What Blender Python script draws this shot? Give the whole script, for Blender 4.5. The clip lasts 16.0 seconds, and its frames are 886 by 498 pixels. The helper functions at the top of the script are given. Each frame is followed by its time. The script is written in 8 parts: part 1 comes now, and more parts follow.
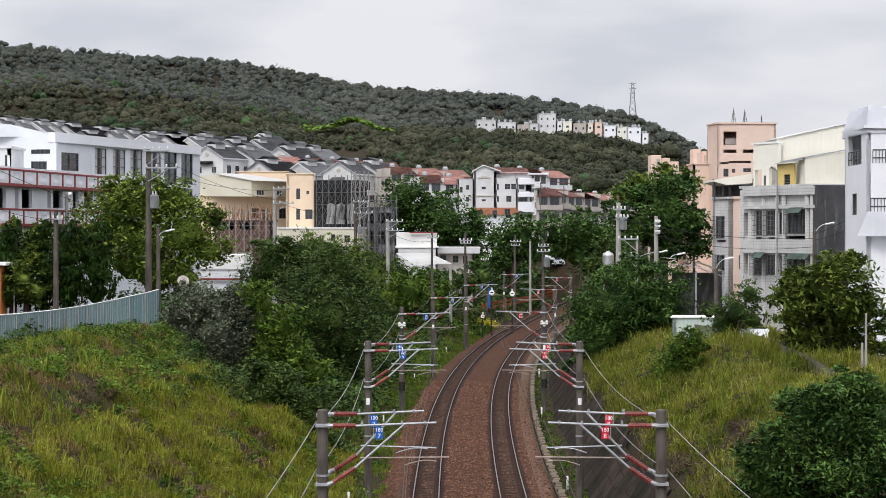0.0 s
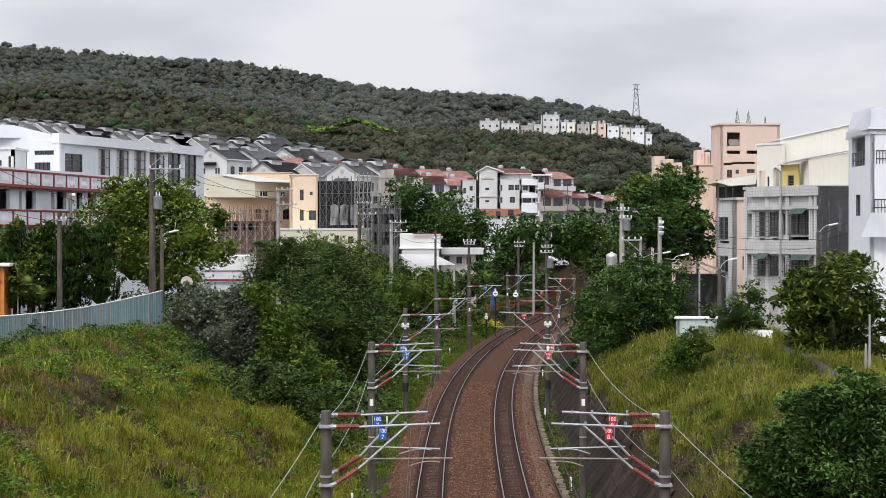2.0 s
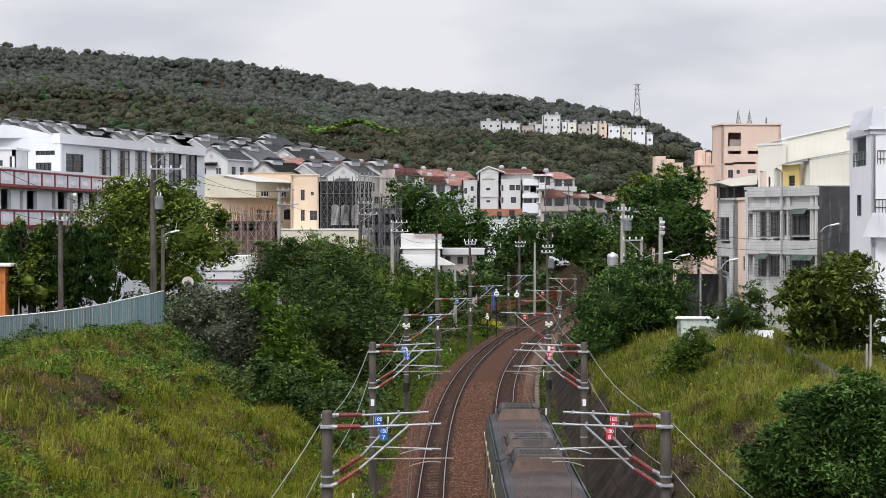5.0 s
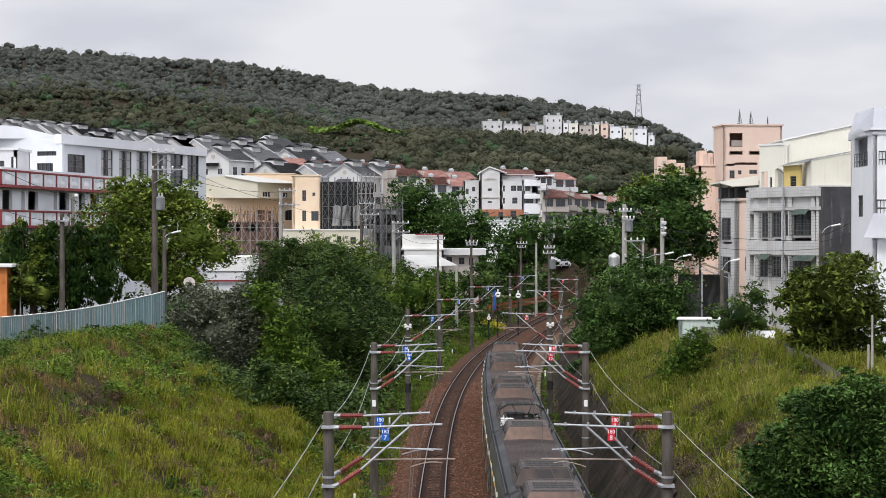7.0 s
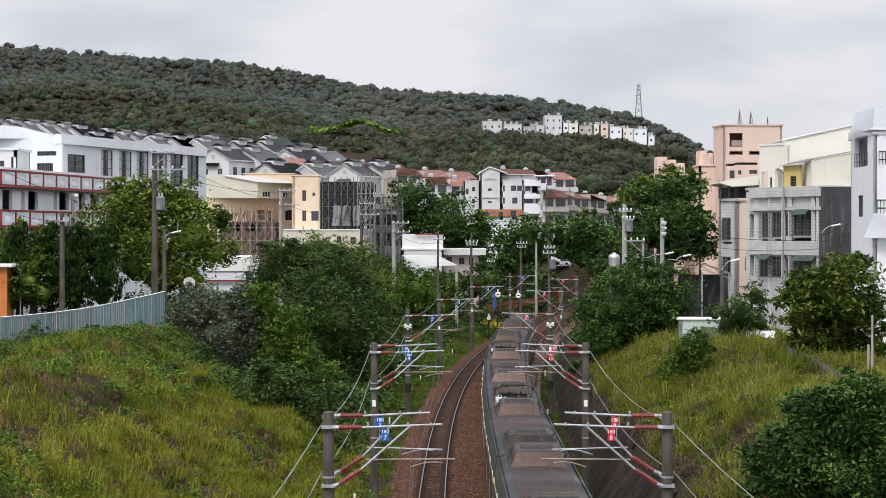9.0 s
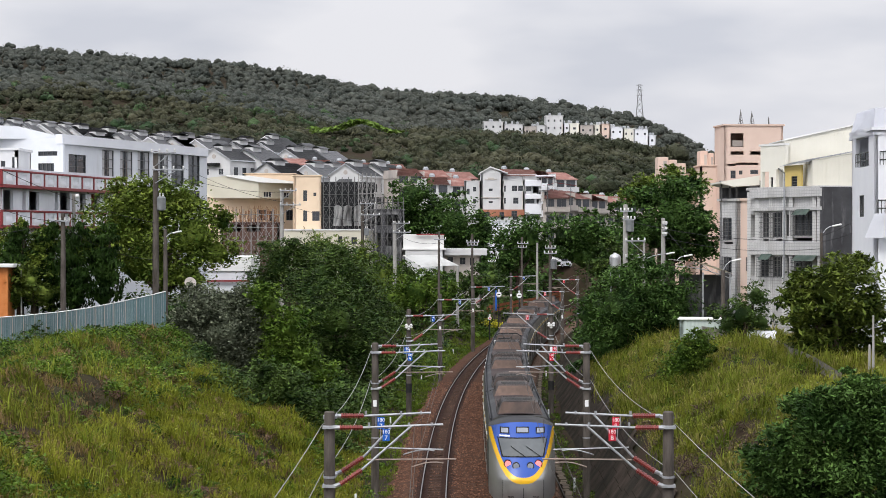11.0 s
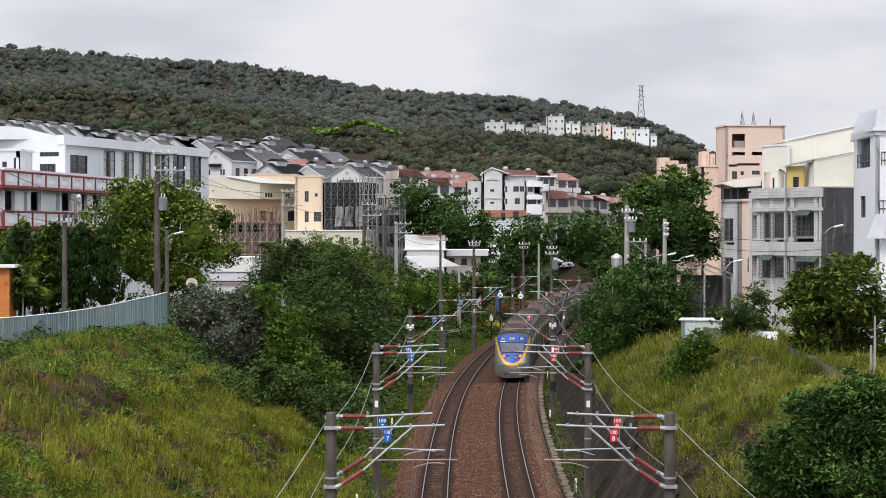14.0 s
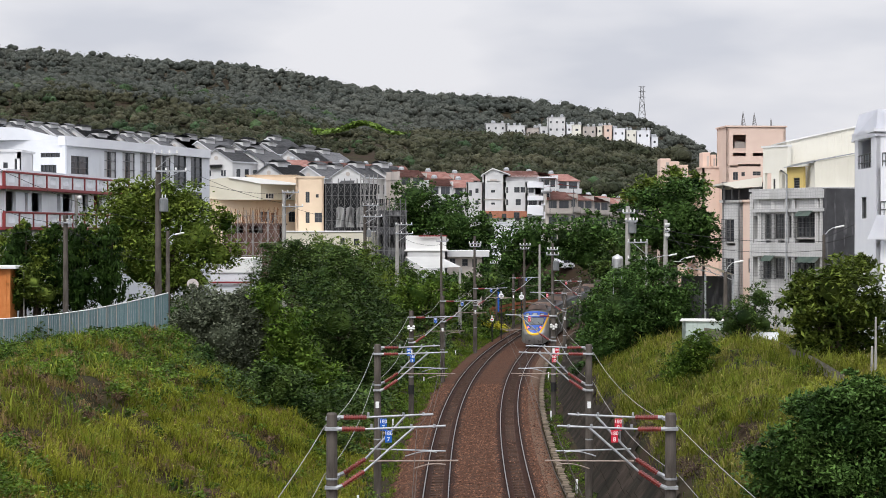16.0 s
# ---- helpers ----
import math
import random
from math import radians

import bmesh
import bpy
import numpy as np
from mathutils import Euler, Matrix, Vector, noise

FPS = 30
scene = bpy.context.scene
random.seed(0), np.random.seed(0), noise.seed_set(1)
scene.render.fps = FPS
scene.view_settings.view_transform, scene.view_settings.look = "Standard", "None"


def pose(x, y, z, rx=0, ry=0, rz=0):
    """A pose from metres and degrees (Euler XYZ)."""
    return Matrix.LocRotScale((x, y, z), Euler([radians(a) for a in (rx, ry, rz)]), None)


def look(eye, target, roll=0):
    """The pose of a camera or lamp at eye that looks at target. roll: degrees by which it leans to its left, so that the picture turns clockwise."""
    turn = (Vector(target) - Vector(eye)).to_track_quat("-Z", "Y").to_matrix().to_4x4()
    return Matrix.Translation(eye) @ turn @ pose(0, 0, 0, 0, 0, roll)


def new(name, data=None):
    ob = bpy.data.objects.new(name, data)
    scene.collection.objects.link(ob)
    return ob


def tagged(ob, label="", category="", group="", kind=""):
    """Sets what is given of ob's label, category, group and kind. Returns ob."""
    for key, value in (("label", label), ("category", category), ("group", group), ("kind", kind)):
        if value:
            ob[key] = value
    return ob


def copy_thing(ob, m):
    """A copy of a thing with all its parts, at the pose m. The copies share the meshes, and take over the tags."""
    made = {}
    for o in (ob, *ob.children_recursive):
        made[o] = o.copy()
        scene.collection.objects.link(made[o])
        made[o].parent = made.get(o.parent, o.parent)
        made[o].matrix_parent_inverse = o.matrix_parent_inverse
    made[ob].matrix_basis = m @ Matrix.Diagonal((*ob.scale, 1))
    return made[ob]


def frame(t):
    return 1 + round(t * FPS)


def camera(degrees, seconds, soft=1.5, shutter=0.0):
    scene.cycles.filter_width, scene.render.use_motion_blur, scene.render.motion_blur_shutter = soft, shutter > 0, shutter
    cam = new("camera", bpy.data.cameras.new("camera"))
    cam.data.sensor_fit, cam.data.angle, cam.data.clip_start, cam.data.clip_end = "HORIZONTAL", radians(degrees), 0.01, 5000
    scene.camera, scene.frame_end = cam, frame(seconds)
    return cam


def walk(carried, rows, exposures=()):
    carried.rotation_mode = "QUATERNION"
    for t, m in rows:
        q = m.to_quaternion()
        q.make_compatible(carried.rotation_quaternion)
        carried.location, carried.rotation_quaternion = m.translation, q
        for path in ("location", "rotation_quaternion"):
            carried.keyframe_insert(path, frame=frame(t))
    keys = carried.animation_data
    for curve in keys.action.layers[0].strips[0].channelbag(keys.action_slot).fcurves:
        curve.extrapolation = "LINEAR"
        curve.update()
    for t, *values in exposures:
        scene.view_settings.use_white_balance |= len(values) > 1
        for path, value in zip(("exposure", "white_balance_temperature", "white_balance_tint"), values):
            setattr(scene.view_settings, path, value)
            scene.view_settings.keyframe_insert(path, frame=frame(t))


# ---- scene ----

cam = camera(24.0, 16.0, soft=0.7, shutter=0.35)
# the tripod head settles slowly: seconds, turn to the left and upward tilt in degrees
SETTLE = [(0.0, -0.165, -0.047), (0.5, -0.142, -0.043), (1.0, -0.096, -0.028), (1.5, -0.078, -0.022), (2.0, -0.068, -0.020),
          (2.5, -0.062, -0.020), (3.0, -0.066, -0.020), (3.5, -0.055, -0.020), (4.0, -0.053, -0.020), (6.5, -0.006, -0.002),
          (7.0, 0.0, 0.0), (8.0, 0.0, 0.0), (9.0, 0.0, 0.0), (11.5, 0.031, 0.006), (12.0, 0.034, 0.014), (12.5, 0.050, 0.019),
          (13.0, 0.064, 0.019), (14.0, 0.068, 0.021), (15.0, 0.071, 0.037), (15.5, 0.085, 0.040), (16.0, 0.092, 0.045)]
walk(cam, [(t, pose(0, 0, 11.76, 90 - 0.466 + tilt, 0, turn)) for t, turn, tilt in SETTLE])

# ---- light: a bright overcast sky, with a weak wide sun high up behind the camera ----
world = bpy.data.worlds.new("overcast_sky")
scene.world = world
world.use_nodes = True
wn, wl = world.node_tree.nodes, world.node_tree.links
sky = wn.new("ShaderNodeTexSky")
sky.sky_type, sky.sun_disc, sky.sun_elevation, sky.sun_rotation, sky.dust_density = "NISHITA", False, radians(52), radians(200), 4.0
coord = wn.new("ShaderNodeTexCoord")
stretch = wn.new("ShaderNodeMapping")
stretch.inputs["Scale"].default_value = (5.0, 5.0, 16.0)
clouds = wn.new("ShaderNodeTexNoise")
clouds.inputs["Scale"].default_value, clouds.inputs["Detail"].default_value, clouds.inputs["Roughness"].default_value = 1.5, 4.0, 0.45
tone = wn.new("ShaderNodeValToRGB")
tone.color_ramp.elements[0].position, tone.color_ramp.elements[0].color = 0.38, (0.66, 0.68, 0.755, 1)
tone.color_ramp.elements[1].position, tone.color_ramp.elements[1].color = 0.6, (0.85, 0.85, 0.895, 1)
dim = wn.new("ShaderNodeMix")
dim.data_type, dim.blend_type = "RGBA", "MULTIPLY"
dim.inputs["Factor"].default_value = 1.0
dim.inputs["B"].default_value = (0.1, 0.1, 0.1, 1)
veil = wn.new("ShaderNodeMix")
veil.data_type = "RGBA"
veil.inputs["Factor"].default_value = 0.93
wl.new(coord.outputs["Generated"], stretch.inputs["Vector"])
wl.new(stretch.outputs["Vector"], clouds.inputs["Vector"])
wl.new(clouds.outputs["Fac"], tone.inputs["Fac"])
wl.new(sky.outputs["Color"], dim.inputs["A"])
wl.new(dim.outputs["Result"], veil.inputs["A"])
wl.new(tone.outputs["Color"], veil.inputs["B"])
# an overcast sky is brighter overhead than at the skyline, and towards the veiled sun behind the camera
split = wn.new("ShaderNodeSeparateXYZ")
rise = wn.new("ShaderNodeMapRange")
rise.inputs["From Min"].default_value, rise.inputs["From Max"].default_value = 0.1, 1.0
rise.inputs["To Min"].default_value, rise.inputs["To Max"].default_value = 1.0, 2.0
behind = wn.new("ShaderNodeMapRange")
behind.inputs["From Min"].default_value, behind.inputs["From Max"].default_value = 0.2, -1.0
behind.inputs["To Min"].default_value, behind.inputs["To Max"].default_value = 1.0, 1.6
lift = wn.new("ShaderNodeMath")
lift.operation = "MULTIPLY"
wl.new(coord.outputs["Generated"], split.inputs["Vector"])
wl.new(split.outputs["Z"], rise.inputs["Value"])
wl.new(split.outputs["Y"], behind.inputs["Value"])
wl.new(rise.outputs["Result"], lift.inputs[0])
wl.new(behind.outputs["Result"], lift.inputs[1])
wl.new(lift.outputs["Value"], wn["Background"].inputs["Strength"])
wl.new(veil.outputs["Result"], wn["Background"].inputs["Color"])
sun = new("sun", bpy.data.lights.new("sun", "SUN"))
sun.data.energy, sun.data.angle, sun.data.color = 1.6, radians(14), (1.0, 0.97, 0.92)
sun.matrix_world = look((0, 0, 100), (45, 85, 0))
scene.view_settings.exposure = 0.0

# ---- materials ----
def mat(name, a, b, scale=4.0, rough=0.8, bump=0.0, metal=0.0, spread=0.0, island=0.0, stretch=(1, 1, 1), fine=0.0, coords="Object", stain=None):
    """A surface that wanders between two colours, with fine grain, relief, stains and a shade of its own for each piece."""
    m = bpy.data.materials.new(name)
    m.use_nodes = True
    n, l = m.node_tree.nodes, m.node_tree.links
    b_ = n["Principled BSDF"]
    b_.inputs["Roughness"].default_value, b_.inputs["Metallic"].default_value = rough, metal
    b_.inputs["Specular IOR Level"].default_value = 0.1 if rough >= 0.6 else 0.4
    tc, mp = n.new("ShaderNodeTexCoord"), n.new("ShaderNodeMapping")
    mp.inputs["Scale"].default_value = stretch
    l.new(tc.outputs[coords], mp.inputs["Vector"])
    t = n.new("ShaderNodeTexNoise")
    t.inputs["Scale"].default_value, t.inputs["Detail"].default_value, t.inputs["Roughness"].default_value = scale, 6.0, 0.6
    l.new(mp.outputs["Vector"], t.inputs["Vector"])
    r = n.new("ShaderNodeValToRGB")
    r.color_ramp.elements[0].position, r.color_ramp.elements[0].color = 0.34, (*a, 1)
    r.color_ramp.elements[1].position, r.color_ramp.elements[1].color = 0.66, (*b, 1)
    l.new(t.outputs["Fac"], r.inputs["Fac"])
    colour = r.outputs["Color"]
    if stain:
        tint, size, cover = stain
        w = n.new("ShaderNodeTexNoise")
        w.inputs["Scale"].default_value, w.inputs["Detail"].default_value = size, 8.0
        sm = n.new("ShaderNodeMapping")
        sm.inputs["Scale"].default_value = (1.0, 1.0, 0.25)
        l.new(tc.outputs[coords], sm.inputs["Vector"])
        l.new(sm.outputs["Vector"], w.inputs["Vector"])
        wr = n.new("ShaderNodeValToRGB")
        wr.color_ramp.elements[0].position, wr.color_ramp.elements[1].position = 1.0 - cover - 0.12, 1.0 - cover + 0.12
        l.new(w.outputs["Fac"], wr.inputs["Fac"])
        mx = n.new("ShaderNodeMix")
        mx.data_type = "RGBA"
        l.new(wr.outputs["Color"], mx.inputs["Factor"])
        l.new(colour, mx.inputs["A"])
        mx.inputs["B"].default_value = (*tint, 1)
        colour = mx.outputs["Result"]
    for amount, node, socket in ((spread, "ShaderNodeObjectInfo", "Random"), (island, "ShaderNodeNewGeometry", "Random Per Island")):
        if amount:
            g = n.new(node)
            mr = n.new("ShaderNodeMapRange")
            mr.inputs["To Min"].default_value, mr.inputs["To Max"].default_value = 1 - amount, 1 + amount
            l.new(g.outputs[socket], mr.inputs["Value"])
            hs = n.new("ShaderNodeHueSaturation")
            l.new(colour, hs.inputs["Color"])
            l.new(mr.outputs["Result"], hs.inputs["Value"])
            colour = hs.outputs["Color"]
    l.new(colour, b_.inputs["Base Color"])
    if bump:
        t2 = n.new("ShaderNodeTexNoise")
        t2.inputs["Scale"].default_value, t2.inputs["Detail"].default_value = fine or scale * 8, 4.0
        l.new(mp.outputs["Vector"], t2.inputs["Vector"])
        bp = n.new("ShaderNodeBump")
        bp.inputs["Strength"].default_value, bp.inputs["Distance"].default_value = bump, 0.03
        l.new(t2.outputs["Fac"], bp.inputs["Height"])
        l.new(bp.outputs["Normal"], b_.inputs["Normal"])
    return m


def leaf_mat(name, a, b, scale=0.5, island=0.48, passing=0.1):
    """Foliage: two greens in patches, each leaf with its own shade, a little light passing through."""
    m = mat(name, a, b, scale, 0.6, island=island)
    n, l = m.node_tree.nodes, m.node_tree.links
    p, out = n["Principled BSDF"], n["Material Output"]
    p.inputs["Specular IOR Level"].default_value = 0.08
    tr, mx = n.new("ShaderNodeBsdfTranslucent"), n.new("ShaderNodeMixShader")
    l.new(p.inputs["Base Color"].links[0].from_socket, tr.inputs["Color"])
    mx.inputs["Fac"].default_value = passing
    l.new(p.outputs["BSDF"], mx.inputs[1])
    l.new(tr.outputs["BSDF"], mx.inputs[2])
    l.new(mx.outputs["Shader"], out.inputs["Surface"])
    return m


def speckled(m, scale):
    """Leaf-cluster speckle and relief for crowns seen from far off."""
    n, l = m.node_tree.nodes, m.node_tree.links
    p = n["Principled BSDF"]
    tc, t, mr, hs, bp = n.new("ShaderNodeTexCoord"), n.new("ShaderNodeTexNoise"), n.new("ShaderNodeMapRange"), n.new("ShaderNodeHueSaturation"), n.new("ShaderNodeBump")
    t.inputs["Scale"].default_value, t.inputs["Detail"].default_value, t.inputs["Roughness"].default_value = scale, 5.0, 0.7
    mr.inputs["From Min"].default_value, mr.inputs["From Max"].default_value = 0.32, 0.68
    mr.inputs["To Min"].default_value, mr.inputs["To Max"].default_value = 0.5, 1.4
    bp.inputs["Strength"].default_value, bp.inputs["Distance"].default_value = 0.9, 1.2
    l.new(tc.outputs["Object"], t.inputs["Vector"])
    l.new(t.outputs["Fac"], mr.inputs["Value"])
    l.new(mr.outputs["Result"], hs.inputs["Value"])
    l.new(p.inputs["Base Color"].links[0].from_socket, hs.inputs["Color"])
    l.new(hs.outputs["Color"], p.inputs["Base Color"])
    l.new(t.outputs["Fac"], bp.inputs["Height"])
    l.new(bp.outputs["Normal"], p.inputs["Normal"])
    return m


def add_joints(m, wide, high, gap, dark):
    """Recessed tile joints over a wall's face (along x, up z)."""
    n, l = m.node_tree.nodes, m.node_tree.links
    p = n["Principled BSDF"]
    tc, mp, br, mx = n.new("ShaderNodeTexCoord"), n.new("ShaderNodeMapping"), n.new("ShaderNodeTexBrick"), n.new("ShaderNodeMix")
    mp.inputs["Rotation"].default_value = (radians(-90), 0, 0)
    br.offset = 0.0
    br.inputs["Scale"].default_value, br.inputs["Mortar Size"].default_value = 1.0, gap
    br.inputs["Brick Width"].default_value, br.inputs["Row Height"].default_value = wide, high
    mx.data_type = "RGBA"
    l.new(tc.outputs["Object"], mp.inputs["Vector"])
    l.new(mp.outputs["Vector"], br.inputs["Vector"])
    l.new(br.outputs["Fac"], mx.inputs["Factor"])
    l.new(p.inputs["Base Color"].links[0].from_socket, mx.inputs["A"])
    mx.inputs["B"].default_value = (*dark, 1)
    l.new(mx.outputs["Result"], p.inputs["Base Color"])
    return m


def glass_mat(name, tint):
    m = mat(name, tint, tuple(c * 1.5 for c in tint), 0.6, 0.08)
    m.node_tree.nodes["Principled BSDF"].inputs["Specular IOR Level"].default_value = 0.5
    return m


def glow_mat(name, colour, power):
    m = mat(name, colour, colour, 4.0, 0.3)
    p = m.node_tree.nodes["Principled BSDF"]
    p.inputs["Emission Color"].default_value, p.inputs["Emission Strength"].default_value = (*colour, 1), power
    return m


SOIL = mat("soil_and_low_grass", (0.014, 0.015, 0.006), (0.042, 0.036, 0.015), 0.5, 0.95, 1.0, stain=((0.036, 0.022, 0.016), 0.3, 0.48))
BALLAST = mat("rusty_ballast", (0.036, 0.016, 0.009), (0.105, 0.05, 0.03), 9.0, 0.95, 1.0, fine=14.0, stain=((0.072, 0.042, 0.028), 0.22, 0.38))
BALLAST_DARK = mat("oil_and_shadow_ballast", (0.017, 0.0085, 0.006), (0.055, 0.026, 0.018), 8.0, 0.95, 1.0, fine=14.0, stain=((0.02, 0.011, 0.009), 0.3, 0.4))
BALLAST_PALE = mat("dusty_tan_ballast", (0.07, 0.042, 0.027), (0.19, 0.13, 0.095), 9.0, 0.95, 1.0, fine=14.0, stain=((0.1, 0.056, 0.036), 0.3, 0.36))
GUTTER = mat("weathered_tan_slab", (0.13, 0.098, 0.07), (0.23, 0.185, 0.14), 1.6, 0.9, 0.4, spread=0.3, stain=((0.06, 0.055, 0.035), 0.8, 0.42))
STONE = mat("ballast_stone", (0.05, 0.022, 0.013), (0.19, 0.1, 0.065), 3.0, 0.95, island=0.7)
RAIL = mat("rail_steel_side", (0.014, 0.009, 0.007), (0.034, 0.02, 0.014), 6.0, 0.75)
RAIL_TOP = mat("polished_rail_head", (0.2, 0.185, 0.175), (0.32, 0.3, 0.285), 3.0, 0.38, metal=1.0)
SLEEPER = mat("concrete_sleeper", (0.036, 0.022, 0.016), (0.085, 0.053, 0.04), 5.0, 0.9, 0.4, spread=0.15)
CONCRETE = mat("weathered_concrete", (0.20, 0.185, 0.165), (0.34, 0.32, 0.29), 1.6, 0.9, 0.4, stain=((0.12, 0.105, 0.09), 0.8, 0.4))
DARK_CONCRETE = mat("blackened_slope_concrete", (0.045, 0.037, 0.03), (0.12, 0.095, 0.078), 0.7, 0.95, 0.7, stain=((0.035, 0.035, 0.028), 0.5, 0.45))
POLE = mat("concrete_pole", (0.05, 0.043, 0.037), (0.13, 0.114, 0.1), 2.5, 0.9, 0.3, stretch=(1, 1, 0.3))
POLE_PALE = mat("pale_concrete_pole", (0.27, 0.26, 0.24), (0.38, 0.37, 0.35), 2.0, 0.85, 0.2, stretch=(1, 1, 0.3))
GALV = mat("galvanised_steel", (0.3, 0.31, 0.33), (0.46, 0.475, 0.49), 5.0, 0.5, metal=0.5)
RUST = mat("rusted_steel", (0.22, 0.10, 0.05), (0.36, 0.19, 0.10), 6.0, 0.8)
PALE_RUST = mat("weathered_pale_tube", (0.24, 0.19, 0.16), (0.38, 0.31, 0.27), 4.0, 0.7)
INSUL = mat("oxblood_porcelain", (0.16, 0.022, 0.02), (0.26, 0.045, 0.035), 3.0, 0.3)
WIRE = mat("tarnished_wire", (0.045, 0.04, 0.036), (0.085, 0.075, 0.07), 3.0, 0.6)
FEEDER = mat("pale_feeder_wire", (0.24, 0.235, 0.23), (0.34, 0.335, 0.33), 3.0, 0.5, metal=0.3)
CABLE = mat("black_cable", (0.02, 0.02, 0.022), (0.035, 0.035, 0.04), 3.0, 0.6)
BLUE_PLATE = mat("blue_enamel_plate", (0.01, 0.09, 0.42), (0.015, 0.12, 0.5), 3.0, 0.4)
RED_PLATE = mat("red_enamel_plate", (0.5, 0.01, 0.03), (0.58, 0.02, 0.045), 3.0, 0.4)
WHITE_PLATE = mat("white_enamel", (0.75, 0.76, 0.76), (0.82, 0.82, 0.82), 3.0, 0.5)
BLACK = mat("black_paint", (0.015, 0.015, 0.016), (0.03, 0.03, 0.03), 3.0, 0.6)

# ---- small builders ----
def part(name, bm, material, parent=None, label="", smooth=False):
    """Links a bmesh as one mesh object, under a thing or a part where one is given."""
    me = bpy.data.meshes.new(name)
    bm.normal_update()
    bm.to_mesh(me)
    bm.free()
    if smooth:
        me.shade_smooth()
    for m in material if isinstance(material, (list, tuple)) else (material,):
        me.materials.append(m)
    ob = new(name, me)
    ob.parent = parent
    return tagged(ob, label)


def share(name, like, parent, m):
    """Another piece on the same mesh."""
    ob = new(name, like.data)
    ob.parent, ob.matrix_basis = parent, m
    return ob


def thing(name, m, label, category, group="", kind=""):
    ob = new(name)
    ob.empty_display_size = 0.3
    ob.matrix_basis = m
    return tagged(ob, label, category, group, kind)


def box(bm, x0, x1, y0, y1, z0, z1, m=None):
    v = [bm.verts.new((x, y, z)) for z in (z0, z1) for x, y in ((x0, y0), (x1, y0), (x1, y1), (x0, y1))]
    if m is not None:
        for w in v:
            w.co = m @ w.co
    fs = [bm.faces.new([v[i] for i in f]) for f in ((3, 2, 1, 0), (4, 5, 6, 7), (0, 1, 5, 4), (1, 2, 6, 5), (2, 3, 7, 6), (3, 0, 4, 7))]
    return v, fs


def boxes(*rows, bevel=0.0):
    bm = bmesh.new()
    for r in rows:
        box(bm, *r)
    if bevel:
        bmesh.ops.bevel(bm, geom=list(bm.edges), offset=bevel, segments=1, affect="EDGES")
    return bm


def tube(bm, a, b, r0, r1=None, n=8, caps=True):
    a, b = Vector(a), Vector(b)
    r1 = r0 if r1 is None else r1
    q = (b - a).to_track_quat("Z", "Y")
    rings = []
    for p, r in ((a, r0), (b, r1)):
        rings.append([bm.verts.new(p + q @ Vector((r * math.cos(k * math.tau / n), r * math.sin(k * math.tau / n), 0))) for k in range(n)])
    for k in range(n):
        bm.faces.new((rings[0][k], rings[0][(k + 1) % n], rings[1][(k + 1) % n], rings[1][k]))
    if caps:
        bm.faces.new(rings[0][::-1])
        bm.faces.new(rings[1])


def chain(bm, points, r, n=5):
    pts = [Vector(p) for p in points]
    rings = []
    for k, p in enumerate(pts):
        way = pts[min(k + 1, len(pts) - 1)] - pts[max(k - 1, 0)]
        q = (way if way.length > 1e-6 else Vector((0, 1, 0))).to_track_quat("Z", "Y")
        rings.append([bm.verts.new(p + q @ Vector((r * math.cos(i * math.tau / n), r * math.sin(i * math.tau / n), 0))) for i in range(n)])
    for a, b in zip(rings[:-1], rings[1:]):
        for i in range(n):
            bm.faces.new((a[i], a[(i + 1) % n], b[(i + 1) % n], b[i]))


def lathe(bm, profile, n=14, at=(0, 0, 0)):
    rings = [[bm.verts.new((at[0] + r * math.cos(k * math.tau / n), at[1] + r * math.sin(k * math.tau / n), at[2] + z)) for k in range(n)] for r, z in profile]
    for p, q in zip(rings[:-1], rings[1:]):
        for k in range(n):
            bm.faces.new((p[k], p[(k + 1) % n], q[(k + 1) % n], q[k]))
    bm.faces.new(rings[0][::-1])
    bm.faces.new(rings[-1])


def np_mesh(name, verts, faces, material, smooth=False):
    """A mesh from arrays: vertices (n, 3) and faces (m, 3 or 4)."""
    me = bpy.data.meshes.new(name)
    verts, faces = np.asarray(verts, np.float32), np.asarray(faces, np.int32)
    k = faces.shape[1]
    me.vertices.add(len(verts))
    me.vertices.foreach_set("co", verts.ravel())
    me.loops.add(faces.size)
    me.loops.foreach_set("vertex_index", faces.ravel())
    me.polygons.add(len(faces))
    me.polygons.foreach_set("loop_start", np.arange(0, faces.size, k, dtype=np.int32))
    me.update(calc_edges=True)
    me.validate()
    if smooth:
        me.shade_smooth()
    me.materials.append(material)
    return me


def grid_faces(nu, nv):
    i = np.arange(nu * nv).reshape(nv, nu)
    return np.stack([i[:-1, :-1], i[:-1, 1:], i[1:, 1:], i[1:, :-1]], -1).reshape(-1, 4)


# ---- the lie of the land: the line swings right through a cutting, a wooded hill closes the view ----
def line_x(y):
    """The middle between the two tracks."""
    y = np.asarray(y, float)
    u = np.clip(y, 40, 300) / 100
    x = (((-0.499077 * u + 3.711197) * u - 6.030519) * u + 3.839688) * u + 0.48393
    return x + np.minimum(y - 40, 0) * 0.0067 + np.maximum(y - 300, 0) * 0.1396


def line_turn(y):
    return float((line_x(y + 0.5) - line_x(y - 0.5)))


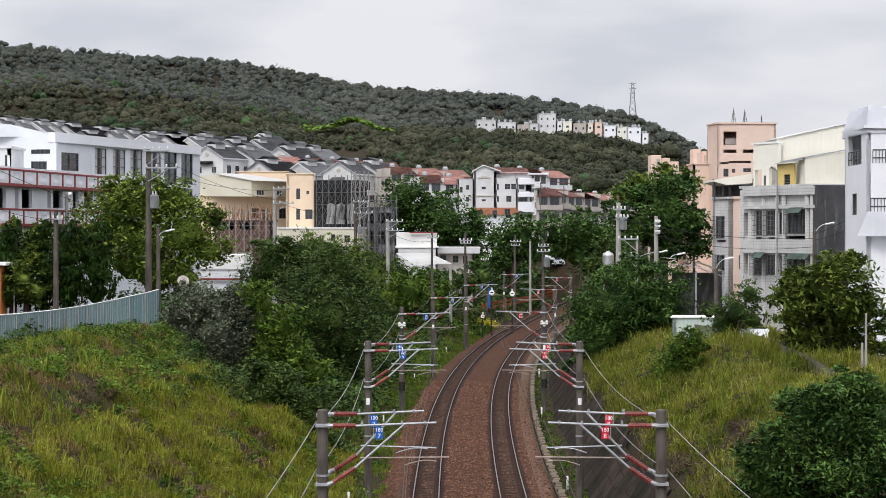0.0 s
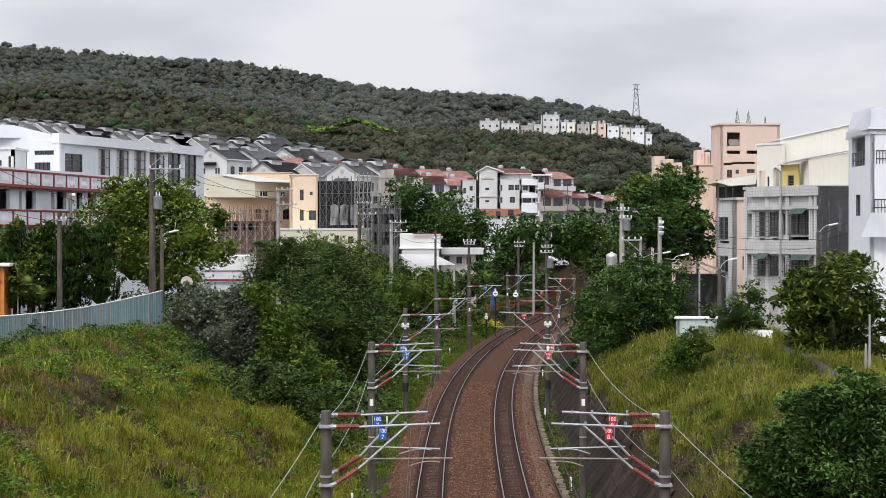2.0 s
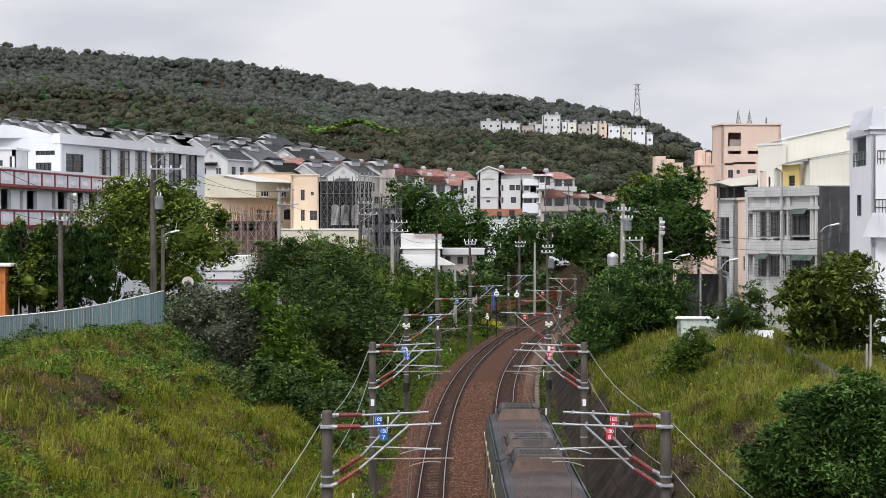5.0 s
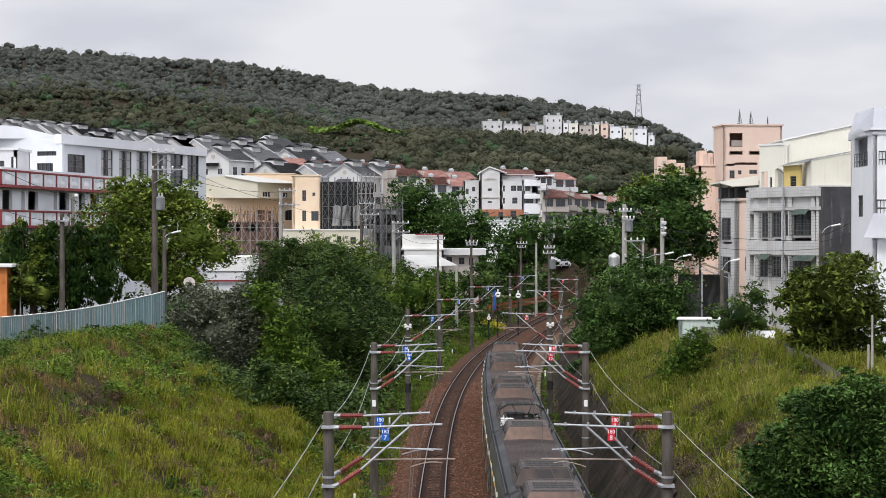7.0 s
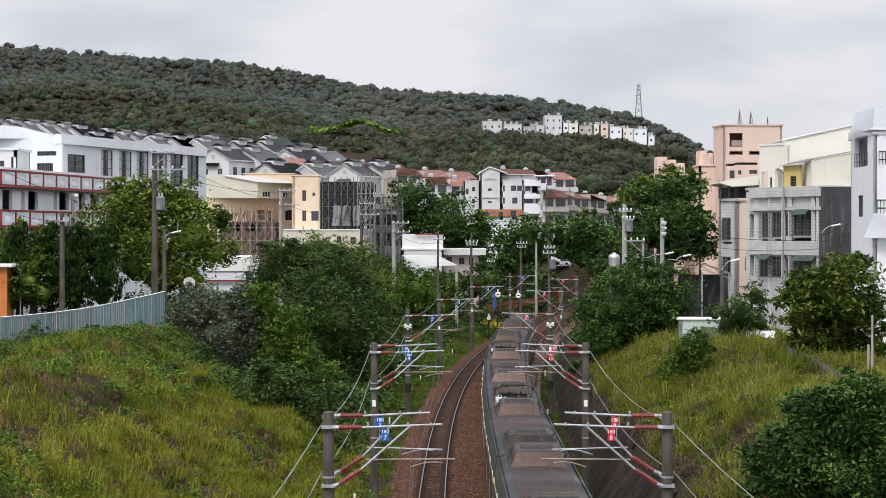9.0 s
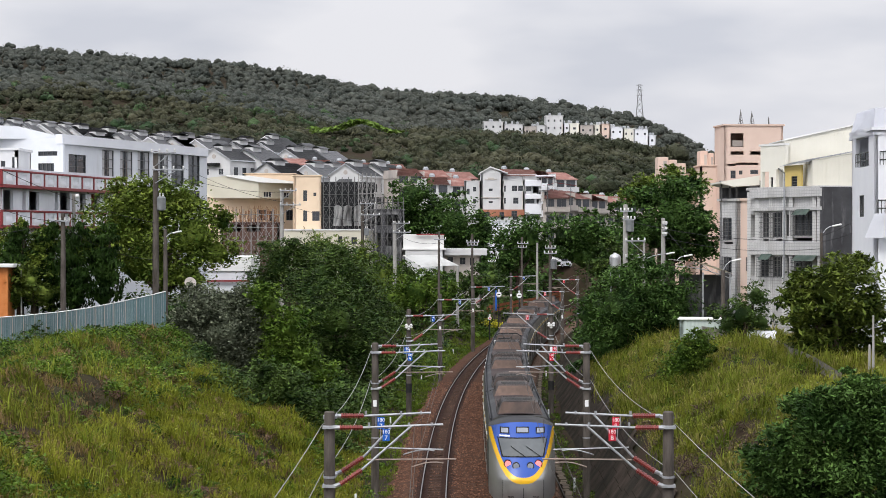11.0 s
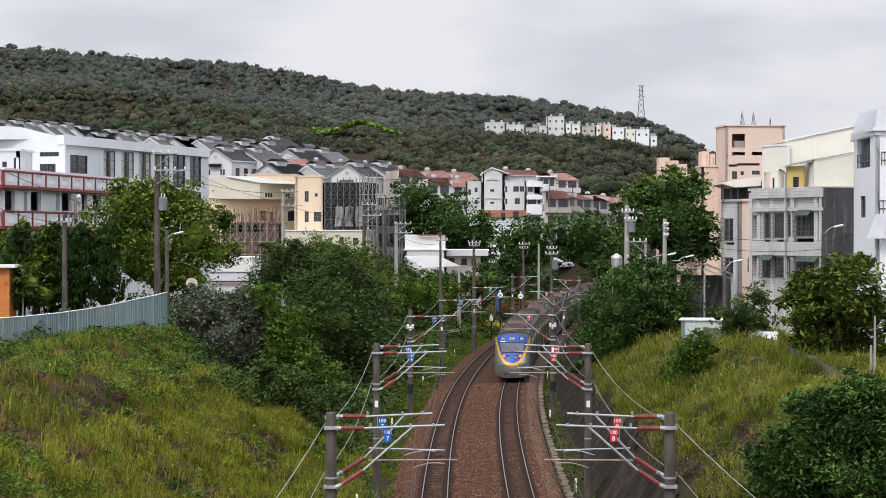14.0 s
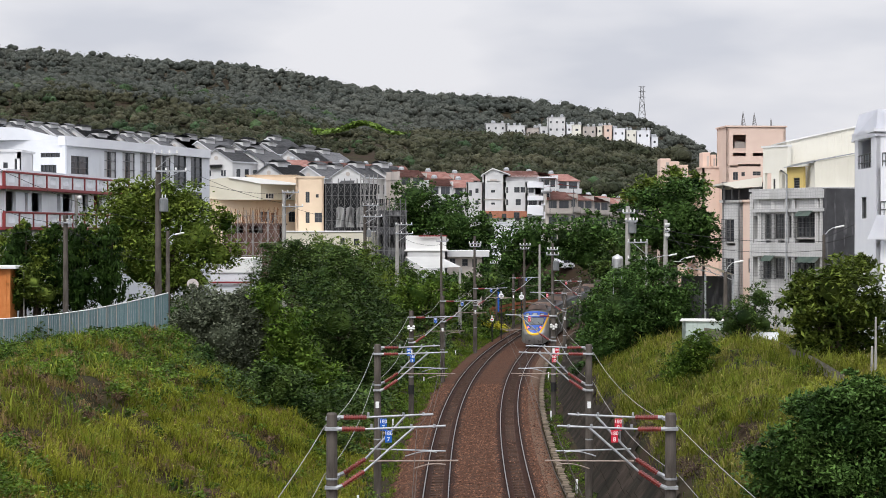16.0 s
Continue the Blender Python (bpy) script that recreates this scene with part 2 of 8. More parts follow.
SKY_AT = [-0.45, -0.2126, -0.165, -0.13, -0.0933, -0.0716, -0.05, -0.0228, 0.0, 0.0179, 0.0423, 0.0586, 0.0857, 0.1047, 0.1209, 0.1318, 0.167, 0.2126, 0.4]
SKY_UP = [0.107, 0.0922, 0.0880, 0.0822, 0.0782, 0.0752, 0.0716, 0.0697, 0.0688, 0.0679, 0.0658, 0.0618, 0.0555, 0.0485, 0.0395, 0.033, 0.024, 0.012, 0.006]


def smooth_step(a, b, v):
    s = np.clip((v - a) / (b - a), 0, 1)
    return s * s * (3 - 2 * s)


def hill_z(x, y):
    far = np.maximum(y, 150)
    up = np.interp(x / far, SKY_AT, SKY_UP) - 0.0032
    share_ = np.interp(far, [200, 330, 365, 400, 450, 600, 900, 1200, 1500, 1900, 3500, 6000], [-0.6, -0.38, -0.12, 0.12, 0.3, 0.5, 0.75, 0.9, 1.0, 0.8, 0.3, 0.1])
    bumps = 5.0 * np.sin(x / 47.0 + 1.3) * np.sin(y / 83.0) * smooth_step(350, 700, far)
    return 11.76 + far * up * share_ + bumps


def land(x, y):
    x, y = np.asarray(x, float), np.asarray(y, float)
    d = x - line_x(y)
    crest = np.interp(y, [-60, 40, 60, 90, 127, 140, 160, 200, 300], [14, 15, 16.5, 18.5, 19.5, 18.5, 18, 16, 16])
    top = np.interp(y, [-60, 40, 60, 90, 127, 160, 200, 260, 330], [8, 6.2, 5.7, 5.5, 5.6, 5.3, 4.2, 3.2, 3.0])
    s = np.clip((-d - 5.6) / (crest - 5.6), 0, 1)
    left = -0.45 + (top + 0.45) * (s ** 0.85) + np.clip(-d - crest, 0, 400) * 0.012 - 1.3 * smooth_step(0, 8, -d - crest) * (y < 160)
    # a wooded gully falls away behind the nose of the grass bank
    behind_nose = smooth_step(1, 13, y - (86.7 - 2.27 * x)) * smooth_step(-19, -15, x) * (1 - smooth_step(190, 235, y))
    left = left - behind_nose * 0.72 * np.maximum(left + 0.4, 0)
    rtop = np.interp(y, [-60, 60, 110, 150, 190, 240, 300], [7, 5.3, 4.95, 4.7, 3.8, 2.6, 2.6])
    foot = np.clip((d - 5.5) / 2.1, 0, 1)
    bank = np.clip((d - 7.6) / 6.0, 0, 1)
    right = -0.45 + foot * (0.52 * rtop + 0.45) + (0.48 * rtop) * (0.45 * np.sin(bank * 1.5708) + 0.55 * bank) + np.clip(d - 13, 0, 400) * 0.012
    near = np.where(d < 0, left, right)
    rough = np.clip((np.abs(d) - 6) / 4, 0, 1) * (0.3 * np.sin(x * 0.43 + 1.1) * np.sin(y * 0.17 + x * 0.1) + 0.34 * np.sin(x * 0.9 + y * 0.31) * np.sin(y * 0.47 - x * 0.2) + 0.2 * np.sin(x * 2.1) * np.sin(y * 1.3))
    blend = smooth_step(235, 340, y) * smooth_step(8, 20, np.abs(d) + np.maximum(y - 328, 0))
    return (near + rough) * (1 - blend) + hill_z(x, y) * blend


def spaced(*runs):
    return np.concatenate([np.arange(a, b, c) for a, b, c in runs])


gx = spaced((-3000, -900, 300), (-900, -400, 40), (-400, -120, 10), (-120, -40, 3), (-40, 45, 0.7), (45, 120, 3), (120, 400, 10), (400, 900, 40), (900, 3001, 300))
gy = spaced((-300, 30, 15), (30, 180, 1.2), (180, 360, 4), (360, 1600, 20), (1600, 4800, 200))
GX, GY = np.meshgrid(gx, gy)
ground = tagged(new("ground", np_mesh("ground", np.stack([GX, GY, land(GX, GY)], -1).reshape(-1, 3), grid_faces(len(gx), len(gy)), SOIL, True)),
                "grassy banks of a railway cutting rising to a hill", "ground", kind="structure")

# ---- the line: ballast, sleepers, rails ----
LINE_Y = np.concatenate([np.arange(-240, 40, 10.0), np.arange(40, 341, 3.0)])


def along(profile, offset=0.0, ys=LINE_Y):
    """Extrudes a cross-section (x, z) along the curve, offset to the right."""
    prof, rows = np.asarray(profile, float), []
    for y in ys:
        k = line_turn(y)
        c = 1 / math.hypot(1, k)
        off = prof[:, 0] + offset
        rows.append(np.stack([line_x(y) + off * c, y - off * k * c, prof[:, 1]], -1))
    return np.concatenate(rows), grid_faces(len(prof), len(ys))


v, f = along([(-4.6, -0.62), (-4.15, -0.42), (-3.5, -0.16), (-3.2, -0.125), (-2.75, -0.125), (-2.4, -0.165), (-1.46, -0.165), (-1.1, -0.125), (-0.7, -0.125), (-0.4, -0.15), (0.0, -0.2), (0.4, -0.15), (0.7, -0.125), (1.1, -0.125), (1.46, -0.165), (2.4, -0.165), (2.75, -0.125), (3.2, -0.125), (3.6, -0.16), (4.0, -0.42), (4.1, -0.7)])
bed = np_mesh("ballast_bed", v, f, BALLAST)
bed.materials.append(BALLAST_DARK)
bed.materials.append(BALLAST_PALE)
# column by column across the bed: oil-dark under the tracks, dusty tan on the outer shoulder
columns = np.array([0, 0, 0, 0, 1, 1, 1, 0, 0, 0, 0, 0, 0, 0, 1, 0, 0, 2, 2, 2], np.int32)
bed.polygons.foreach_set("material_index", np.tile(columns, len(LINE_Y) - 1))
ballast = tagged(new("ballast_bed", bed), "rust-stained gravel ballast under both tracks", "ballast", kind="structure")
for side, off in (("left", -1.93), ("right", 1.93)):
    track = thing("railway_track", pose(0, 0, 0), "worn narrow-gauge track with shiny rail heads on concrete sleepers", "track", "two tracks", "structure")
    for o in (-0.566, 0.566):
        v, f = along([(-0.07, -0.15), (-0.07, -0.135), (-0.012, -0.115), (-0.012, -0.045), (-0.036, -0.03), (-0.036, -0.002), (0.036, -0.002), (0.036, -0.03), (0.012, -0.045), (0.012, -0.115), (0.07, -0.135), (0.07, -0.15)], off + o)
        r = new("rail", np_mesh("rail", v, f, RAIL))
        r.parent = track
        v, f = along([(-0.026, 0.0), (-0.022, 0.003), (0.022, 0.003), (0.026, 0.0)], off + o)
        r2 = new("rail_head", np_mesh("rail_head", v, f, RAIL_TOP))
        r2.parent = r
    # oily dirt on both sides of each rail, with the rail's shadow painted in
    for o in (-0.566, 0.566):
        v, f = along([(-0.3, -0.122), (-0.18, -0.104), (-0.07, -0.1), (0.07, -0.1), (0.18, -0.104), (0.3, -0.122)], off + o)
        grime_and_shadow = new("oil_and_shadow_strip", np_mesh("oil_and_shadow_strip", v, f, BALLAST_DARK))
        grime_and_shadow.parent = track
    proto = None
    rest = bmesh.new()
    for k in range(420):
        y = 52 + 0.62 * k
        t = line_turn(y)
        m = pose(float(line_x(y)) + off, y - off * t, -0.128, 0, 0, -math.degrees(math.atan(t)))
        if k >= 150:
            box(rest, -1.0, 1.0, -0.11, 0.11, -0.1, 0.012, m)
        elif proto is None:
            proto = part("sleeper", boxes((-1.0, 1.0, -0.11, 0.11, -0.1, 0.012), bevel=0.015), SLEEPER, track)
            proto.matrix_basis = m
        else:
            share("sleeper", proto, track, m)
    tagged(part("far_sleepers", rest, SLEEPER, track), kind="stuff")

# ---- plants ----
OLIVE = leaf_mat("olive_leaves", (0.03, 0.066, 0.009), (0.18, 0.23, 0.04), 0.6, 0.6, 0.16)
DEEP = leaf_mat("deep_green_leaves", (0.011, 0.034, 0.008), (0.09, 0.162, 0.038), 0.7, 0.6, 0.14)
DARKEST = leaf_mat("cypress_leaves", (0.009, 0.025, 0.005), (0.028, 0.055, 0.009), 0.6)
FRESH = leaf_mat("fresh_green_leaves", (0.02, 0.055, 0.007), (0.125, 0.19, 0.028), 0.7, 0.6, 0.14)
SILVER = leaf_mat("silvery_leaves", (0.035, 0.045, 0.024), (0.17, 0.19, 0.13), 1.6)
FEATHER = leaf_mat("feathery_leaves", (0.012, 0.034, 0.009), (0.09, 0.138, 0.032), 0.6, 0.6, 0.1)
CREEPER = leaf_mat("creeper_leaves", (0.035, 0.075, 0.009), (0.13, 0.2, 0.025), 0.6, passing=0.2)
LOQUAT = leaf_mat("broad_leaves", (0.017, 0.038, 0.005), (0.13, 0.165, 0.03), 0.9, 0.6)
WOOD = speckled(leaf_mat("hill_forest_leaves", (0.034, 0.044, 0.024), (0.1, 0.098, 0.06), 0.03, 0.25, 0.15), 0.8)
# distance haze is painted into the ridge leaves: paler and greyer
HAZED_RIDGE_WOOD = speckled(leaf_mat("hazed_ridge_leaves", (0.06, 0.07, 0.06), (0.1, 0.106, 0.088), 0.02, 0.18, 0.15), 0.6)
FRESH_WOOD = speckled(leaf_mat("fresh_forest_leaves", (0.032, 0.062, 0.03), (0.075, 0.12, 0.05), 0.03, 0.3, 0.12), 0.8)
MEADOW = leaf_mat("meadow_grass", (0.09, 0.15, 0.025), (0.13, 0.2, 0.04), 0.2)
BARK = mat("grey_brown_bark", (0.06, 0.045, 0.035), (0.13, 0.10, 0.08), 5.0, 0.95, 0.6, stretch=(1, 1, 0.3))
rng = np.random.default_rng(7)


def unit(v):
    return v / np.maximum(np.linalg.norm(v, axis=-1, keepdims=True), 1e-6)


def leaf_quads(c, length, width, flat=0.55, droop=0.25):
    """Diamond leaves at the points c, lying more or less level."""
    n = len(c)
    u = unit(rng.normal(size=(n, 3)) * (1, 1, flat) - (0, 0, droop))
    w = unit(np.cross(u, rng.normal(size=(n, 3)) * (0.5, 0.5, 0.3) + (0, 0, 1)))
    s = rng.uniform(0.65, 1.3, (n, 1))
    v = np.stack([c - u * length * s / 2, c + w * width * s / 2, c + u * length * s / 2, c - w * width * s / 2], 1)
    return v.reshape(-1, 3)


def leaf_tris(c, length, width, flat=0.55, droop=0.25):
    """Simpler three-cornered leaves, for what is far or very many."""
    v = leaf_quads(c, length, width, flat, droop).reshape(-1, 4, 3)
    return v[:, (0, 1, 2)] + np.stack([np.zeros_like(v[:, 0]), (v[:, 1] - v[:, 3]) * 0.3, np.zeros_like(v[:, 0])], 1)


def tris(n):
    return np.arange(n * 3).reshape(n, 3)


def quads(n):
    return np.arange(n * 4).reshape(n, 4)


_bm = bmesh.new()
bmesh.ops.create_icosphere(_bm, subdivisions=1, radius=1.0)
_bm.verts.ensure_lookup_table()
ICO_V = np.array([v.co[:] for v in _bm.verts])
ICO_F = np.array([[v.index for v in f.verts] for f in _bm.faces])
_bm.free()
_bm = bmesh.new()
bmesh.ops.create_icosphere(_bm, subdivisions=2, radius=1.0)
_bm.verts.ensure_lookup_table()
BALL_V = np.array([v.co[:] for v in _bm.verts])
BALL_F = np.array([[v.index for v in f.verts] for f in _bm.faces])
BALL_Q = np.concatenate([BALL_F, BALL_F[:, 2:]], 1)
_bm.free()


def leafy(lobes, leaves, length, width, clump=0.19, core=0.66, flat=0.55):
    """A crown: clumps of leaves over the skin of several lobes (x, y, z, radius), round a ragged dark core."""
    # side shoots break up the outline of each lobe
    shoots = []
    for x, y, z, r in lobes:
        for _ in range(4):
            d = unit(rng.normal(size=3) + np.array((0, -0.2, 0.25)))
            q = r * rng.uniform(0.28, 0.48)
            shoots.append((x + d[0] * r * 0.92, y + d[1] * r * 0.8, z + d[2] * r * 0.85, q))
    bodies, lobes = list(lobes), list(lobes) + shoots
    vs = []
    total = sum(l[3] ** 2 for l in lobes)
    for x, y, z, r in lobes:
        n = int(leaves * r * r / total)
        m = max(n // 26, 6)
        dirs = unit(rng.normal(size=(m, 3)) + (0, -0.45, 0.35))
        heads = dirs * (r * rng.uniform(0.6, 1.12, (m, 1))) * (1, 1, 0.88)
        pick = rng.integers(0, m, n)
        c = heads[pick] + rng.normal(size=(n, 3)) * r * clump * (1, 1, 0.5)
        vs.append(leaf_quads(c + (x, y, z), length, width, flat))
    v = np.concatenate(vs)
    f = quads(len(v) // 4)
    cores, cf, base = [], [], len(v)
    for x, y, z, r in bodies:
        cv = BALL_V * (r * core * 0.72) * (1 + 0.35 * rng.uniform(-1, 1, (len(BALL_V), 1))) + (x, y, z)
        cores.append(cv)
        cf.append(BALL_F + base)
        base += len(cv)
    return v, f, np.concatenate(cores), np.concatenate(cf)


def crown_mesh(name, v, f, cv, cf, material):
    """Quads and the triangles of the core as one mesh."""
    me = bpy.data.meshes.new(name)
    verts = np.concatenate([v, cv]).astype(np.float32)
    loops = np.concatenate([f.ravel(), cf.ravel()]).astype(np.int32)
    starts = np.concatenate([np.arange(0, f.size, f.shape[1]), f.size + np.arange(0, cf.size, 3)]).astype(np.int32)
    me.vertices.add(len(verts))
    me.vertices.foreach_set("co", verts.ravel())
    me.loops.add(len(loops))
    me.loops.foreach_set("vertex_index", loops)
    me.polygons.add(len(starts))
    me.polygons.foreach_set("loop_start", starts)
    me.update(calc_edges=True)
    me.validate()
    me.materials.append(material)
    return me


def tree(label, material, y, lobes, leaves, length, width, name="tree", category="tree", root=None, flat=0.55, clump=0.19, core=0.66):
    """lobes: (x, z, radius, depth behind y). The trunk forks towards them."""
    rs = np.array([l[2] for l in lobes])
    cx_ = float(np.average([l[0] for l in lobes], weights=rs)) if root is None else root
    z0 = float(land(cx_, y + 1)) - 0.3
    ob = thing(name, pose(cx_, y + 1, z0), label, category)
    local = [(x - cx_, d - 1, z - z0, r) for x, z, r, d in lobes]
    me = crown_mesh("crown", *leafy(local, leaves, length, width, clump, core, flat), material)
    c = new("crown", me)
    c.parent = ob
    bm = bmesh.new()
    low = min(l[2] - 0.5 * l[3] for l in local)
    fork = max(low, 0.6)
    rad = 0.035 * max(l[2] + l[3] for l in local) + 0.03
    tube(bm, (0, 0, 0), (0.1, 0, fork), rad, rad * 0.75)
    for x, yy, z, r in local:
        mid = (x * 0.45 + 0.1, yy * 0.45, fork + (z - fork) * 0.55)
        tube(bm, (0.1, 0, fork), mid, rad * 0.6, rad * 0.4, 6)
        tube(bm, mid, (x, yy, z + 0.3 * r), rad * 0.4, rad * 0.12, 6)
    part("trunk", bm, BARK, ob)
    return ob


# hill forest: each crown is a dome of leafy lobes with loose sprays round its outline
def forest(name, label, n, near, far, size, lobes, sprays, material, seed, fan=(-0.27, 0.27), lift=0.5):
    g = np.random.default_rng(seed)
    a = g.uniform(*fan, n)
    y = np.interp(g.uniform(0, 1, n) ** 0.9, [0.0, 0.25, 0.5, 0.75, 1.0], [near, near + 0.14 * (far - near), near + 0.34 * (far - near), near + 0.62 * (far - near), far])
    x = a * y
    r = g.uniform(0.65, 1.45, n) * size * (0.75 + y / 2600)
    r = np.where((a > 0.012) & (a < 0.108) & (y > 690) & (y < 845), r * 0.7, r)
    r = np.where((a > -0.066) & (a < -0.02) & (y > 600) & (y < 800), r * 0.5, r)
    keep = ~((y < 600) & (a < -0.03)) & ~((y < 470) & (a < 0.135)) & ~((a > 0.012) & (a < 0.108) & (y > 838) & (y < 930)) & ~((y < 420) & (a > 0.12))
    x, y, r = x[keep], y[keep], r[keep]
    n = len(x)
    tall = g.uniform(0.75, 1.25, n)
    mid = np.stack([x, y, land(x, y) + lift * r], -1)
    out = unit(g.normal(size=(n, lobes, 3)) + (0, -0.35, 0.5)) * (1, 1, 0.8)
    at = mid[:, None] + out * (r[:, None, None] * g.uniform(0.25, 0.6, (n, lobes, 1))) * np.stack([np.ones(n), np.ones(n), tall], -1)[:, None]
    rad = r[:, None] * g.uniform(0.36, 0.6, (n, lobes))
    k = len(ICO_V)
    cv = (ICO_V[None, None] * (rad[:, :, None, None] * g.uniform(0.7, 1.25, (n, lobes, k, 1))) * (1, 1, 0.8) + at[:, :, None]).reshape(-1, 3)
    c = mid[:, None] + unit(g.normal(size=(n, sprays, 3)) + (0, -0.35, 0.5)) * (r[:, None, None] * g.uniform(0.66, 1.0, (n, sprays, 1))) * (1, 1, 0.85)
    leaf = np.repeat(r, sprays)[:, None] * 0.19
    v = leaf_tris(c.reshape(-1, 3), leaf * 1.3, leaf, 0.7).reshape(-1, 3)
    cf = (ICO_F[None] + (np.arange(n * lobes) * k + len(v))[:, None, None]).reshape(-1, 3)
    me = crown_mesh(name, v, tris(len(v) // 3), cv, cf, material)
    me.shade_smooth()
    return tagged(new(name, me), label, "forest", kind="stuff")


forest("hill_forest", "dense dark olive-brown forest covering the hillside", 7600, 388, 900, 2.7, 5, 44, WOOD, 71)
forest("ridge_forest", "forest along the far ridge, haze painted into its grey-green leaves", 7200, 850, 1545, 2.9, 4, 18, HAZED_RIDGE_WOOD, 72)
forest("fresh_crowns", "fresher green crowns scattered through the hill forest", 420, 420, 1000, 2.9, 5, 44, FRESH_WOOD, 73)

forest("hilltop_grove", "tall dark trees before the hilltop estate", 420, 790, 842, 5.0, 6, 60, WOOD, 74, (0.058, 0.112), 0.75)

# a pale meadow on the shoulder of the hill
n = 5200
x, y = rng.normal(-30, 7.0, n), rng.uniform(715, 800, n)
v = leaf_quads(np.stack([x, y, land(x, y) + 2.6 + rng.uniform(0, 0.8, n) + 3.9 * np.exp(-((x + 30) / 8) ** 2)], -1), 1.6, 1.2, 0.3)
tagged(new("meadow", np_mesh("meadow", v, quads(n), MEADOW)), "light green grassy clearing among hill trees", "meadow", kind="stuff")


# trees, from the near banks outwards: (x, z, radius, depth)
tree("olive-green broadleaf tree behind the blue fence", OLIVE, 150, [
    (-23.14, 12.21, 3.05, 1.5), (-18.47, 11.39, 2.93, 2.0), (-20.91, 13.63, 2.36, 2.5),
    (-23.14, 14.04, 1.71, 2.0), (-19.08, 14.04, 1.63, 2.5), (-21.52, 9.77, 3.05, 1.0),
    (-16.64, 10.17, 1.71, 2.0), (-16.23, 12.41, 0.98, 3.0), (-18.47, 8.34, 2.03, 1.0), (-24.97, 10.58, 1.63, 1.0)], 23000, 0.34, 0.16)
tree("green shrubby tree below the balconies", OLIVE, 138.5, [(-28.69, 10.67, 1.43, 0.8), (-26.63, 11.23, 1.13, 0.8), (-27.19, 9.36, 1.58, 0.8), (-29.25, 8.61, 1.58, 0.8), (-24.18, 10.48, 1.13, 0.8), (-28.32, 11.99, 0.68, 0.8)], 8000, 0.28, 0.13)
for px_ in ((-28.3, 0), (-26.43, 1.0), (-24.57, 0.4), (-22.71, 0.8)):
    tree("dark cypress-like tree beside a concrete pole", DARKEST, 137.5 + px_[1], [
        (px_[0], 11.24, 0.9, 0.5), (px_[0] - 0.3, 10.12, 1.25, 0.3), (px_[0] + 0.3, 8.81, 1.4, 0.2), (px_[0], 7.51, 1.3, 0.2), (px_[0] + 0.5, 11.87, 0.5, 0.4)], 3600, 0.36, 0.1, flat=2.0)
tree("yellow-green shrub beside an orange hut", LOQUAT, 136.4, [(-27.15, 8.47, 1.4, 0), (-26.22, 7.73, 1.1, 0), (-28.07, 7.54, 1.0, 0)], 1800, 0.3, 0.14, "shrub", "shrub")
tree("rounded grey-green silvery bush at the fence's end", SILVER, 127, [
    (-13.74, 5.6, 2.55, 1.0), (-14.95, 7.04, 1.65, 1.5), (-12.53, 6.63, 1.65, 1.5), (-15.63, 6.11, 1.38, 1.0), (-12.19, 4.39, 1.55, 1.0), (-11.5, 5.4, 1.5, 1.2), (-13.2, 3.9, 1.3, 0.4)], 23000, 0.2, 0.12, "bush", "bush", clump=0.16, core=0.7)
tree("fresh green tree beside the grey-green bush", FRESH, 126, [
    (-10.9, 7.35, 1.43, 2.0), (-9.53, 5.82, 1.43, 1.5), (-8.85, 4.11, 1.43, 1.0), (-10.22, 4.45, 1.37, 1.0), (-7.65, 3.08, 1.16, 1.0), (-10.04, 2.98, 1.3, 0.5)], 9000, 0.28, 0.12)
for zz, rows in ((150, ((590, 560, 62), (630, 610, 55), (590, 640, 55), (555, 690, 40), (625, 680, 40), (550, 580, 50))), (165, ((620, 500, 55), (660, 560, 45), (575, 490, 50), (665, 620, 36), (540, 520, 50))), (185, ((490, 470, 48), (540, 455, 42), (470, 510, 45), (520, 500, 45)))):
    tree("dark feathery-leaved tree on the cutting's side", FEATHER, zz, [((p - 784) / 3688 * zz, 11.76 - (h - 411) / 3688 * zz, w / 3688 * zz, 0.6 * k) for k, (p, h, w) in enumerate(rows)], 15000, 0.36, 0.11, flat=0.35, clump=0.25)
tree("brownish scrub tree near the scaffold", OLIVE, 215, [(-11.31, 9.49, 2.22, 0.0), (-8.39, 8.90, 2.04, 0.5), (-13.06, 10.07, 1.63, 1.0), (-6.94, 7.15, 2.04, 1.5), (-9.85, 7.45, 2.04, 2.0)], 6000, 0.34, 0.12, "shrub", "shrub")
tree("dark green tree above the steel-roofed sheds", DEEP, 330, [(-5.01, 17.22, 3.76, 0.0), (-5.73, 13.19, 4.03, 0.5), (-2.15, 14.09, 3.76, 1.0)], 6000, 0.6, 0.3)
tree("dark green tree below the white houses", DEEP, 325, [(1.41, 13.17, 4.23, 0.0), (5.82, 11.85, 3.70, 0.5), (3.61, 9.20, 3.52, 1.0), (0.53, 10.09, 3.08, 1.5)], 6500, 0.6, 0.3)
tree("dark green tree in the valley", DEEP, 318, [(12.59, 10.98, 3.62, 0.0), (10.00, 8.40, 3.45, 0.5), (14.31, 8.6, 2.6, 1.0), (8.28, 6.6, 2.6, 1.5)], 5500, 0.6, 0.3)
tree("broad dark tree in the valley", DEEP, 322, [(18.86, 10.97, 3.67, 0.0), (23.22, 11.41, 3.93, 0.5), (21.48, 8.35, 3.93, 1.0), (26.28, 10.10, 3.49, 1.5)], 7000, 0.6, 0.3)
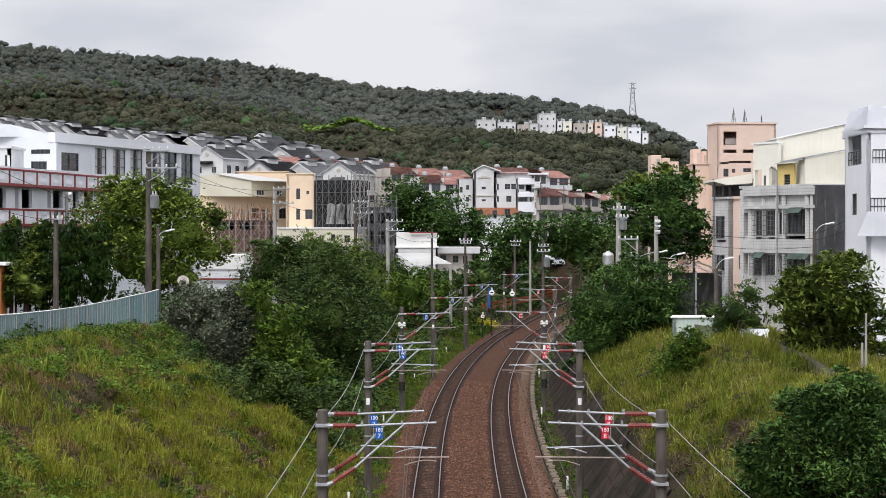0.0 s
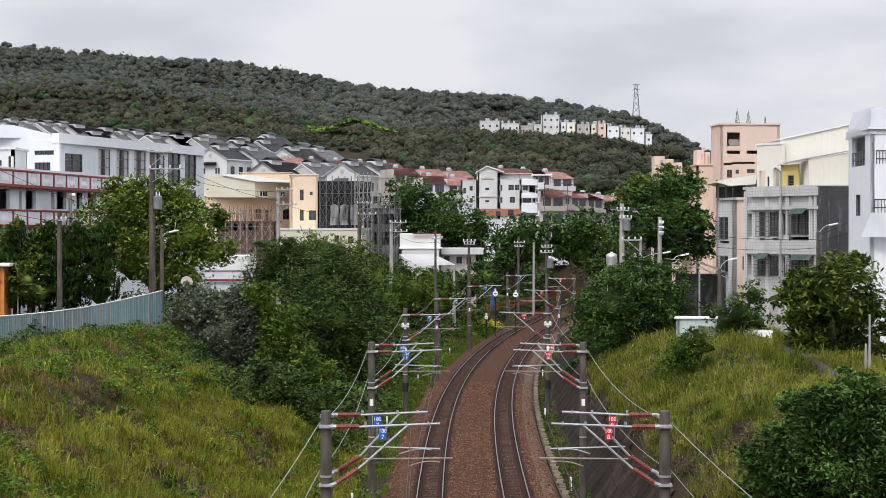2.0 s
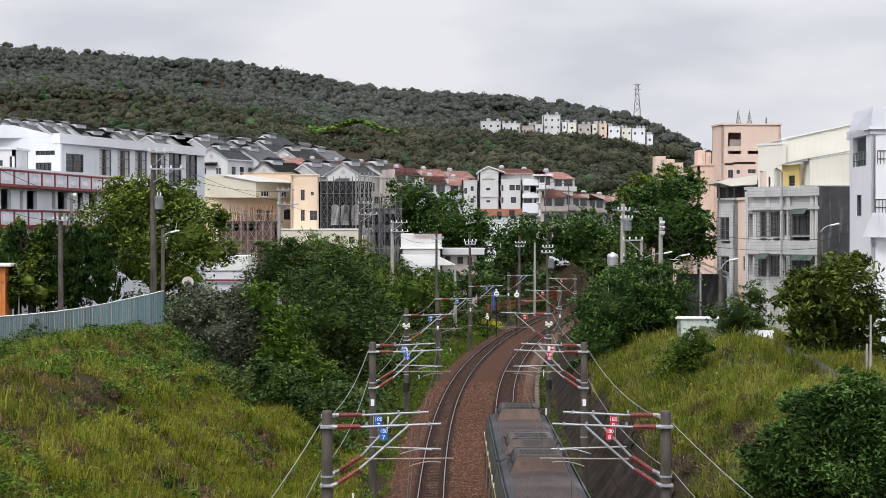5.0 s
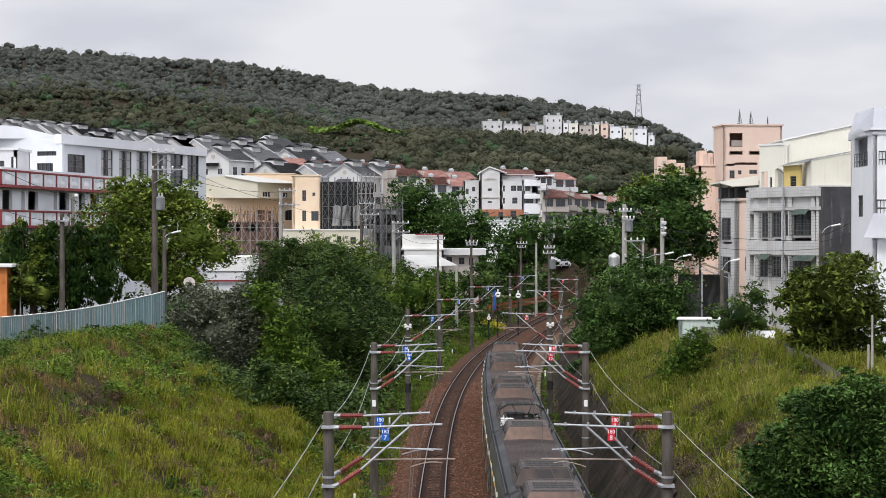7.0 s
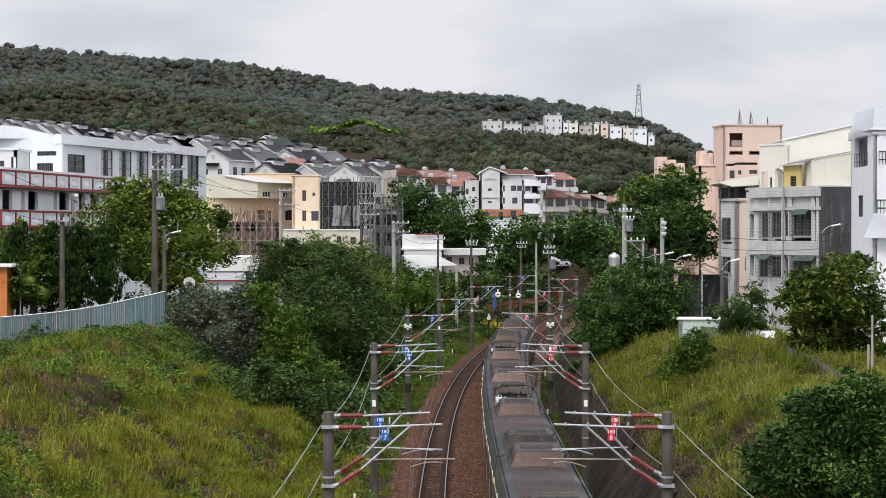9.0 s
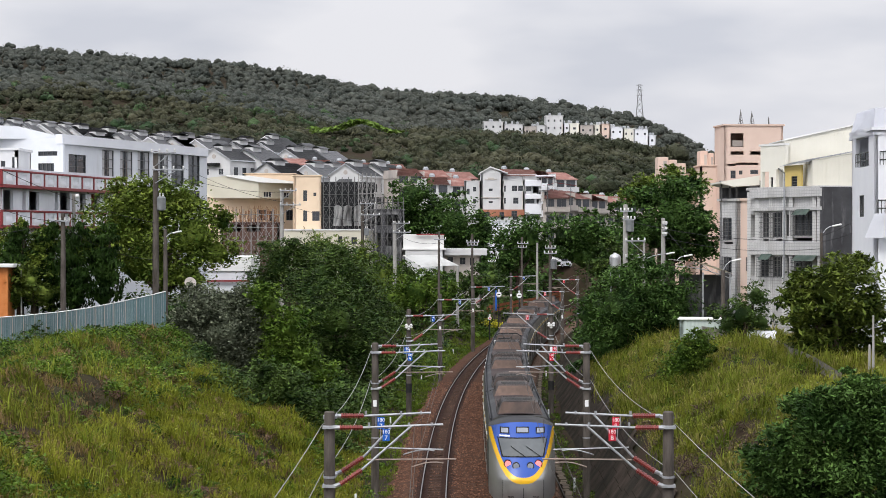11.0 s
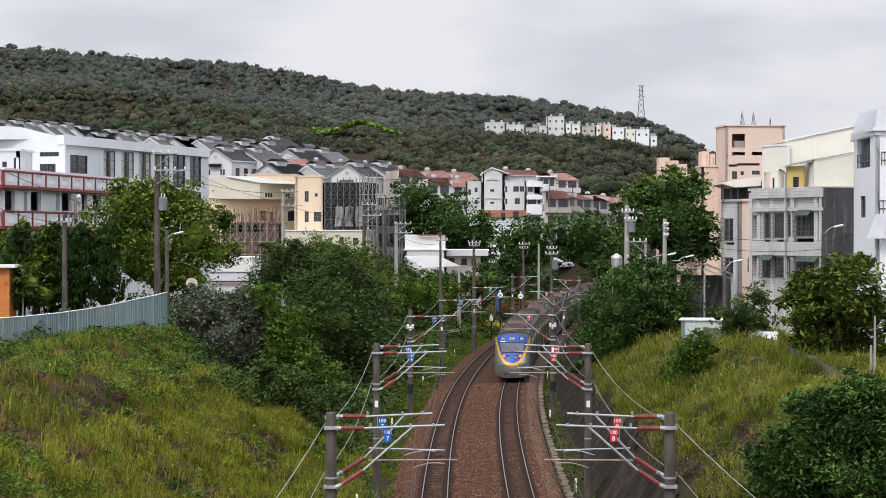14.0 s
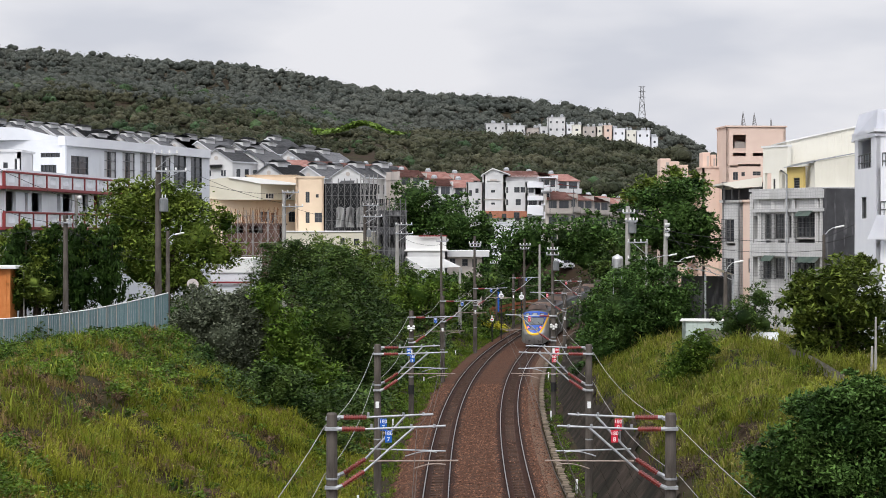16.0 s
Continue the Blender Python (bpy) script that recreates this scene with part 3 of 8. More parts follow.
tree("mid-green tree behind the line's bend", FEATHER, 260, [(20.6, 6.19, 2.82, 0.0), (19.6, 3.37, 2.2, 0.5), (21.6, 9.01, 2.47, 1.0), (23.4, 5.49, 3.17, 1.5)], 6000, 0.5, 0.25)
tree("bushy tree beside the line", FRESH, 225, [(-2.99, 5.11, 2.44, 0.0), (-0.24, 4.19, 2.20, 0.5), (-5.12, 4.50, 2.32, 1.0), (-1.46, 6.33, 1.71, 1.5), (-3.90, 2.97, 2.20, 2.0), (-0.85, 2.06, 1.83, 2.5)], 7500, 0.36, 0.16)
tree("dark low tree before the sheds", DEEP, 250, [(-1.5, 5.6, 1.8, 0), (1.5, 5.3, 1.8, 0.5), (3.6, 4.7, 1.6, 1.0), (0.0, 3.2, 2.0, 0.3), (-3.5, 4.2, 2.0, 0.8), (5.6, 5.6, 1.6, 1.5), (4.6, 7.2, 1.1, 1.5)], 8000, 0.4, 0.18)
tree("low scrub tree near the sheds", FEATHER, 240, [(-6.12, 7.27, 2.08, 0.0), (-8.07, 5.97, 2.34, 0.5), (-4.16, 6.62, 1.82, 1.0), (2.99, 5.97, 1.69, 1.5), (5.60, 6.29, 1.69, 2.0)], 5000, 0.4, 0.18, "shrub", "shrub")
tree("dark spreading tree with fine leaves above the track", DEEP, 142, [(12.17, 6.79, 2.62, 0.0), (15.05, 7.37, 2.23, 0.5), (11.59, 4.48, 2.39, 1.0), (14.09, 4.87, 2.31, 1.5), (10.05, 6.02, 1.46, 2.0), (16.21, 6.60, 1.46, 2.5), (10.63, 3.71, 1.46, 0.4), (12.55, 8.72, 1.35, 0.9), (14.48, 9.10, 1.16, 1.4), (15.25, 5.64, 1.73, 1.9), (12.17, 2.56, 1.23, 2.4)], 21000, 0.34, 0.11)
tree("tall dark tree beside the grey house", DEEP, 190, [(20.92, 13.36, 3.09, 0.0), (18.34, 11.81, 2.47, 0.5), (23.23, 12.33, 2.16, 1.0), (21.43, 10.27, 2.58, 1.5), (18.86, 14.90, 1.85, 2.0), (22.20, 15.42, 1.75, 2.5), (16.80, 13.36, 1.55, 0.4), (24.01, 10.27, 1.44, 0.9)], 13000, 0.42, 0.2)
tree("olive treetop beside the grey house", OLIVE, 196, [(19.45, 16.06, 1.59, 0.0), (21.58, 16.60, 1.49, 0.5), (23.70, 16.33, 1.28, 1.0), (17.86, 15.00, 1.38, 1.5)], 4000, 0.36, 0.16)
tree("thin-leaved young tree before the grey house", FEATHER, 118, [(16.99, 7.15, 1.09, 0.0), (17.79, 8.11, 0.90, 0.5), (16.19, 6.51, 0.90, 1.0), (18.11, 6.67, 0.90, 1.5), (16.83, 6.03, 0.96, 2.0), (15.71, 6.99, 0.58, 2.5)], 4500, 0.2, 0.09)
tree("broad-leaved fruit tree above the bank", LOQUAT, 104, [(19.63, 8.69, 1.92, 0.0), (17.93, 7.56, 1.18, 0.5), (21.32, 7.56, 1.55, 1.0), (19.91, 6.71, 1.55, 1.5), (18.50, 8.69, 1.18, 2.0), (20.75, 9.81, 1.02, 2.5), (18.22, 6.43, 0.90, 0.4), (21.74, 5.87, 1.13, 0.9), (19.49, 5.58, 1.13, 1.4), (17.65, 8.40, 0.79, 1.9)], 13000, 0.36, 0.13)
tree("leafy dark green tree in the bank's foot", DEEP, 54, [(10.12, 6.80, 1.02, 0.0), (9.02, 6.06, 0.85, 0.3), (11.07, 7.24, 0.76, 0.6), (8.58, 5.19, 0.73, 0.9), (10.19, 5.33, 1.10, 0.0), (11.22, 5.62, 1.02, 0.3), (9.46, 7.09, 0.59, 0.6), (8.21, 5.77, 0.44, 0.9), (10.78, 7.67, 0.51, 0.0), (11.36, 6.65, 0.73, 0.3), (9.31, 4.75, 0.88, 0.6)], 32000, 0.17, 0.065)
tree("dark ivy-covered shrub on the grass bank", FRESH, 108, [(12.62, 5.5, 1.05, 0.3), (12.1, 4.6, 0.95, 0.3), (13.4, 5.95, 0.85, 0.3), (11.8, 3.9, 0.7, 0.3), (13.3, 5.0, 0.85, 0.3), (12.9, 4.3, 0.7, 0.3)], 7500, 0.15, 0.085, "shrub", "shrub")


def scrub(label, material, n, xr, yr, offs, height, leaves, length, width, seed):
    """Low bushes strewn over a stretch of bank."""
    g = np.random.default_rng(seed)
    y = g.uniform(*yr, n)
    side = g.uniform(*offs, n)
    x = line_x(y) + side if xr is None else g.uniform(*xr, n)
    r = g.uniform(0.5, 1.0, n) * height
    # nothing grows on the line itself
    clear = np.abs(x - line_x(y)) > np.where(y > 342, 0.0, np.where(y > 100, 4.0 + 0.8 * r, 4.2))
    x, y, r = x[clear], y[clear], r[clear]
    n = len(x)
    c = np.stack([x, y, land(x, y) + 0.35 * r], -1)
    dirs = unit(g.normal(size=(n, leaves, 3)) + (0, -0.3, 0.5))
    p = c[:, None] + dirs * r[:, None, None] * g.uniform(0.45, 1.05, (n, leaves, 1)) * (1, 1, 0.8)
    v = leaf_tris(p.reshape(-1, 3), length * 1.1, width * 1.3, 0.5).reshape(-1, 3)
    return tagged(new("undergrowth", np_mesh("undergrowth", v, tris(len(v) // 3), material)), label, "shrubs", kind="stuff")


scrub("tangled dark green undergrowth beside the line", FEATHER, 420, None, (130, 235), (-32, -6.5), 1.3, 130, 0.36, 0.17, 1)
scrub("tangled undergrowth on the far banks", DEEP, 300, None, (150, 300), (6.5, 40), 1.5, 120, 0.42, 0.2, 2)
scrub("green weeds and shrubs below the orange girder", FRESH, 110, (1, 8), (236, 254), (0, 1), 0.6, 90, 0.3, 0.14, 41)
scrub("wild shrubs over the valley floor", FEATHER, 520, (-70, 60), (240, 345), (0, 1), 2.0, 130, 0.5, 0.25, 3)
scrub("dark thicket round the valley road", DEEP, 190, (2, 15), (318, 340), (0, 1), 2.3, 120, 0.5, 0.28, 42)
scrub("thicket behind the valley road", DEEP, 170, (4, 32), (347, 374), (0, 1), 2.4, 120, 0.5, 0.28, 43)
scrub("thicket below the hillside houses", DEEP, 420, (-110, 60), (330, 470), (0, 1), 2.6, 90, 0.8, 0.45, 4)
scrub("dark hedge and undergrowth behind the fence", DEEP, 300, (-46, -16), (136, 160), (0, 1), 2.0, 190, 0.3, 0.15, 9)
scrub("leafy weeds along the top of the bank", FRESH, 620, (-31, -14), (108, 132), (0, 1), 0.75, 95, 0.15, 0.08, 5)
scrub("leafy weeds at the foot of the bank", FRESH, 330, None, (60, 215), (-10.5, -4.7), 0.6, 80, 0.16, 0.08, 6)
scrub("weeds beside the gutter", FRESH, 120, None, (70, 200), (4.3, 5.4), 0.3, 60, 0.1, 0.05, 7)


def grass(label, n, yr, offs, tall, seed, a, b, bare=0.4, blades=16, spread=0.1):
    """Long grass in arching tufts on a bank, thinner over bare soil."""
    g = np.random.default_rng(seed)
    m = n // blades
    y = g.uniform(*yr, m)
    x = line_x(y) + g.uniform(*offs, m)
    thin = np.sin(x * 0.55 + 0.6 * np.sin(y * 0.21)) * np.sin(y * 0.33 + x * 0.11) + 0.5 * np.sin(x * 1.7 + y * 0.9)
    keep = (thin > -bare) | (g.uniform(0, 1, m) < 0.25)
    x, y, thin = x[keep], y[keep], thin[keep]
    m = len(x)
    k = m * blades
    bx = np.repeat(x, blades) + g.normal(0, spread, k)
    by = np.repeat(y, blades) + g.normal(0, spread, k)
    h = np.repeat(tall * g.uniform(0.45, 1.2, m) * (0.8 + 0.25 * np.clip(thin, -1, 1)), blades) * g.uniform(0.55, 1.2, k)
    root = np.stack([bx, by, land(bx, by) - 0.05], -1)
    ang = g.uniform(0, math.tau, k)
    # the tufts lean downhill together, each blade arching over its own way
    lean = np.stack([np.cos(ang), np.sin(ang) - 0.25], -1) * (h * g.uniform(0.25, 0.85, k))[:, None]
    mid = root + np.stack([lean[:, 0] * 0.35, lean[:, 1] * 0.35, h * 0.68], -1)
    tip = root + np.stack([lean[:, 0], lean[:, 1], h * g.uniform(0.6, 1.0, k)], -1)
    w = np.stack([-np.sin(ang) * 0.6 + 0.5, np.cos(ang) * 0.4, np.zeros(k)], -1) * g.uniform(0.013, 0.028, (k, 1))
    v = np.stack([root, mid - w, mid + w, tip], 1).reshape(-1, 3)
    base = (np.arange(k) * 4)[:, None, None]
    f = (np.array([(0, 2, 1), (1, 2, 3)])[None] + base).reshape(-1, 3)
    return tagged(new("grass", np_mesh("grass", v, f, leaf_mat("long_grass", a, b, 0.3, 0.55, 0.28))), label, "grass", kind="stuff")


grass("long green grass in arching tufts on the bank", 95000, (52, 128), (-27, -5.4), 0.8, 11, (0.07, 0.1, 0.012), (0.36, 0.36, 0.06), 0.15, 22, 0.15)
grass("dry straw-coloured grass among the green", 72000, (52, 128), (-27, -5.4), 0.7, 15, (0.17, 0.105, 0.05), (0.46, 0.34, 0.16), 0.5, 14, 0.2)
grass("bright yellow-green grass low on the bank", 56000, (60, 112), (-15, -5.4), 0.9, 27, (0.19, 0.23, 0.02), (0.44, 0.44, 0.07), 0.4, 22, 0.15)
grass("long feathery grass on the opposite bank", 84000, (60, 145), (7.4, 20), 0.9, 12, (0.08, 0.125, 0.014), (0.35, 0.36, 0.06), 0.5, 22, 0.16)
grass("pale seeding grass on the opposite bank", 30000, (60, 145), (7.4, 20), 1.0, 16, (0.24, 0.22, 0.06), (0.44, 0.4, 0.14), 0.2)
grass("tall coarse tufts standing out on the bank", 18000, (55, 125), (-25, -6), 1.25, 23, (0.14, 0.21, 0.02), (0.4, 0.43, 0.08), -0.2, 20, 0.16)
grass("tall coarse tufts on the opposite bank", 16000, (62, 140), (8, 18), 1.25, 24, (0.14, 0.21, 0.02), (0.38, 0.41, 0.08), 0.0, 20, 0.16)
grass("pinkish seed heads along the fence", 3600, (112, 129), (-33, -17), 0.8, 28, (0.4, 0.22, 0.14), (0.5, 0.3, 0.2), 0.2)
scrub("scattered leafy weeds on the grass bank", FRESH, 330, None, (58, 126), (-27, -7), 0.5, 70, 0.15, 0.08, 17)
scrub("leafy creepers spreading over the upper bank", CREEPER, 300, None, (88, 124), (-24, -14), 0.75, 110, 0.16, 0.1, 37)
scrub("dark shrubs at the near edge of the bank", CREEPER, 60, (-13.5, -9.5), (54, 66), (0, 1), 0.7, 150, 0.14, 0.07, 38)
scrub("withered brown weeds on the grass bank", mat("dead_weed", (0.06, 0.036, 0.025), (0.17, 0.11, 0.075), 1.0, 0.9, island=0.5), 520, None, (55, 122), (-26, -9), 0.5, 75, 0.24, 0.035, 18)
scrub("scattered leafy weeds on the opposite bank", FRESH, 200, None, (70, 140), (8, 18), 0.45, 60, 0.13, 0.07, 19)
scrub("withered brown weeds at the slope's foot", mat("dead_bramble", (0.05, 0.032, 0.024), (0.12, 0.085, 0.065), 1.0, 0.9, island=0.4), 130, None, (58, 95), (7.5, 10.5), 0.5, 90, 0.24, 0.03, 20)
tree("dark ferny shrub at the gully's edge", FEATHER, 109, [(-8.5, 3.2, 1.15, 0.4), (-7.3, 2.4, 1.1, 0.2), (-6.2, 1.3, 0.85, 0.0), (-9.4, 4.1, 1.0, 1.0), (-7.9, 4.0, 0.9, 1.4), (-6.4, 2.6, 0.8, 1.0), (-5.6, 0.6, 0.6, 0.2)], 9000, 0.26, 0.09, "shrub", "shrub", flat=0.35, clump=0.24)
tree("small fern bush beside the mast", FRESH, 101, [(-6.0, 0.9, 0.55, 0), (-5.5, 0.5, 0.45, 0.2), (-6.7, 1.3, 0.5, 0.4)], 1500, 0.22, 0.07, "shrub", "shrub", flat=0.3)
scrub("ferny undergrowth filling the gully", FEATHER, 330, (-15, -4.5), (108, 150), (0, 1), 1.05, 150, 0.26, 0.1, 39)
grass("short bright grass beside the tracks", 60000, (60, 240), (-9.4, -3.9), 0.5, 13, (0.1, 0.17, 0.02), (0.24, 0.32, 0.05), 1.2)
grass("rank green grass beside the bend", 30000, (185, 310), (-26, -5.2), 0.9, 25, (0.1, 0.18, 0.02), (0.27, 0.34, 0.06), 1.5)
grass("grass strip between gutter and slope", 9000, (70, 220), (4.25, 5.5), 0.3, 14, (0.1, 0.19, 0.025), (0.22, 0.3, 0.05), 1.2)

# ---- ballast stones and the gutter ----
g = np.random.default_rng(21)
n = 42000
y = 55 + 110 * g.uniform(0, 1, n) ** 1.4
off = g.uniform(-4.0, 3.9, n)
x = line_x(y) + off
zz = np.interp(off, [-4.15, -3.5, -2.75, -2.4, -1.46, -1.1, -0.7, 0, 0.7, 1.1, 1.46, 2.4, 2.75, 3.6, 4.0], [-0.42, -0.16, -0.125, -0.17, -0.17, -0.125, -0.125, -0.2, -0.125, -0.125, -0.17, -0.17, -0.125, -0.16, -0.42])
OCT = np.array([(1, 0, 0), (0, 1, 0), (-1, 0, 0), (0, -1, 0), (0, 0, 0.8)])
OCT_F = np.array([(0, 1, 4), (1, 2, 4), (2, 3, 4), (3, 0, 4)])
v = OCT[None] * g.uniform(0.6, 1.3, (n, 5, 1)) * g.uniform(0.025, 0.06, (n, 1, 1)) + np.stack([x, y, zz + 0.01], -1)[:, None]
f = (OCT_F[None] + (np.arange(n) * 5)[:, None, None]).reshape(-1, 3)
tagged(new("ballast_stones", np_mesh("ballast_stones", v.reshape(-1, 3), f, STONE)), "loose rusty brown ballast stones", "ballast", kind="stuff")
v, f = along([(4.08, -0.6), (4.08, -0.2), (4.1, -0.17), (4.28, -0.17), (4.3, -0.2), (4.3, -0.6)], 0, np.arange(52, 260, 2.5))
gutter = tagged(new("gutter_wall", np_mesh("gutter_wall", v, f, GUTTER)), "pale concrete gutter edge along the track", "gutter", kind="structure")
# slabs along the gutter, a little uneven
slab0 = None
for k in range(150):
    y = 60 + k * 0.9
    t = line_turn(y)
    m = pose(float(line_x(y)) + 4.2 + 0.05 * math.sin(k * 2.3), y, -0.15 + 0.012 * math.sin(k * 1.7), 0, 0, -math.degrees(t) + 3 * math.sin(k * 1.1))
    if slab0 is None:
        slab0 = part("slab", boxes((-0.16, 0.16, -0.4, 0.4, -0.02, 0.03), bevel=0.012), GUTTER, gutter)
        slab0.matrix_basis = m
    else:
        share("slab", slab0, gutter, m)
# stained concrete skin over the steep foot of the bank, in panels
ys = np.arange(60, 205, 2.4)
v, f = [], []
skin = thing("slope_lining", pose(0, 0, 0), "blackened concrete lining on the steep slope foot", "retaining slope", kind="structure")
for k, y0 in enumerate(ys):
    bm = bmesh.new()
    top = 7.3 + 0.3 * math.sin(k * 0.9)
    for j in range(4):
        d0, d1 = 5.45 + (top - 5.45) * j / 4, 5.45 + (top - 5.45) * (j + 1) / 4 - 0.015
        p = []
        for yy in (y0 + 0.01, y0 + 2.38):
            for d in (d0, d1):
                xx = float(line_x(yy)) + d
                p.append((xx - 0.05, yy, float(land(xx, yy)) + 0.07))
        vs = [bm.verts.new(c) for c in p]
        bm.faces.new((vs[0], vs[1], vs[3], vs[2]))
    bmesh.ops.solidify(bm, geom=list(bm.faces), thickness=0.05)
    part("lining_panel", bm, DARK_CONCRETE, skin)


# ---- masts with their brackets ----
def text_mesh(name, body, size, material, parent, m):
    cu = bpy.data.curves.new(name, "FONT")
    cu.body, cu.size, cu.align_x, cu.align_y, cu.extrude = body, size, "CENTER", "CENTER", 0.003
    tmp = bpy.data.objects.new(name, cu)
    scene.collection.objects.link(tmp)
    bpy.context.view_layer.update()
    me = bpy.data.meshes.new_from_object(tmp.evaluated_get(bpy.context.evaluated_depsgraph_get()))
    bpy.data.objects.remove(tmp)
    me.materials.clear()
    me.materials.append(material)
    ob = new(name, me)
    ob.parent, ob.matrix_basis = parent, m
    return ob


CERAMIC_WHITE = mat("white_porcelain", (0.6, 0.6, 0.58), (0.72, 0.72, 0.7), 3.0, 0.3)


def insulator(bm, a, b, r=0.085):
    a, b = Vector(a), Vector(b)
    n = 9
    for k in range(n):
        p, q = a.lerp(b, k / n), a.lerp(b, (k + 0.55) / n)
        tube(bm, p, q, r, r * 0.8, 8)
        tube(bm, q, a.lerp(b, (k + 1) / n), r * 0.55, r * 0.55, 6, False)


def bracket(ob, s, zt, yo, reach, plate, words, steady):
    """One cantilever: top tube and stay from the mast's face, each on a ribbed insulator, and a steady arm for the wire. s: the side it reaches to."""
    arm = bmesh.new()
    tube(arm, (s * 0.95, yo, zt - 0.02), (s * reach, yo, zt + 0.07), 0.032)
    tube(arm, (s * 0.92, yo, zt - 1.2), (s * reach * 0.72, yo, zt + 0.02), 0.034)
    tube(arm, (s * reach * 0.45, yo, zt - 0.38), (s * reach * 0.45, yo, zt + 0.03), 0.012)
    tube(arm, (s * 0.14, yo, zt - 0.02), (s * 0.3, yo, zt - 0.02), 0.06)
    box(arm, -0.19, 0.19, yo - 0.05, 0.19, zt - 0.06, zt + 0.02)
    for u in (0.35, 0.7, 0.9):
        tube(arm, (s * reach * u, yo, zt + 0.02), (s * reach * u, yo, zt + 0.12), 0.035)
    a = part("cantilever", arm, GALV, ob, "galvanised tube bracket")
    low = bmesh.new()
    tube(low, (s * 0.14, yo, zt - 1.67), (s * 0.32, yo, zt - 1.6), 0.06)
    box(low, -0.19, 0.19, yo - 0.05, 0.19, zt - 1.71, zt - 1.63)
    part("lower_clamp", low, GALV, a)
    ins = bmesh.new()
    insulator(ins, (s * 0.3, yo, zt - 0.02), (s * 0.95, yo, zt - 0.02))
    part("insulator", ins, INSUL, a, "ribbed dark red insulator")
    ins = bmesh.new()
    insulator(ins, (s * 0.32, yo, zt - 1.6), (s * 0.92, yo, zt - 1.2))
    part("insulator", ins, INSUL, a, "ribbed dark red insulator")
    st = bmesh.new()
    tube(st, (s * 1.05, yo, zt - 0.92), (s * (reach + 0.35), yo, zt - 0.9 if steady else zt - 0.98), 0.022)
    chain(st, [(s * (reach * 0.72 + 0.9 * k / 5), yo - 0.06, zt - 1.12 + 0.14 * math.sin(k / 5 * 2.2)) for k in range(6)], 0.018)
    part("steady_arm", st, PALE_RUST if steady else GALV, a)
    if plate:
        pl = part("kilometre_plate", boxes((-0.1, 0.1, -0.008, 0.008, -0.17, 0.17), bevel=0.004), plate, a, "enamelled kilometre plate")
        pl.matrix_basis = pose(s * (reach * 0.5), yo - 0.06, zt - 0.22)
        text_mesh("lettering", words[0], 0.15, WHITE_PLATE, pl, pose(0, -0.012, 0.085, 90))
        text_mesh("lettering", words[1], 0.18, WHITE_PLATE, pl, pose(0, -0.012, -0.085, 90))


def mast(x, y, s, words, plate, double=True, height=6.72, label="grey concrete mast with brackets over the track"):
    ob = thing("catenary_mast", pose(x, y, -0.5, 0, 0, -math.degrees(line_turn(y)) * 0.6), label, "mast", "masts along the line")
    h = height + 0.5
    bm = bmesh.new()
    lathe(bm, [(0.185, 0), (0.15, h - 0.04), (0.12, h)], 14)
    pole = part("pole", bm, POLE, ob)
    for zb in (h - 0.42, h - 1.85, h * 0.4):
        bm = bmesh.new()
        lathe(bm, [(0.168, zb - 0.03), (0.178, zb - 0.03), (0.178, zb + 0.03), (0.168, zb + 0.03)], 14)
        part("steel_band", bm, GALV, pole)
    part("tag_plate", boxes((-0.08, 0.08, -0.2, -0.185, h - 2.9, h - 2.6)), WHITE_PLATE, pole, "small white tag")
    bracket(ob, s, h - 0.42, -0.2, 3.2, plate, words, True)
    if 130 < y < 145:
        for k in range(3):
            bm = bmesh.new()
            lathe(bm, [(0.05, 0), (0.11, 0.06), (0.06, 0.12), (0.11, 0.2), (0.05, 0.3)], 8, (-0.16 + 0.16 * k, -0.26, h - 1.25 - 0.12 * (k % 2)))
            part("tension_insulator", bm, CERAMIC_WHITE, ob, "white ribbed insulator")
        bm = bmesh.new()
        lathe(bm, [(0.19, 1.75), (0.2, 1.75), (0.2, 2.35), (0.19, 2.35)], 14)
        part("black_band", bm, BLACK, pole, "black painted band")
    if double:
        bracket(ob, s, h - 0.17, 0.7, 2.85, plate, words, False)
    return ob


MASTS_L = [(-3.22, 58.6, "7", True), (-3.14, 95.0, "9", True), (-2.3, 136.5, "11", False), (-0.3, 169.0, "13", False), (2.9, 208.0, "15", False), (8.3, 258.0, "17", False)]
MASTS_R = [(6.31, 58.6, "8", True), (6.5, 95.0, "10", True), (7.15, 139.0, "12", False), (10.9, 192.0, "14", False), (15.4, 240.0, "16", False)]
for x, y, w, dbl in MASTS_L:
    mast(x, y, 1, ("180", w), BLUE_PLATE, dbl)
for x, y, w, dbl in MASTS_R:
    mast(x, y, -1, ("180", w), RED_PLATE, dbl)


def wire(name, label, points, r, material=WIRE, category="wire", group=""):
    bm = bmesh.new()
    chain(bm, points, r, 4)
    return tagged(part(name, bm, material), label, category, group)


def span(a, b, sag, n=10):
    a, b = Vector(a), Vector(b)
    return [a.lerp(b, k / n) - Vector((0, 0, sag * 4 * k / n * (1 - k / n))) for k in range(n + 1)]


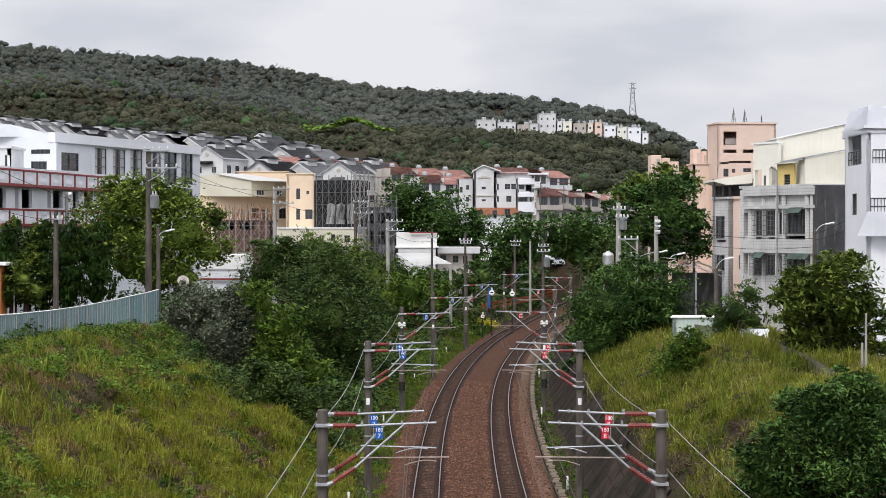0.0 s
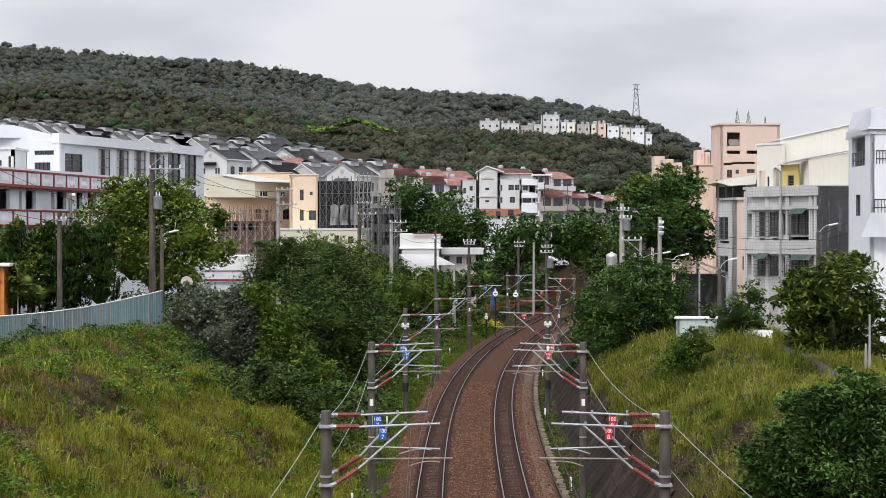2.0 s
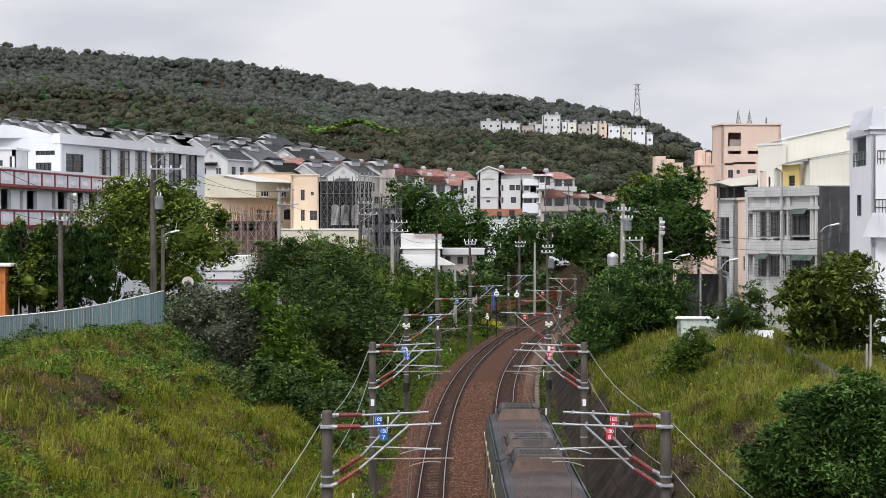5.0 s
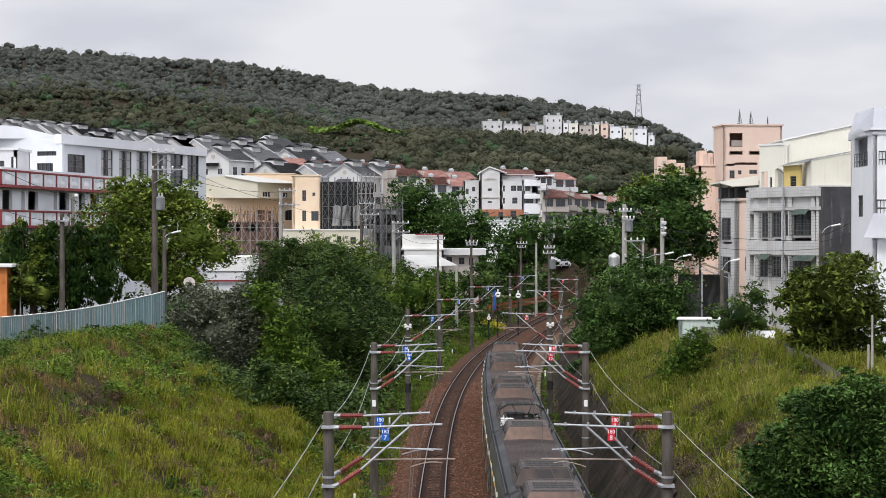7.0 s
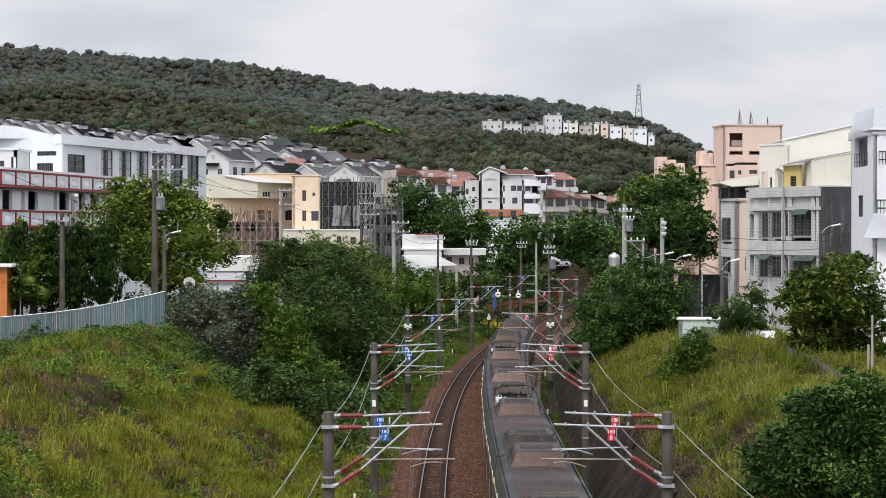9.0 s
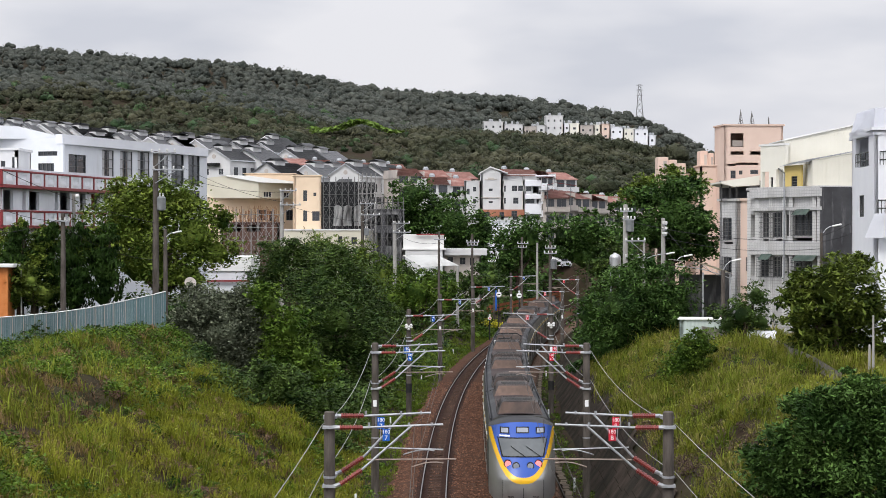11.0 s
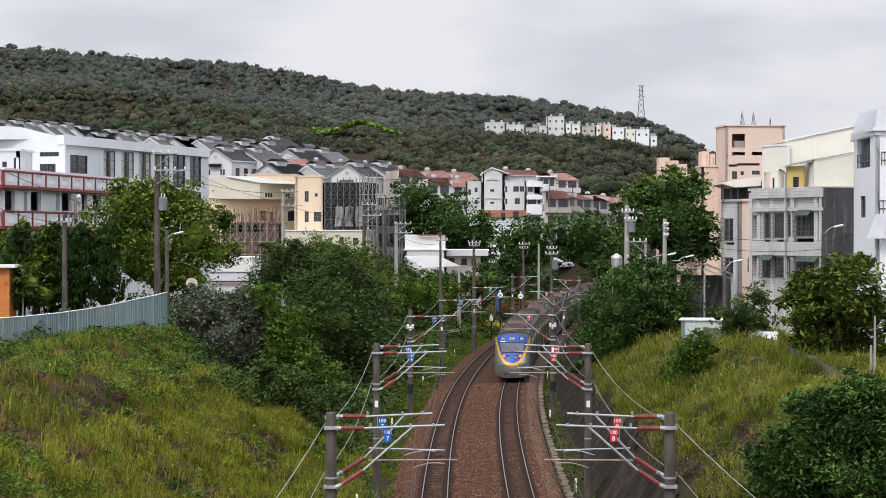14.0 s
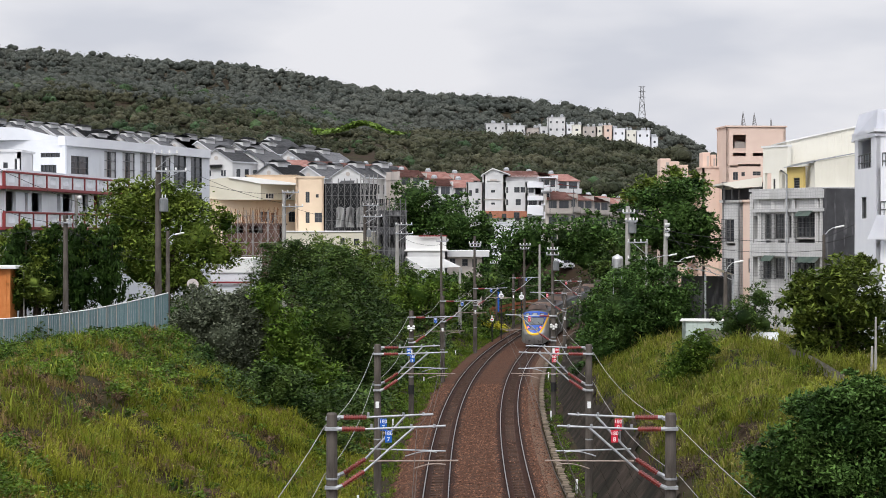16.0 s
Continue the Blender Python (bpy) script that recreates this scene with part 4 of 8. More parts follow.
for rows, off in ((MASTS_L, -1.93), (MASTS_R, 1.93)):
    spots = [(float(line_x(y)) + off, y) for _, y, _, _ in rows]
    spots = [(float(line_x(10)) + off, 12.0)] + spots + [(float(line_x(300)) + off, 300.0)]
    carrier, contact = [], []
    hung = []
    for k, (p, q) in enumerate(zip(spots[:-1], spots[1:])):
        z = 0.25 * (-1) ** k
        cs, ct = span((p[0] + z, p[1], 6.35), (q[0] - z, q[1], 6.35), 0.75), span((p[0] + z, p[1], 5.1), (q[0] - z, q[1], 5.1), 0.02)
        carrier += cs
        contact += ct
        hung += [(cs[i], ct[i]) for i in (2, 5, 8)]
    w = wire("overhead_line", "thin overhead contact line above the track", contact, 0.009, group="overhead lines")
    part("messenger_wire", (lambda b: (chain(b, carrier, 0.009, 4), b)[1])(bmesh.new()), WIRE, w)
    for a, b in hung:
        part("dropper", (lambda m: (tube(m, a, b, 0.006, n=4, caps=False), m)[1])(bmesh.new()), WIRE, w)
    side = -1 if off < 0 else 1
    for dz in (6.35, 5.0):
        pts = []
        outs = [(x + side * 0.2, y) for x, y, _, _ in rows]
        outs = [(outs[0][0] + side * 1.0, 14.0)] + outs
        for p, q in zip(outs[:-1], outs[1:]):
            pts += span((p[0], p[1], dz), (q[0], q[1], dz), 0.5)
        wire("feeder_cable", "pale feeder cable strung along the masts", pts, 0.012, FEEDER, "cable", "feeder cables")

# ---- the electric train ----
STEEL = mat("brushed_stainless_side", (0.05, 0.05, 0.046), (0.085, 0.086, 0.08), 1.5, 0.5, 0.1, metal=0.3, stretch=(1, 0.1, 1))
ROOF = mat("dusty_brown_roof", (0.042, 0.033, 0.032), (0.08, 0.061, 0.058), 0.6, 0.75, 0.2, spread=0.18, stain=((0.105, 0.088, 0.085), 0.4, 0.36))
ROOF_EDGE = mat("dark_roof_edge", (0.024, 0.025, 0.028), (0.05, 0.051, 0.055), 0.5, 0.6, 0.2, stain=((0.13, 0.13, 0.13), 0.35, 0.34))
UNIT_TOP = mat("weathered_unit_cover", (0.04, 0.037, 0.037), (0.085, 0.074, 0.072), 0.8, 0.65, 0.2, spread=0.2, stain=((0.15, 0.118, 0.1), 0.6, 0.38))
UNIT_END = mat("rust_washed_unit_end", (0.08, 0.06, 0.052), (0.24, 0.16, 0.125), 0.5, 0.7, 0.1, spread=0.35, stain=((0.055, 0.05, 0.05), 0.4, 0.45))
GRILLE = mat("dark_grille", (0.03, 0.03, 0.03), (0.06, 0.058, 0.055), 6.0, 0.7)
NOSE_BLUE = mat("glossy_blue_paint", (0.02, 0.075, 0.36), (0.028, 0.09, 0.4), 0.5, 0.3)
NOSE_YELLOW = mat("glossy_yellow_paint", (0.75, 0.42, 0.012), (0.8, 0.46, 0.02), 0.5, 0.3)
NOSE_GREY = mat("satin_grey_paint", (0.3, 0.3, 0.3), (0.42, 0.42, 0.41), 0.6, 0.3, metal=0.6, stain=((0.16, 0.16, 0.155), 0.7, 0.3))
SCREEN = glass_mat("windscreen", (0.1, 0.11, 0.115))
TRAIN_GLASS = glass_mat("train_window", (0.012, 0.013, 0.014))
RED_LAMP = glow_mat("tail_lamp_glow", (1.0, 0.22, 0.22), 0.9)
LAMP_GLASS = glass_mat("lamp_glass", (0.25, 0.27, 0.3))
STRIPE = mat("yellow_side_line", (0.6, 0.42, 0.1), (0.66, 0.48, 0.14), 1.0, 0.5)
CERAMIC = mat("white_ceramic", (0.62, 0.62, 0.6), (0.75, 0.75, 0.73), 3.0, 0.3)
SECTION = [(-1.36, 0.35), (-1.42, 1.0), (-1.45, 1.6), (-1.45, 2.5), (-1.42, 3.0), (-1.34, 3.38), (-1.2, 3.56), (-0.98, 3.66)]


def car_body(ob, y0, y1, side_windows=True):
    left = SECTION + [(-x, z) for x, z in SECTION[::-1]]
    ys = np.array([y0, y0 + 0.15, y1 - 0.15, y1])
    squeeze = np.array([0.97, 1, 1, 0.97])
    v = np.concatenate([np.stack([np.array([p[0] for p in left]) * s, np.full(len(left), y), np.array([p[1] for p in left])], -1) for y, s in zip(ys, squeeze)])
    bm = bmesh.new()
    vs = [bm.verts.new(p) for p in v]
    for fc in grid_faces(len(left), 4):
        bm.faces.new([vs[i] for i in fc])
    k = len(left)
    bm.faces.new(vs[:k][::-1])
    bm.faces.new(vs[-k:])
    for fc in bm.faces:
        c = fc.calc_center_median()
        fc.material_index = 1 if c.z > 3.3 else 0
    body = part("body", bm, [STEEL, ROOF_EDGE], ob, "dull stainless steel body")
    # ribbed middle of the roof
    bm = bmesh.new()
    n = 30
    rows = []
    for y in (y0 + 0.35, y1 - 0.35):
        rows.append([bm.verts.new((-0.99 + 1.98 * i / (2 * n), y, 3.665 + 0.055 * math.cos((-0.99 + 1.98 * i / (2 * n)) * 1.5) + (0.018 if i % 2 else 0))) for i in range(2 * n + 1)])
    for a, b, c, d in zip(rows[0][:-1], rows[0][1:], rows[1][1:], rows[1][:-1]):
        bm.faces.new((a, b, c, d))
    part("ribbed_roof", bm, ROOF, body, "dusty brown ribbed roof")
    for s in (-1, 1):
        part("side_line", boxes((s * 1.452 - 0.006, s * 1.452 + 0.006, y0 + 0.2, y1 - 0.2, 2.62, 2.7)), STRIPE, body, "yellow line")
        gut = boxes((s * 1.3 - 0.03, s * 1.3 + 0.03, y0 + 0.1, y1 - 0.1, 3.46, 3.56), bevel=0.01)
        part("rain_gutter", gut, ROOF_EDGE, body)
        for k in range(6):
            yy = y0 + 1.9 + k * (y1 - y0 - 3.8) / 5
            if k % 2 == 0:
                d = part("door", boxes((s * 1.45 - 0.012, s * 1.45 + 0.012, yy - 0.65, yy + 0.65, 0.95, 2.55), bevel=0.01), NOSE_GREY, ob, "grey sliding door")
                part("door_window", boxes((s * 1.466 - 0.006, s * 1.466 + 0.006, yy - 0.4, yy + 0.4, 1.6, 2.4)), TRAIN_GLASS, d)
            else:
                part("window", boxes((s * 1.45 - 0.012, s * 1.45 + 0.012, yy - 1.3, yy + 1.3, 1.5, 2.4), bevel=0.02), TRAIN_GLASS, ob, "dark window band")
        for k in range(5):
            yy = y0 + 1.0 + k * (y1 - y0 - 2) / 4
            part("side_lamp", boxes((s * 1.47 - 0.02, s * 1.47 + 0.02, yy - 0.05, yy + 0.05, 2.75, 2.9)), WHITE_PLATE, body)
    part("underframe", boxes((-1.2, 1.2, y0 + 0.3, y1 - 0.3, 0.15, 0.4)), BLACK, ob)
    for yy in (y0 + 3.2, y1 - 3.2):
        bm = bmesh.new()
        for dy in (-1.05, 1.05):
            for s in (-1, 1):
                tube(bm, (s * 0.5, yy + dy, 0.43), (s * 0.62, yy + dy, 0.43), 0.43, 0.43, 16)
            tube(bm, (-0.5, yy + dy, 0.43), (0.5, yy + dy, 0.43), 0.08)
        for s in (-1, 1):
            box(bm, s * 0.8 - 0.08, s * 0.8 + 0.08, yy - 1.5, yy + 1.5, 0.35, 0.55)
        part("bogie", bm, BLACK, ob)
    return body


def cooling_unit(ob, yc, length=3.5):
    """A roof unit with sloping ends and sides, grilles on top."""
    h, z = length / 2, 3.7
    bm = bmesh.new()
    lo = [bm.verts.new(p) for p in ((-1.02, yc - h, z - 0.06), (1.02, yc - h, z - 0.06), (1.02, yc + h, z - 0.06), (-1.02, yc + h, z - 0.06))]
    hi = [bm.verts.new(p) for p in ((-0.78, yc - h + 0.32, z + 0.5), (0.78, yc - h + 0.32, z + 0.5), (0.78, yc + h - 0.32, z + 0.5), (-0.78, yc + h - 0.32, z + 0.5))]
    bm.faces.new(hi)
    for k in range(4):
        fc = bm.faces.new((lo[k], lo[(k + 1) % 4], hi[(k + 1) % 4], hi[k]))
        fc.material_index = 1 if k in (0, 2) else 0
    bmesh.ops.bevel(bm, geom=list(bm.edges), offset=0.035, segments=2, affect="EDGES")
    u = part("cooling_unit", bm, [UNIT_TOP, UNIT_END], ob, "weathered roof cooling unit")
    for dy in (-0.55, 0.0, 0.55):
        part("top_grille", boxes((-0.6, 0.6, yc + dy - 0.16, yc + dy + 0.16, z + 0.49, z + 0.515)), GRILLE, u)
    for s in (-1, 1):
        for dy in (-0.95, 0.95):
            sg = bmesh.new()
            m = Matrix.Translation((s * 0.91, yc + dy, z + 0.22)) @ Matrix.Rotation(s * 0.405, 4, "Y")
            box(sg, -0.012, 0.012, -0.5, 0.5, -0.17, 0.2, m)
            part("side_grille", sg, GRILLE, u)
    for e in (yc - h + 0.43, yc + h - 0.43):
        part("lifting_rail", boxes((-0.7, 0.7, e - 0.07, e + 0.07, z + 0.5, z + 0.53), bevel=0.008), UNIT_TOP, u)


def pantograph(ob, yc):
    """A folded current collector on white insulators, with its switch boxes."""
    base = boxes((-0.75, 0.75, yc - 0.9, yc - 0.82, 3.95, 4.02), (-0.75, 0.75, yc + 0.82, yc + 0.9, 3.95, 4.02), (-0.75, -0.67, yc - 0.9, yc + 0.9, 3.95, 4.02), (0.67, 0.75, yc - 0.9, yc + 0.9, 3.95, 4.02))
    p = part("pantograph", base, BLACK, ob, "black pantograph frame")
    arm = bmesh.new()
    for s in (-1, 1):
        tube(arm, (s * 0.3, yc + 0.8, 4.0), (s * 0.25, yc - 0.9, 4.22), 0.035)
        tube(arm, (s * 0.25, yc - 0.9, 4.22), (s * 0.4, yc + 0.3, 4.42), 0.025)
    part("arm", arm, BLACK, p)
    head = bmesh.new()
    for dy in (0.15, 0.45):
        chain(head, [(-0.95, yc + dy, 4.25), (-0.6, yc + dy, 4.45), (0.6, yc + dy, 4.45), (0.95, yc + dy, 4.25)], 0.028, 6)
    part("collector_head", head, BLACK, p)
    for s in (-1, 1):
        for dy in (-0.85, 0.85):
            bm = bmesh.new()
            lathe(bm, [(0.11 if k % 2 else 0.06, 0.03 * k) for k in range(9)], 10, (s * 0.71, yc + dy, 3.7))
            part("insulator", bm, CERAMIC, p)
    part("switch_box", boxes((-0.75, 0.15, yc + 1.1, yc + 1.9, 3.7, 4.05), bevel=0.03), BLACK, ob, "black switch box")
    part("switch_box", boxes((0.3, 0.8, yc + 1.0, yc + 1.9, 3.7, 3.95), bevel=0.03), BLACK, ob, "black switch box")
    bm = bmesh.new()
    for k in range(3):
        lathe(bm, [(0.1 if j % 2 else 0.06, 0.045 * j) for j in range(9)], 12, (-0.85 + 0.18 * k, yc - 1.2 - 0.02 * k, 3.66))
    part("arrester", bm, CERAMIC, ob, "white ribbed arrester")


def nose_back(x, z):
    """How far the cab's front lies behind its foremost point."""
    u = abs(x) / 1.42
    return 0.5 * u * u + 1.35 * u ** 6 + 0.62 * max(z - 1.35, 0) ** 1.12 + 0.35 * max(0.95 - z, 0) ** 1.5


def cab(ob, yf):
    """The driver's end, facing back along the line: grey apron, yellow sweep, blue face."""
    def top(x):
        return 3.66 - 0.32 * (abs(x) / 1.42) ** 3.0

    def low(x):
        return 0.28 + 0.35 * (abs(x) / 1.42) ** 4

    def band0(x):
        return min(1.2 + 1.7 * (abs(x) / 1.36) ** 2.6, top(x) - 0.02)

    def band1(x):
        return min(1.46 + 1.66 * (abs(x) / 1.24) ** 2.6, top(x) - 0.01)
    xs = [1.42 * math.sin(k / 24 * math.pi / 2) for k in range(-24, 25)]
    for name, lo, hi, n, m, label in (("apron", low, band0, 12, NOSE_GREY, "satin grey apron"), ("yellow_band", band0, band1, 4, NOSE_YELLOW, "yellow sweep"), ("blue_face", band1, top, 16, NOSE_BLUE, "glossy blue face")):
        bm = bmesh.new()
        rows = []
        for j in range(n + 1):
            rows.append([bm.verts.new((x, yf + nose_back(x, lo(x) + (hi(x) - lo(x)) * j / n), lo(x) + (hi(x) - lo(x)) * j / n)) for x in xs])
        for p, q in zip(rows[:-1], rows[1:]):
            for a, b, c, d in zip(p[:-1], p[1:], q[1:], q[:-1]):
                if (a.co - d.co).length + (b.co - c.co).length > 1e-4:
                    bm.faces.new((a, b, c, d))
        bmesh.ops.remove_doubles(bm, verts=list(bm.verts), dist=1e-5)
        piece = part(name, bm, m, ob, label, True)
        if name == "blue_face":
            face = piece
        if name == "apron":
            apron = piece
    # roof and cheeks from the cab's edge back to the first rib of the body
    bm = bmesh.new()
    rows = []
    for t in (0.0, 0.35, 0.7, 1.0):
        ring = []
        for x in xs:
            z, yb = top(x), yf + nose_back(x, top(x))
            ring.append(bm.verts.new((x, yb + (yf + 4.6 - yb) * t, z)))
        rows.append(ring)
    for p, q in zip(rows[:-1], rows[1:]):
        for a, b, c, d in zip(p[:-1], p[1:], q[1:], q[:-1]):
            bm.faces.new((a, b, c, d))
    part("cab_roof", bm, ROOF_EDGE, ob, "dark cab roof", True)
    for s in (-1, 1):
        bm = bmesh.new()
        x = 1.42 * s
        zs = np.linspace(low(x), top(x), 12)
        a = [bm.verts.new((x, yf + nose_back(x, z), z)) for z in zs]
        b = [bm.verts.new((x, yf + 4.7, z)) for z in zs]
        for i in range(11):
            bm.faces.new((a[i], a[i + 1], b[i + 1], b[i]))
        part("cab_cheek", bm, STEEL, ob, "stainless cab side", True)

    def on_face(name, outline, m, parent, lift, n=1, label=""):
        bm = bmesh.new()
        (x0, z0), (x1, z1), (x2, z2), (x3, z3) = outline
        rows, k, j = [], 14, 6
        for b in range(j + 1):
            row = []
            for a in range(k + 1):
                u, w = a / k, b / j
                x = (x0 + (x1 - x0) * u) * (1 - w) + (x3 + (x2 - x3) * u) * w
                z = (z0 + (z1 - z0) * u) * (1 - w) + (z3 + (z2 - z3) * u) * w
                row.append(bm.verts.new((x, yf + nose_back(x, z) - lift, z)))
            rows.append(row)
        for p, q in zip(rows[:-1], rows[1:]):
            for a, b, c, d in zip(p[:-1], p[1:], q[1:], q[:-1]):
                bm.faces.new((a, b, c, d))
        return part(name, bm, m, parent, label, True)
    rim = on_face("windscreen_rim", [(-0.9, 2.26), (0.9, 2.26), (1.08, 3.05), (-1.08, 3.05)], BLACK, face, 0.012)
    on_face("windscreen", [(-0.84, 2.31), (0.84, 2.31), (1.02, 3.0), (-1.02, 3.0)], SCREEN, rim, 0.022, label="pale reflecting windscreen")
    for x in (-0.5, 0.15):
        bm = bmesh.new()
        chain(bm, [(x + 0.62 * k / 5, yf + nose_back(x + 0.62 * k / 5, 2.7 - 0.45 * k / 5) - 0.05, 2.7 - 0.42 * k / 5) for k in range(6)], 0.014, 5)
        part("wiper", bm, BLACK, rim)

    def lamp(x, z, r, m, label):
        bm = bmesh.new()
        yy = yf + nose_back(x, z)
        tube(bm, (x, yy + 0.1, z), (x, yy - 0.035, z), r * 1.3, r * 1.2, 18)
        ring = part("lamp_ring", bm, BLACK, face)
        bm = bmesh.new()
        tube(bm, (x, yy - 0.03, z), (x, yy - 0.05, z), r, r * 0.85, 18)
        part("lamp", bm, m, ring, label)
    for s in (-1, 1):
        lamp(s * 0.64, 2.0, 0.14, RED_LAMP, "lit red tail lamp")
        lamp(s * 0.3, 1.92, 0.13, LAMP_GLASS, "unlit lamp")
        hr = on_face("headlight_rim", [(s * 0.76 - 0.2, 3.2), (s * 0.76 + 0.2, 3.2), (s * 0.76 + 0.2, 3.46), (s * 0.76 - 0.2, 3.46)], BLACK, face, 0.015)
        on_face("headlight", [(s * 0.76 - 0.15, 3.24), (s * 0.76 + 0.15, 3.24), (s * 0.76 + 0.15, 3.42), (s * 0.76 - 0.15, 3.42)], LAMP_GLASS, hr, 0.03, label="unlit square headlight")
    br = on_face("sign_rim", [(-0.28, 3.22), (0.28, 3.22), (0.28, 3.48), (-0.28, 3.48)], BLACK, face, 0.015)
    on_face("destination_sign", [(-0.24, 3.26), (0.24, 3.26), (0.24, 3.44), (-0.24, 3.44)], LAMP_GLASS, br, 0.028)
    on_face("number_bar", [(-0.98, 3.08), (-0.55, 3.08), (-0.55, 3.14), (-0.98, 3.14)], WHITE_PLATE, face, 0.014)
    # seam of the coupler doors, vents
    bm = bmesh.new()
    for pts in ([(0, z) for z in np.linspace(0.3, 1.02, 10)], [(-0.86, z) for z in np.linspace(0.42, 1.35, 10)], [(0.86, z) for z in np.linspace(0.42, 1.35, 10)]):
        chain(bm, [(x, yf + nose_back(x, z) - 0.003, z) for x, z in pts], 0.012, 5)
    part("door_seam", bm, BLACK, apron)
    for s in (-1, 1):
        bm = bmesh.new()
        for k in range(4):
            x0, z = s * 0.52, 0.5 + 0.055 * k
            chain(bm, [(x0 - 0.13, yf + nose_back(x0 - 0.13, z) - 0.004, z), (x0 + 0.13, yf + nose_back(x0 + 0.13, z) - 0.004, z)], 0.014, 5)
        part("vent", bm, BLACK, apron)


cars = []
for k in range(8):
    last, first = k == 0, k == 7
    what = "tail car with blue and yellow streamlined cab" if last else "leading car of the stainless electric train" if first else "middle car with pantograph on its dusty roof" if k in (3, 5) else "middle car with brown roof and cooling units"
    car = thing("train_car", pose(0, 0, 0), what, "train car", "cars of the train")
    y0, y1 = -9.95, 9.95
    car_body(car, y0 + (4.5 if last else 0), y1 - (1.5 if first else 0))
    if last:
        cab(car, y0 - 0.1)
        cooling_unit(car, -2.9)
    elif k in (3, 5):
        pantograph(car, -7.6)
        cooling_unit(car, -3.6, 3.0)
    else:
        cooling_unit(car, -7.2)
    cooling_unit(car, 6.0 if first else 7.2)
    if not first:
        part("gangway", boxes((-0.8, 0.8, 9.9, 10.35, 0.9, 3.2), bevel=0.05), BLACK, car, "black gangway bellows")
    cars.append(car)


def on_line(s):
    """A car's pose where its middle has run s metres along the right-hand track."""
    k = line_turn(s)
    return pose(float(line_x(s)) + 1.93, s - 1.93 * k, 0, 0, 0, -math.degrees(math.atan(k)))


def motions():
    for k, car in enumerate(cars):
        walk(car, [(i * 0.5, on_line(113.0 + 25.8 * (i * 0.5 - 12.0) + 10.1 + 20.3 * k)) for i in range(33)])

# ---- houses ----
WHITE_WALL = mat("white_render", (0.62, 0.64, 0.68), (0.72, 0.74, 0.77), 0.4, 0.8, 0.1, stain=((0.5, 0.5, 0.5), 0.5, 0.3))
BRIGHT_WALL = mat("fresh_white_paint", (0.72, 0.73, 0.77), (0.78, 0.79, 0.82), 0.4, 0.7, 0.05)
CREAM_WALL = mat("cream_render", (0.7, 0.55, 0.4), (0.77, 0.62, 0.46), 0.4, 0.85, 0.1, stain=((0.58, 0.42, 0.27), 0.4, 0.3))
PALE_PANEL = mat("pale_cream_metal_sheet", (0.7, 0.68, 0.6), (0.77, 0.75, 0.67), 0.3, 0.55, 0.05)
SAGE_PANEL = mat("pale_sage_sheet", (0.56, 0.53, 0.43), (0.63, 0.6, 0.5), 0.3, 0.6, 0.05)
YELLOW_PANEL = mat("ochre_sheet", (0.55, 0.42, 0.14), (0.62, 0.48, 0.19), 0.5, 0.6, 0.05)
PINK_WALL = mat("salmon_pink_render", (0.66, 0.50, 0.42), (0.73, 0.57, 0.48), 0.3, 0.85, 0.1, stain=((0.6, 0.46, 0.38), 0.3, 0.3))
TILE_WALL = mat("grey_mosaic_tile", (0.47, 0.465, 0.46), (0.58, 0.575, 0.57), 0.8, 0.5, 0.1, stain=((0.36, 0.35, 0.335), 0.6, 0.36))
add_joints(TILE_WALL, 0.2, 0.2, 0.012, (0.33, 0.33, 0.33))
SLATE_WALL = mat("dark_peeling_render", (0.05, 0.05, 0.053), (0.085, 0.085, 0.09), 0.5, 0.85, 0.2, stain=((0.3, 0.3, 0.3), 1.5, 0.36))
HILL_WALL = mat("weathered_white_facade", (0.52, 0.52, 0.525), (0.63, 0.63, 0.63), 0.25, 0.85, 0.1, spread=0.06, stain=((0.46, 0.45, 0.44), 0.4, 0.33))
BEIGE_WALL = mat("beige_facade", (0.42, 0.38, 0.35), (0.52, 0.47, 0.43), 0.3, 0.85, 0.1, spread=0.1, stain=((0.34, 0.31, 0.29), 0.4, 0.4))
BRICK = mat("red_brick_tile", (0.34, 0.14, 0.09), (0.42, 0.19, 0.12), 2.0, 0.85, 0.2)
RED_TRIM = mat("dark_red_paint", (0.19, 0.02, 0.025), (0.25, 0.035, 0.035), 1.0, 0.5)
DARK_TILE = mat("charcoal_roof_tile", (0.085, 0.087, 0.092), (0.155, 0.157, 0.162), 0.8, 0.8, 0.3, stretch=(6, 1, 1), spread=0.2)
RED_TILE = mat("faded_red_roof_tile", (0.2, 0.095, 0.078), (0.31, 0.165, 0.14), 0.7, 0.85, 0.3, spread=0.2, stain=((0.4, 0.3, 0.27), 0.5, 0.35))
METAL_ROOF = mat("white_metal_roof", (0.7, 0.7, 0.68), (0.8, 0.8, 0.78), 0.3, 0.5, 0.05)
FRAME = mat("dark_aluminium_frame", (0.06, 0.06, 0.062), (0.1, 0.1, 0.1), 3.0, 0.5)
WHITE_FRAME = mat("white_window_frame", (0.6, 0.6, 0.6), (0.7, 0.7, 0.7), 3.0, 0.5)
PANE = glass_mat("dark_window_glass", (0.03, 0.034, 0.04))
CURTAIN = mat("pale_curtain", (0.4, 0.4, 0.41), (0.5, 0.5, 0.51), 3.0, 0.9, stretch=(6, 6, 0.3))
NET = mat("black_scaffold_net", (0.016, 0.017, 0.018), (0.032, 0.033, 0.035), 0.6, 0.9, 0.2)
